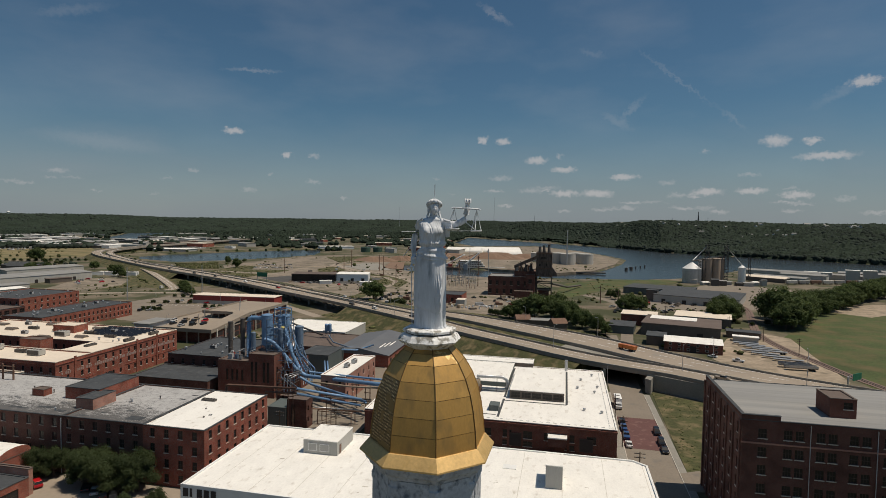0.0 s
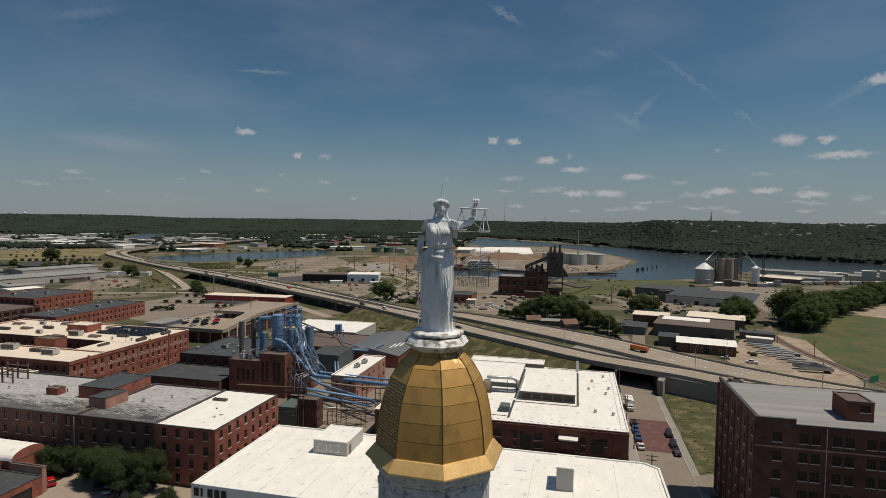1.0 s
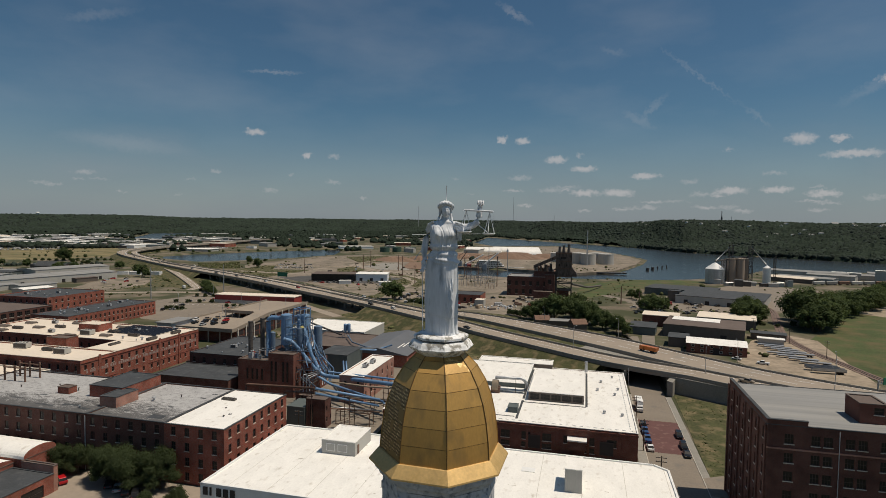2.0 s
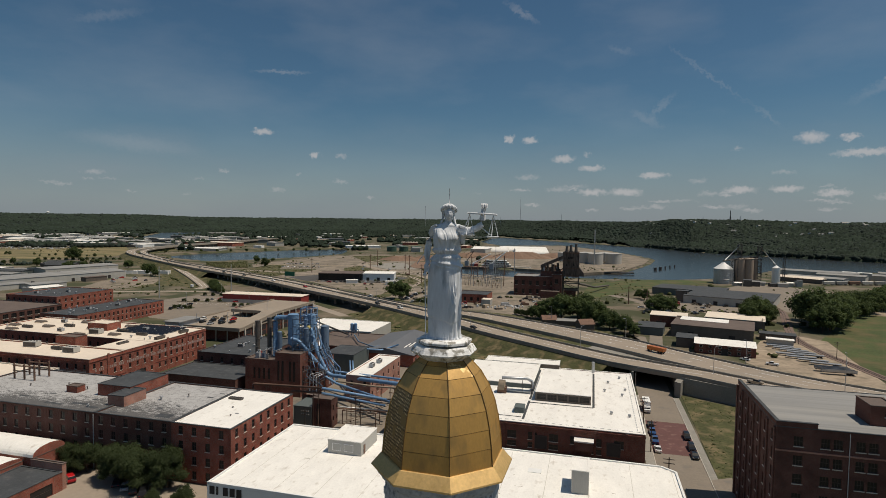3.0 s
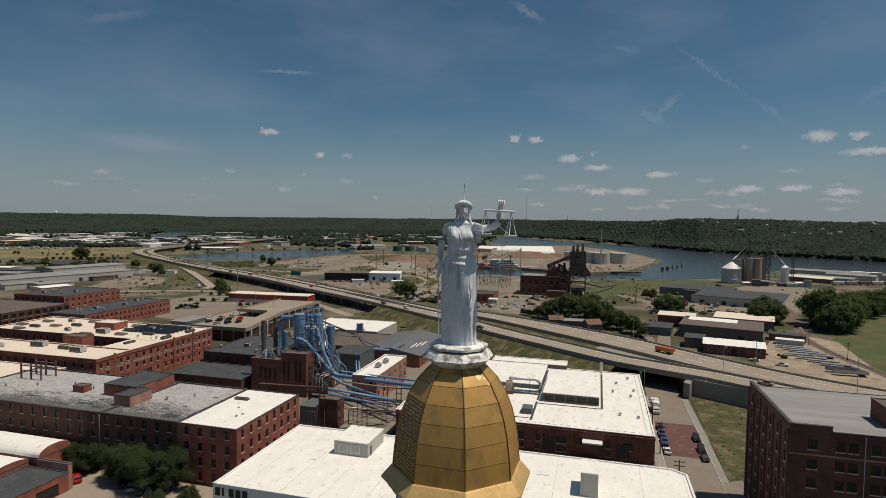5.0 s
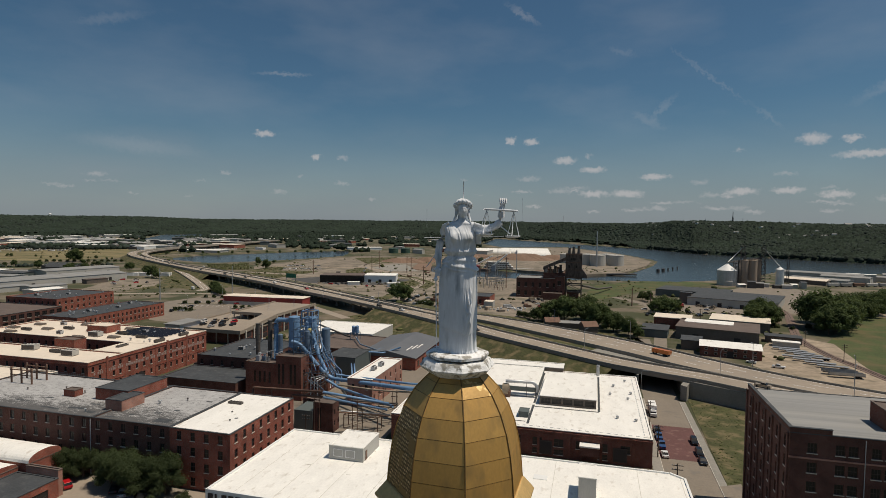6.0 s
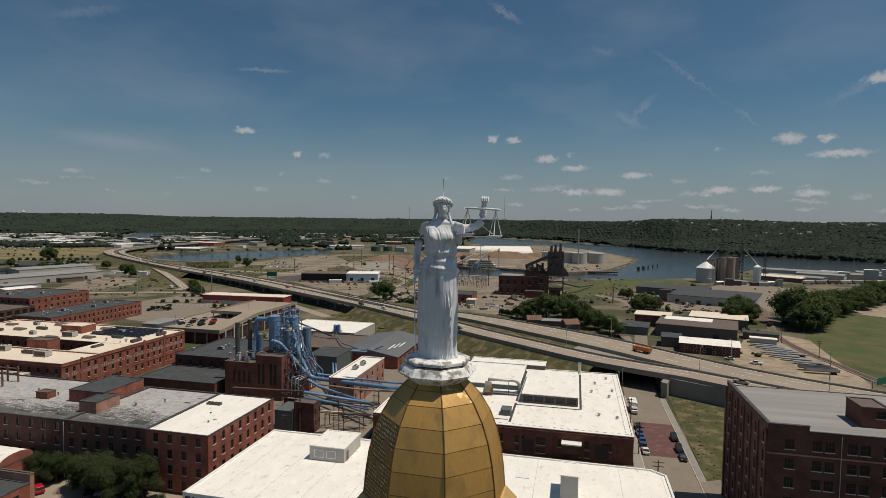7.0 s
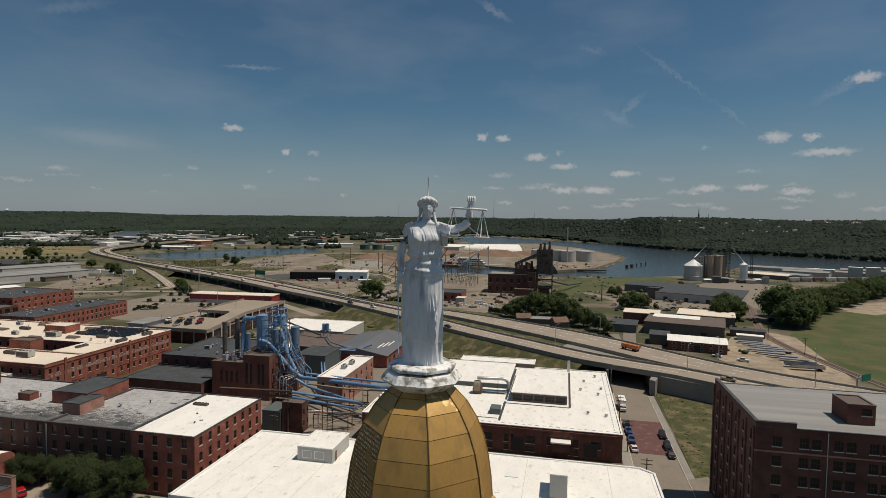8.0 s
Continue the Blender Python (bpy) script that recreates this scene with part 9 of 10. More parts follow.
# warehouse roofs
for x, y, w, d in ((-101, 101.5, 4.5, 2.6), (-106.5, 106, 2.2, 1.0), (-103, 109, 1.6, 0.8), (-112, 103, 1.4, 0.7), (-99.6, 118, 2.0, 0.7), (-98.5, 122, 1.7, 0.6), (-130, 103, 5.0, 1.2), (-137, 101.2, 6.0, 1.0), (-128, 107, 3.0, 0.9), (-150, 104, 4.0, 0.8), (-124, 101.5, 3.0, 1.4), (-115.5, 100, 3.6, 0.8), (-145, 108, 2.4, 0.8)):
    solo("roof_patch", Geo().obox((x, y, 14.5), (w, d, 0.065), lr.uniform(-8, 8)), SLATE_ROOF, "dark tar patch on the grey roof", "roof patch", group="roof patches")
put(hv_b, -91.5, 118.5, 14.25, 0, 0.8)
put(hv_a, -84, 108, 14.25, 20, 0.35)
for x, y, h in ((-139, 114, 0.9), (-106, 117, 0.8), (-133.5, 113, 1.4), (-84.5, 106, 0.5), (-88, 112, 0.4), (-148, 116, 0.7), (-158, 112, 0.7)):
    v = thing("roof_vent", "small dark roof vent pipe", "vent", "roof vents", at=(x, y, 14.4))
    part("pipe", Geo().tube([(0, 0, -0.2), (0, 0, h)], 0.14, 8), DARK_METAL, v)
    part("cap", Geo().lathe([(0.26, h), (0.28, h + 0.1), (0.05, h + 0.22)], 10), DARK_METAL, v)
dp = thing("downpipe", "grey rain downpipe on the brick wall", "downpipe", at=(-119.6, 97.35, 0))
part("pipe", Geo().tube([(0, 0, 0), (0, 0, 14.4)], 0.11, 8), GREY_PAINT, dp)
fr = thing("pipe_rack", "rusty pipe rack on the warehouse roof", "pipe rack", at=(-166, 119, 14.5))
for x in (-4, 0, 4):
    for y in (-2.5, 2.5):
        part("post", Geo().tube([(x, y, 0), (x, y, 5.0)], 0.28, 8), RUST, fr)
for y in (-2.5, 2.5):
    part("beam", Geo().tube([(-4.4, y, 4.2), (4.4, y, 4.2)], 0.2, 8), RUST, fr)
    part("beam", Geo().tube([(-4.4, y, 2.6), (4.4, y, 2.6)], 0.16, 8), RUST, fr)

# white flat roof: hatch, wall sign blocks, seams
for x, y, w, d in ((-5.8, 105.8, 3.0, 2.2),):
    h = thing("roof_hatch", "flat white roof hatch", "hatch", at=(x, y, 10.15))
    part("lid", Geo().box(-w / 2, w / 2, -d / 2, d / 2, 0, 0.12), WHITE_PAINT, h)
SEAM = material("dirty_roof_seam", (0.60, 0.57, 0.51), 0.8, var=0.2)
for x in range(-66, 25, 9):
    ob = part("seam", Geo().box(x - 24 + 48 - 0.06, x - 24 + 48 + 0.06, -17.3, 17.3, 10.13, 10.163), SEAM, kx)
STAIN = material("grey_roof_dirt", (0.42, 0.38, 0.32), 0.9, var=0.35)
for i in range(46):
    x, y = lr.uniform(-66, 20), lr.uniform(83, 113)
    w = lr.uniform(0.2, 1.4)
    solo("roof_stain", Geo().obox((x, y, 10.12), (w, lr.uniform(0.06, 0.25), 0.036), lr.uniform(-25, 25)), STAIN, "short grey dirt streak on the white roof", "stain", group="roof stains")
sign = thing("wall_sign", "row of black sign blocks on a pale wall", "sign", at=(-71.4, 79.9, 8.0))
for k in range(5):
    part("sign_block", Geo().box(0.1 + 1.62 * k, 0.1 + 1.62 * k + (0.45 if k == 1 else 1.15), -0.06, 0.03, 0.0, 1.75), BOARD, sign)
for x, w in ((-53.6, 2.3), (-50.6, 2.4)):
    dd = thing("louvre", "pale framed louvre panel", "louvre", "louvres", at=(x, 101.75, 10.9))
    part("frame", Geo().plate([0, 0.12, w - 0.12, w], [0, 0.12, 1.68, 1.8], lambda i, j: i != 1 or j != 1, -0.06, 0.03), WHITE_PAINT, dd)
    part("blade", Geo().box(0.12, w - 0.12, -0.02, 0.02, 0.12, 1.68), SIDING_PALE, dd)
drd = thing("roof_door", "rust red service door", "door", at=(-46.14, 103.2, 10.2))
part("leaf", Geo().box(-0.03, 0.04, 0, 1.0, 0, 2.2), RUST, drd)

# depot roof
cy = thing("cyclone_fan", "tan steel cyclone fan on the depot roof", "fan", at=(-24.2, 171, 7.7))
part("drum", Geo().tube([(-0.2, 0, 2.4), (1.8, 0, 2.4)], 1.9, 18), SAND, cy)
part("frame", Geo().box(-0.6, 2.4, -1.4, 1.4, 0, 2.0), RUST, cy)
pipe("vent_duct", "shiny steel duct loop on the depot roof", [(-23.5, 171, 12.8), (-14.4, 172, 12.8), (-13.0, 172, 11.6), (-13.0, 172, 9.0), (-14.4, 172, 8.4), (-22.6, 172, 8.4)], 0.55, STEEL, 2.6, group="depot ducts")
for dx in (-16.5, -13.4):
    st = thing("duct_stand", "thin steel duct stand", "stand", "duct stands", at=(dx, 171.4, 7.75))
    part("post", Geo().tube([(0, 0, 0), (0, 0, 4.6)], 0.09, 6), DARK_METAL, st)
for x, y in ((12.2, 193.3), (10.8, 182.4), (17.7, 185.0), (16.4, 200.9), (16.4, 178.4), (12.4, 158.3), (17.6, 157.0), (-30, 150), (-40, 156)):
    v = thing("roof_vent", "low round roof vent on the white roof", "vent", "depot vents", at=(x, y, 7.75))
    part("pipe", Geo().lathe([(0.35, 0), (0.35, 0.5), (0.5, 0.55), (0.45, 0.8), (0.1, 0.9)], 12), STEEL, v)
building("roof_plant_box", "dark plant box on the depot roof", (-16.5, -13.6, 151, 155), 1.7, SIDING_GREY, SIDING_GREY, z0=7.75, parapet=0.02, category="roof structure")
for a in ((-13.6, -12.9, 146, 164), (-12.9, 7.0, 162.2, 162.9), (6.7, 7.4, 162.9, 205), (-13.6, -12.9, 166, 205), (-50, -14, 147.5, 148)):
    solo("roof_gutter", Geo().box(*a, 7.74, 7.80), SLATE_ROOF, "dark gutter strip on the white roof", "gutter", group="roof gutters")
for y in (144.5,):
    for k in range(26):
        solo("roof_clip", Geo().box(-30 + 1.95 * k, -29 + 1.95 * k, y, y + 0.22, 7.74, 7.82), GREY_PAINT, "grey metal edge clip on the roof", "clip", group="roof clips")
for k in range(30):
    solo("roof_clip", Geo().box(19.0, 19.25, 146 + 2.05 * k, 147 + 2.05 * k, 7.74, 7.82), GREY_PAINT, "grey metal edge clip on the roof", "clip", group="roof clips")
ck = thing("roof_stack", "grey steel vent stack with a ladder", "stack", at=(6.9, 207, 7.7))
part("pipe", Geo().tube([(0, 0, 0), (0, 0, 4.2)], 0.6, 12), STEEL, ck)
can = thing("canopy", "white loading canopy on the brick wall", "canopy", at=(4.5, 142.5, 5.0))
part("roof", Geo().box(-2.7, 2.7, -3.2, -0.05, 0, 0.35), MEMBRANE, can)
# one solid dark block fills the whole space below the canopy roof
part("bracket", Geo().box(-2.6, 2.6, -2.9, -0.05, -2.4, -0.01), BRICK_DARK, can)
for x, w in ((-7.6, 3.2), (12.6, 3.4)):
    gd = thing("loading_door", "dark loading door in the brick wall", "door", "loading doors", at=(x, 142.44, 0.2))
    part("leaf", Geo().box(-w / 2, w / 2, -0.05, 0.04, 0.8, 4.2), BOARD, gd)
    part("frame", Geo().plate([-w / 2 - 0.2, -w / 2, w / 2, w / 2 + 0.2], [0.6, 0.8, 4.2, 4.5], lambda i, j: i != 1 or j != 1, -0.1, 0.04), FRAME, gd)
for k in range(9):
    trim(R2, [(-53 + 8.6 * k, -52.3 + 8.6 * k, 142.2, 142.49, 0, 7.6)], BRICK_MID, "pilaster")
trim(R2, [(-54, 21.1, 142.15, 142.48, 7.0, 7.45)], BRICK_MID)

# tall mill: parapet, pilasters, belt course, roof house
trim(bb, [(40.71, 41.24, 99.62, 129.86, 27.66, 28.51), (41.25, 47.82, 99.62, 100.14, 27.66, 28.51)], BRICK_DARK, "parapet")
trim(bb, [(40.62, 41.34, 99.52, 129.95, 28.52, 28.66), (41.35, 47.91, 99.52, 100.24, 28.52, 28.66)], SLATE_ROOF, "coping_strip")
trim(bb, [(40.7, 106.8, 99.52, 99.7, 22.8, 23.1)], BRICK_PINK, "belt_course")
for k in range(7):
    trim(bb, [(40.5, 40.8, 100.0 + 4.95 * k, 100.85 + 4.95 * k, 0, 27.2)], BRICK_DARK, "pilaster")
building("roof_house", "brick lift house on the grey roof", (58.66, 63.46, 105.28, 112.0), 4.03, BRICK_MID, BROWN_ROOF, z0=27.5, parapet=0.15, category="roof structure", south=[(3.3, 1.9, 1.7, 1.4)])
for x in (53.2, 64.8, 76.4):
    d2 = thing("downpipe", "pale rain downpipe on the mill wall", "downpipe", "mill downpipes", at=(x, 99.56, 0))
    part("pipe", Geo().tube([(0, 0, 0), (0, 0, 27.2)], 0.075, 8), GREY_PAINT, d2)

# curved roofs beside the court
def barrel(name, label, x0, x1, y0, y1, z, rise, mat):
    b = thing(name, label, "roof", "curved roofs", at=((x0 + x1) / 2, (y0 + y1) / 2, z))
    n = 14
    h, w = (x1 - x0) / 2, (y1 - y0) / 2
    v = [(s * h, -w * math.cos(math.pi * k / n), rise * math.sin(math.pi * k / n) ** 0.8) for s in (-1, 1) for k in range(n + 1)]
    part("shell", Geo().add(v, [(k, n + 1 + k, n + 2 + k, k + 1) for k in range(n)]), mat, b)
    part("gable", Geo().add([v[n + 1 + k] for k in range(n + 1)], [tuple(range(n + 1))]), BRICK, b)
    return b


barrel("curved_roof", "curved white roof of the brick hall", -172, -126, 85.8, 94.7, 6.62, 2.2, MEMBRANE)
building("brick_hall", "small red brick hall with a curved white roof", (-172, -129.1, 77, 85.9), 5.6, BRICK, BROWN_ROOF, parapet=0.02, south=spread(42.9, 8, 2.4, (3.0,), 1.5))
barrel("curved_roof", "low curved white roof slab", -172, -129.2, 76.8, 85.7, 5.65, 1.2, MEMBRANE)
building("brick_block", "faded painted brick wall block", (-126.3, -116.6, 85.5, 86.6), 6.4, BRICK_PINK, BROWN_ROOF, parapet=0.2)

# marks and islands in the big lots
stripe = Geo()
for i in range(20):
    for j in range(2):
        stripe.obox((-300 + 4.0 * i, 350 + 22 * j + 0.9 * i, 0.03), (0.2, 5.0, 0.03), 12)
ob = solo("parking_marks", stripe, WHITE_PAINT, "worn white parking bay marks", "road marks", "stuff")
for i, (x, y, w, d) in enumerate(((-290, 362, 40, 3), (-262, 385, 44, 3), (-282, 330, 16, 9), (-245, 352, 22, 3), (-300, 395, 30, 3))):
    isl = thing("planted_island", "kerbed grass island in the parking lot", "traffic island", "parking islands", at=(x, y, 0))
    isl.rotation_euler = (0, 0, radians(12))
    part("kerb", Geo().box(-w / 2, w / 2, -d / 2, d / 2, -0.1, 0.16), CONCRETE, isl)
    part("turf", Geo().box(-w / 2 + 0.3, w / 2 - 0.3, -d / 2 + 0.3, d / 2 - 0.3, 0.15, 0.24), GRASS, isl)
    for k in range(4):
        plant(3, x - w * 0.35 + w * 0.23 * k, y + (k - 1.5) * w * 0.05, 0.4)
    copy_thing(first_lamp, pose(x + 3, y + 1, 0, 0, 0, 30 + 60 * i))
solo("lot_road", ribbon([(-420, 372), (-360, 402), (-300, 420), (-250, 405), (-205, 372), (-160, 335)], [(-424, 380), (-362, 411), (-299, 429), (-247, 413), (-201, 379), (-156, 341)], 0.1, 0.3), DECK, "pale concrete access road", "road", "structure")
solo("yard_road", ribbon([(-420, 610), (-330, 600), (-250, 640), (-190, 620), (-150, 560), (-140, 500), (-170, 470)], [(-420, 622), (-330, 612), (-248, 653), (-182, 632), (-139, 565), (-130, 500), (-163, 462)], 0.1, 0.3), DECK, "pale curved access road", "road", "structure")
solo("yard_road", ribbon([(36, 300), (42, 360), (48, 420), (44, 480), (20, 520)], [(43, 300), (49, 360), (56, 420), (52, 485), (26, 528)], 0.1, 0.3), STREET, "worn lane between the workshops", "road", "structure")
for a, b in (((-463, 700), (-270, 742)), ((-330, 780), (-240, 760))):
    solo("earth_track", ribbon([a, b], [(a[0], a[1] + 9), (b[0], b[1] + 9)], 0.09, 0.3), SAND, "pale dirt track across the yards", "road", "structure")

# roads, verges and bare earth between the yards
solo("yard_road", ribbon([(-340, 738), (-324, 734), (-335, 787), (-333, 867), (-323, 917)], [(-335, 745), (-319, 741), (-330, 794), (-328, 874), (-318, 924)], 0.16, 0.3), DECK, "pale curved road across the flats", "road", "structure")
solo("yard_road", ribbon([(-340, 797), (-305, 731), (-273, 695), (-232, 667), (-195, 648)], [(-335, 804), (-300, 738), (-268, 702), (-227, 674), (-190, 655)], 0.16, 0.3), DECK, "pale curved road across the flats", "road", "structure")
solo("yard_road", ribbon([(-234, 626), (-200, 610), (-177, 573), (-170, 530), (-171, 505)], [(-230, 632), (-196, 616), (-173, 579), (-166, 536), (-167, 511)], 0.16, 0.3), DECK, "pale curved road across the flats", "road", "structure")
solo("yard_road", ribbon([(-320, 403), (-310, 422), (-277, 418), (-239, 390)], [(-317, 408), (-307, 427), (-274, 423), (-236, 395)], 0.16, 0.3), DECK, "pale curved road across the flats", "road", "structure")
solo("yard_road", ribbon([(-260, 342), (-252, 364), (-229, 366)], [(-257, 347), (-249, 369), (-226, 371)], 0.16, 0.3), DECK, "pale curved road across the flats", "road", "structure")
patch("weedy_grass", [(-272, 677), (-233, 650), (-197, 633), (-196, 604), (-230, 620)], GRASS, "weedy grass between the yard roads", 0.13)
patch("weedy_grass", [(-321, 695), (-316, 737), (-278, 693), (-274, 642), (-290, 628)], GRASS, "weedy grass beside the access road", 0.13)
patch("weedy_grass", [(-187, 436), (-163, 440), (-170, 478), (-179, 493), (-175, 451)], GRASS, "grass rim of the asphalt car park", 0.14)
patch("gravel_field", [(-303, 743), (-300, 814), (-278, 823), (-224, 714), (-259, 700)], CONCRETE, "grey gravel field between the roads", 0.12)
patch("bare_earth", [(-245, 745), (-268, 854), (-247, 863), (-211, 729)], DIRT, "reddish bare earth by the harbour", 0.12)
# ---------------- weeds, shrubs and far parking lots ----------------
wr = np.random.RandomState(5)
tufts = []
for poly, z in grass_polys:
    p = np.array(poly)
    (xa, ya), (xb, yb) = p.min(0), p.max(0)
    near = yb < 260
    n = int(min(3600, (xb - xa) * (yb - ya) / (1.2 if near else 9)))
    x, y = wr.uniform(xa, xb, n), wr.uniform(ya, yb, n)
    ok = (inside_distance(x, y, poly) > 0.5) & (soft_noise(x, y, 9, 61) > -0.25)
    size = wr.gamma(2.2, 0.06 if near else 0.2, n) + 0.08
    tufts.append(np.stack([x, y, np.full(n, z - 0.05), size, size * wr.uniform(0.3, 0.6, n)], -1)[ok])
crown_field("weeds", "rough tufts of weeds and dry grass on the verges", np.concatenate(tufts), WEEDS, "weeds")
# shrubs over the open ground of the flats
az, dist = np.radians(wr.uniform(-50, 16, 5200)), 330 + 1100 * wr.rand(5200) ** 1.3
x, y = EYE[0] + dist * np.sin(az), EYE[1] + dist * np.cos(az)
free = np.maximum.reduce([inside_distance(x, y, p) for p in (RIVER, LAKE, FAR_LAKE)]) < -6
free &= np.min([np.hypot(x - p.x, y - p.y) for p in near_line], 0) > 30
free &= soft_noise(x, y, 38, 62) > 0.12
size = wr.gamma(1.8, 0.4, 5200) + 0.3
crown_field("shrubs", "low dark shrubs scattered over the flats", np.stack([x, y, np.full(5200, -0.1), size, size * wr.uniform(0.8, 1.4, 5200)], -1)[free], WEEDS, "shrubs")
# hedge behind the meadow and bushes before it
hd = []
for (xa, ya), (xb, yb), n, r0, r1 in (((-1032, 925), (-969, 992), 90, 3.5, 7.5), ((-760, 548), (-705, 592), 26, 1.6, 3.4), ((-700, 600), (-640, 640), 22, 1.5, 3.2), ((-1190, 880), (-1050, 930), 60, 3, 6)):
    t = wr.rand(n)
    size = wr.uniform(r0, r1, n)
    hd.append(np.stack([xa + (xb - xa) * t + wr.uniform(-4, 4, n), ya + (yb - ya) * t + wr.uniform(-6, 6, n), np.full(n, -0.2), size, size * wr.uniform(1.1, 1.6, n)], -1))
crown_field("hedge", "dense dark hedge beside the meadow", np.concatenate(hd), LEAF_CROWNS, "hedge")
for i in range(13):
    plant(3, -782 + 8.2 * i, 639 + 4.1 * i, 0.62)
patch("lake_lot", [(-483, 622), (-435, 643), (-498, 738), (-544, 703)], GRASS, "grassy car park with planted strips by the lake", 0.11)
patch("lake_lot", [(-393, 652), (-342, 666), (-392, 763), (-434, 743)], STREET, "dusty tan lot by the lake", 0.11)
patch("lake_lot", [(-827, 941), (-760, 1089), (-864, 1228), (-930, 1079)], CONCRETE, "pale car park beyond the highway bend", 0.11)
strip = []
for j in range(6):
    for i in range(26):
        u, w = (i + wr.rand() * 0.5) / 26, (j + 0.5) / 6
        a, b, c, d = [(-483, 622), (-435, 643), (-498, 738), (-544, 703)]
        strip.append((a[0] * (1 - u) * (1 - w) + b[0] * u * (1 - w) + c[0] * u * w + d[0] * (1 - u) * w, a[1] * (1 - u) * (1 - w) + b[1] * u * (1 - w) + c[1] * u * w + d[1] * (1 - u) * w, 0.0, wr.uniform(0.9, 1.9), wr.uniform(0.7, 1.6)))
crown_field("planted_strips", "rows of low shrubs in the car park by the lake", strip, WEEDS, "shrubs")
CAR_MIX = material("mixed_car_paint", (0.28, 0.28, 0.29), 0.35, var=0.1, bump=0, spec=0.5)
crown_tones(CAR_MIX, 0.08, 2.6)


def far_cars(label, quad, rows, count):
    """Rows of small parked cars over a lot with the corners quad, as one mesh."""
    g = Geo()
    a, b, c, d = [Vector(p) for p in quad]
    cr_ = random.Random(count)
    for j in range(rows):
        for i in range(count):
            if cr_.random() < 0.3:
                continue
            u, w = (i + 0.5 + cr_.uniform(-0.2, 0.2)) / count, (j + 0.5) / rows
            p = a * (1 - u) * (1 - w) + b * u * (1 - w) + c * u * w + d * (1 - u) * w
            q = radians(cr_.choice([20, 110]) + cr_.uniform(-6, 6))
            cq, sq_ = math.cos(q), math.sin(q)
            prof = [(-2.2, 0.3), (2.2, 0.3), (2.25, 0.8), (1.1, 0.95), (0.5, 1.5), (-1.3, 1.55), (-2.1, 0.98), (-2.25, 0.9)]
            v = [(p.x + s * 0.88 * cq - y * sq_, p.y + s * 0.88 * sq_ + y * cq, z + 0.1) for s in (-1, 1) for y, z in prof]
            m = len(prof)
            g.add(v, [(k, (k + 1) % m, m + (k + 1) % m, m + k) for k in range(m)] + [tuple(reversed(range(m))), tuple(range(m, 2 * m))])
    return solo("parked_cars", g, CAR_MIX, label, "cars", "stuff")


far_cars("rows of small parked cars before the distant town", ((-1075, 790), (-985, 880), (-1095, 975), (-1255, 930)), 6, 34)
far_cars("parked cars in the lot beyond the highway bend", [(-827, 941), (-760, 1089), (-864, 1228), (-930, 1079)], 4, 44)
far_cars("parked cars in the tan lot by the lake", [(-393, 652), (-342, 666), (-392, 763), (-434, 743)], 2, 16)
far_cars("parked cars along the distant works", ((-1180, 1010), (-1040, 1090), (-1060, 1130), (-1200, 1050)), 3, 30)
# switchyard beside the annex: slender posts, beams and insulators
insulator = Geo().tube([(0, 0, 0), (0, 0, 1.9)], 0.16, 6).mesh("insulator", RUST)
support = Geo().tube([(0, 0, -0.1), (0, 0, 3.4)], 0.2, 6).mesh("support", RUST)
for x, y, w in ((-104, 552, 16), (-92, 560, 14), (-112, 570, 18), (-86, 540, 10), (-98, 580, 16), (-122, 556, 12)):
    sw = thing("switch_frame", "slender steel switchyard frame with insulators", "switchgear", "switchyard", at=(x, y, 0))
    for k in (-0.5, 0, 0.5):
        part("post", Geo().tube([(k * w, 0, -0.2), (k * w, 0, 11)], 0.22, 6), STEEL, sw)
    part("beam", Geo().box(-w / 2, w / 2, -0.25, 0.25, 9.3, 9.8).box(-w / 2, w / 2, -0.2, 0.2, 6.0, 6.35), STEEL, sw)
    for k in range(6):
        part("insulator", insulator, None, sw, m=pose(-w / 2 + (k + 0.5) * w / 6, 0, 6.3))
    for k in range(4):
        part("support", support, None, sw, m=pose(-w / 2 + (k + 0.5) * w / 4, -2, 0))
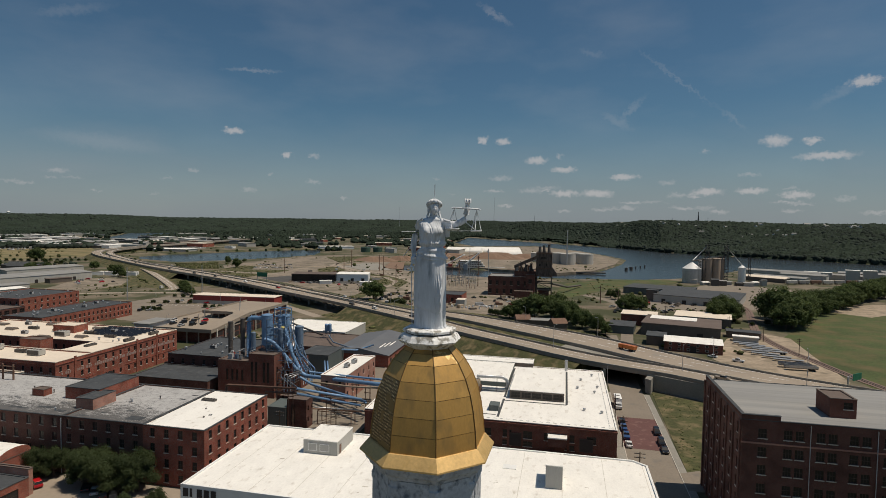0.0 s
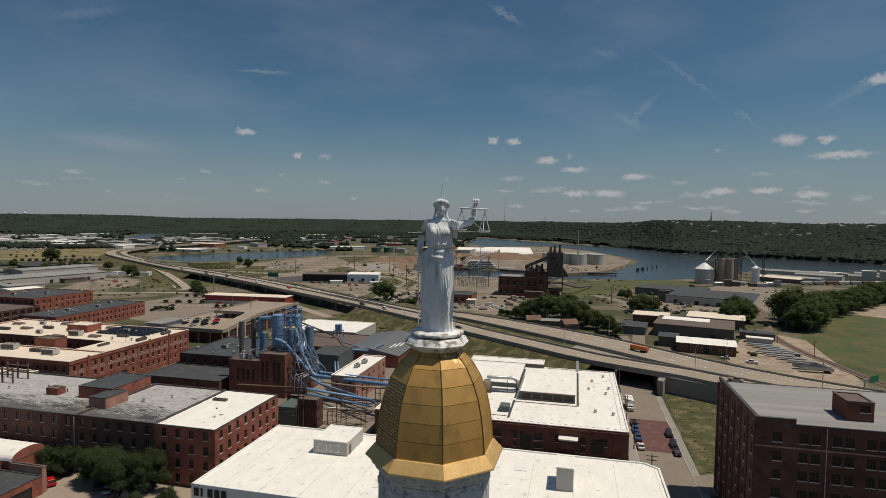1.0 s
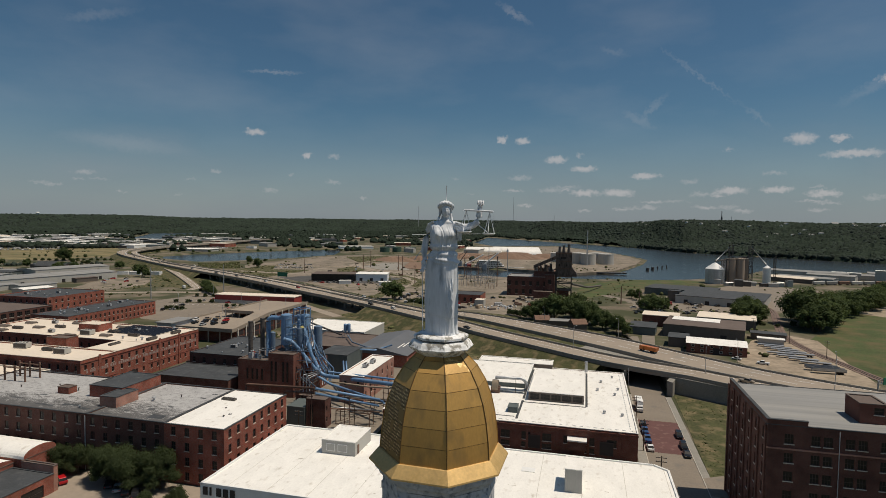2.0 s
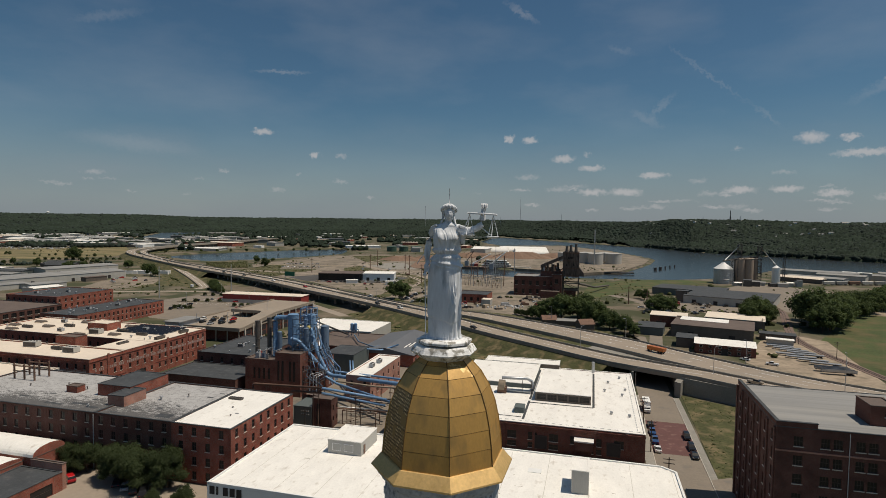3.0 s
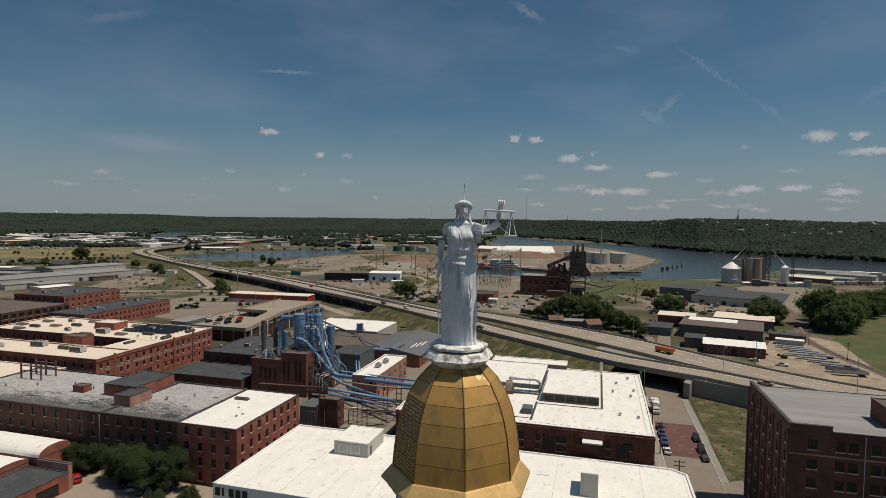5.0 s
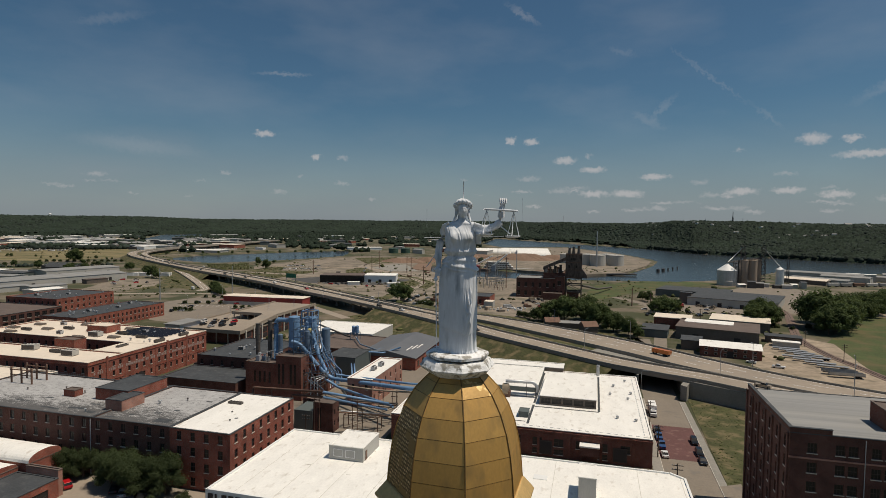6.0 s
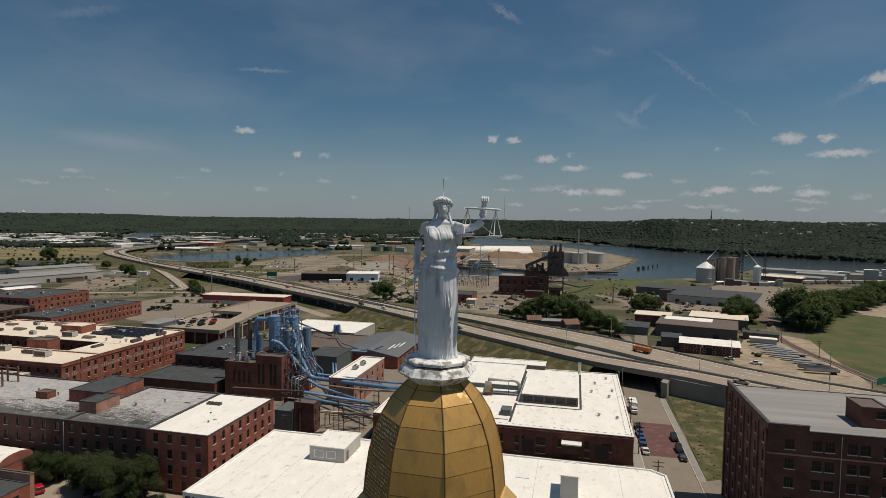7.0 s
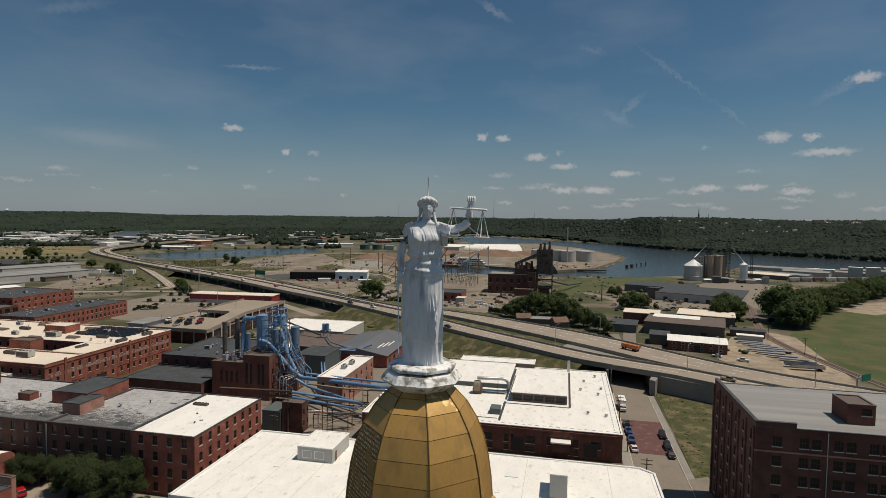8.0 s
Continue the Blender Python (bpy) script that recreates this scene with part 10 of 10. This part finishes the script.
# yard clutter beside the power house
YARD = [(RUST, "rusty steel scrap bin"), (SAND, "tan steel container"), (SIDING_BROWN, "brown steel container"), (GREY_PAINT, "grey machine crate"), (DARK_METAL, "dark machine frame")]
yr = random.Random(19)
for i in range(48):
    m_, lb = YARD[yr.randrange(len(YARD))]
    x, y = (yr.uniform(-150, -20), yr.uniform(400, 480)) if i < 34 else (yr.uniform(-320, -180), yr.uniform(610, 730))
    if -104 < x < -70 and 416 < y < 460:
        continue
    c = thing("yard_container", lb + " on the sandy yard", "container", "yard clutter", at=(x, y, 0))
    c.rotation_euler = (0, 0, yr.uniform(0, 3))
    w, d, h = yr.uniform(2, 7), yr.uniform(1.5, 3), yr.uniform(1, 3)
    part("body", Geo().box(-w / 2, w / 2, -d / 2, d / 2, 0.15, h), m_, c)
    part("skid", Geo().box(-w / 2 + 0.2, w / 2 - 0.2, -d / 2 + 0.2, d / 2 - 0.2, -0.05, 0.15), DARK_METAL, c)
for i in range(26):
    x, y = yr.uniform(-95, -45), yr.uniform(398, 425)
    tk = thing("white_tote", "white plastic tank in the yard", "tank", "white tanks", at=(x, y, 0))
    part("tank", Geo().box(-0.6, 0.6, -0.6, 0.6, 0.1, 1.4), WHITE_PAINT, tk)

# vents and patches on the dark roofs
vent = thing("roof_vent", "small round metal vent on a flat roof", "vent", "small roof vents")
part("pipe", Geo().lathe([(0.22, -0.1), (0.22, 0.7)], 10), STEEL, vent)
part("cap", Geo().lathe([(0.2, 0.68), (0.42, 0.72), (0.4, 0.82), (0.1, 0.98)], 10), STEEL, vent)
vr_ = random.Random(6)
for (x0, x1, y0, y1), z, n in (((-305, -280, 242, 306), 8.7, 24), ((-376, -337, 278, 320), 12.1, 14), ((-156, -129, 188, 220), 8.75, 9), ((-174, -97, 99, 126), 14.55, 4), ((-266, -174, 182, 210), 13.0, 14)):
    for k in range(n):
        put(vent, vr_.uniform(x0, x1), vr_.uniform(y0, y1), z - 0.05, 0, vr_.uniform(0.8, 1.7))
for x, y, a in ((-294, 262, 0), (-290, 280, 20), (-296, 296, 0), (-352, 300, 0), (-366, 288, 0), (-145, 200, 0)):
    put(hv_a, x, y, 12.1 if x < -330 else (8.7 if x < -200 else 8.75), a)
for x, y in ((-75.5, 182), (-75.2, 189)):
    put(hv_a, x, y, 9.6, 90)
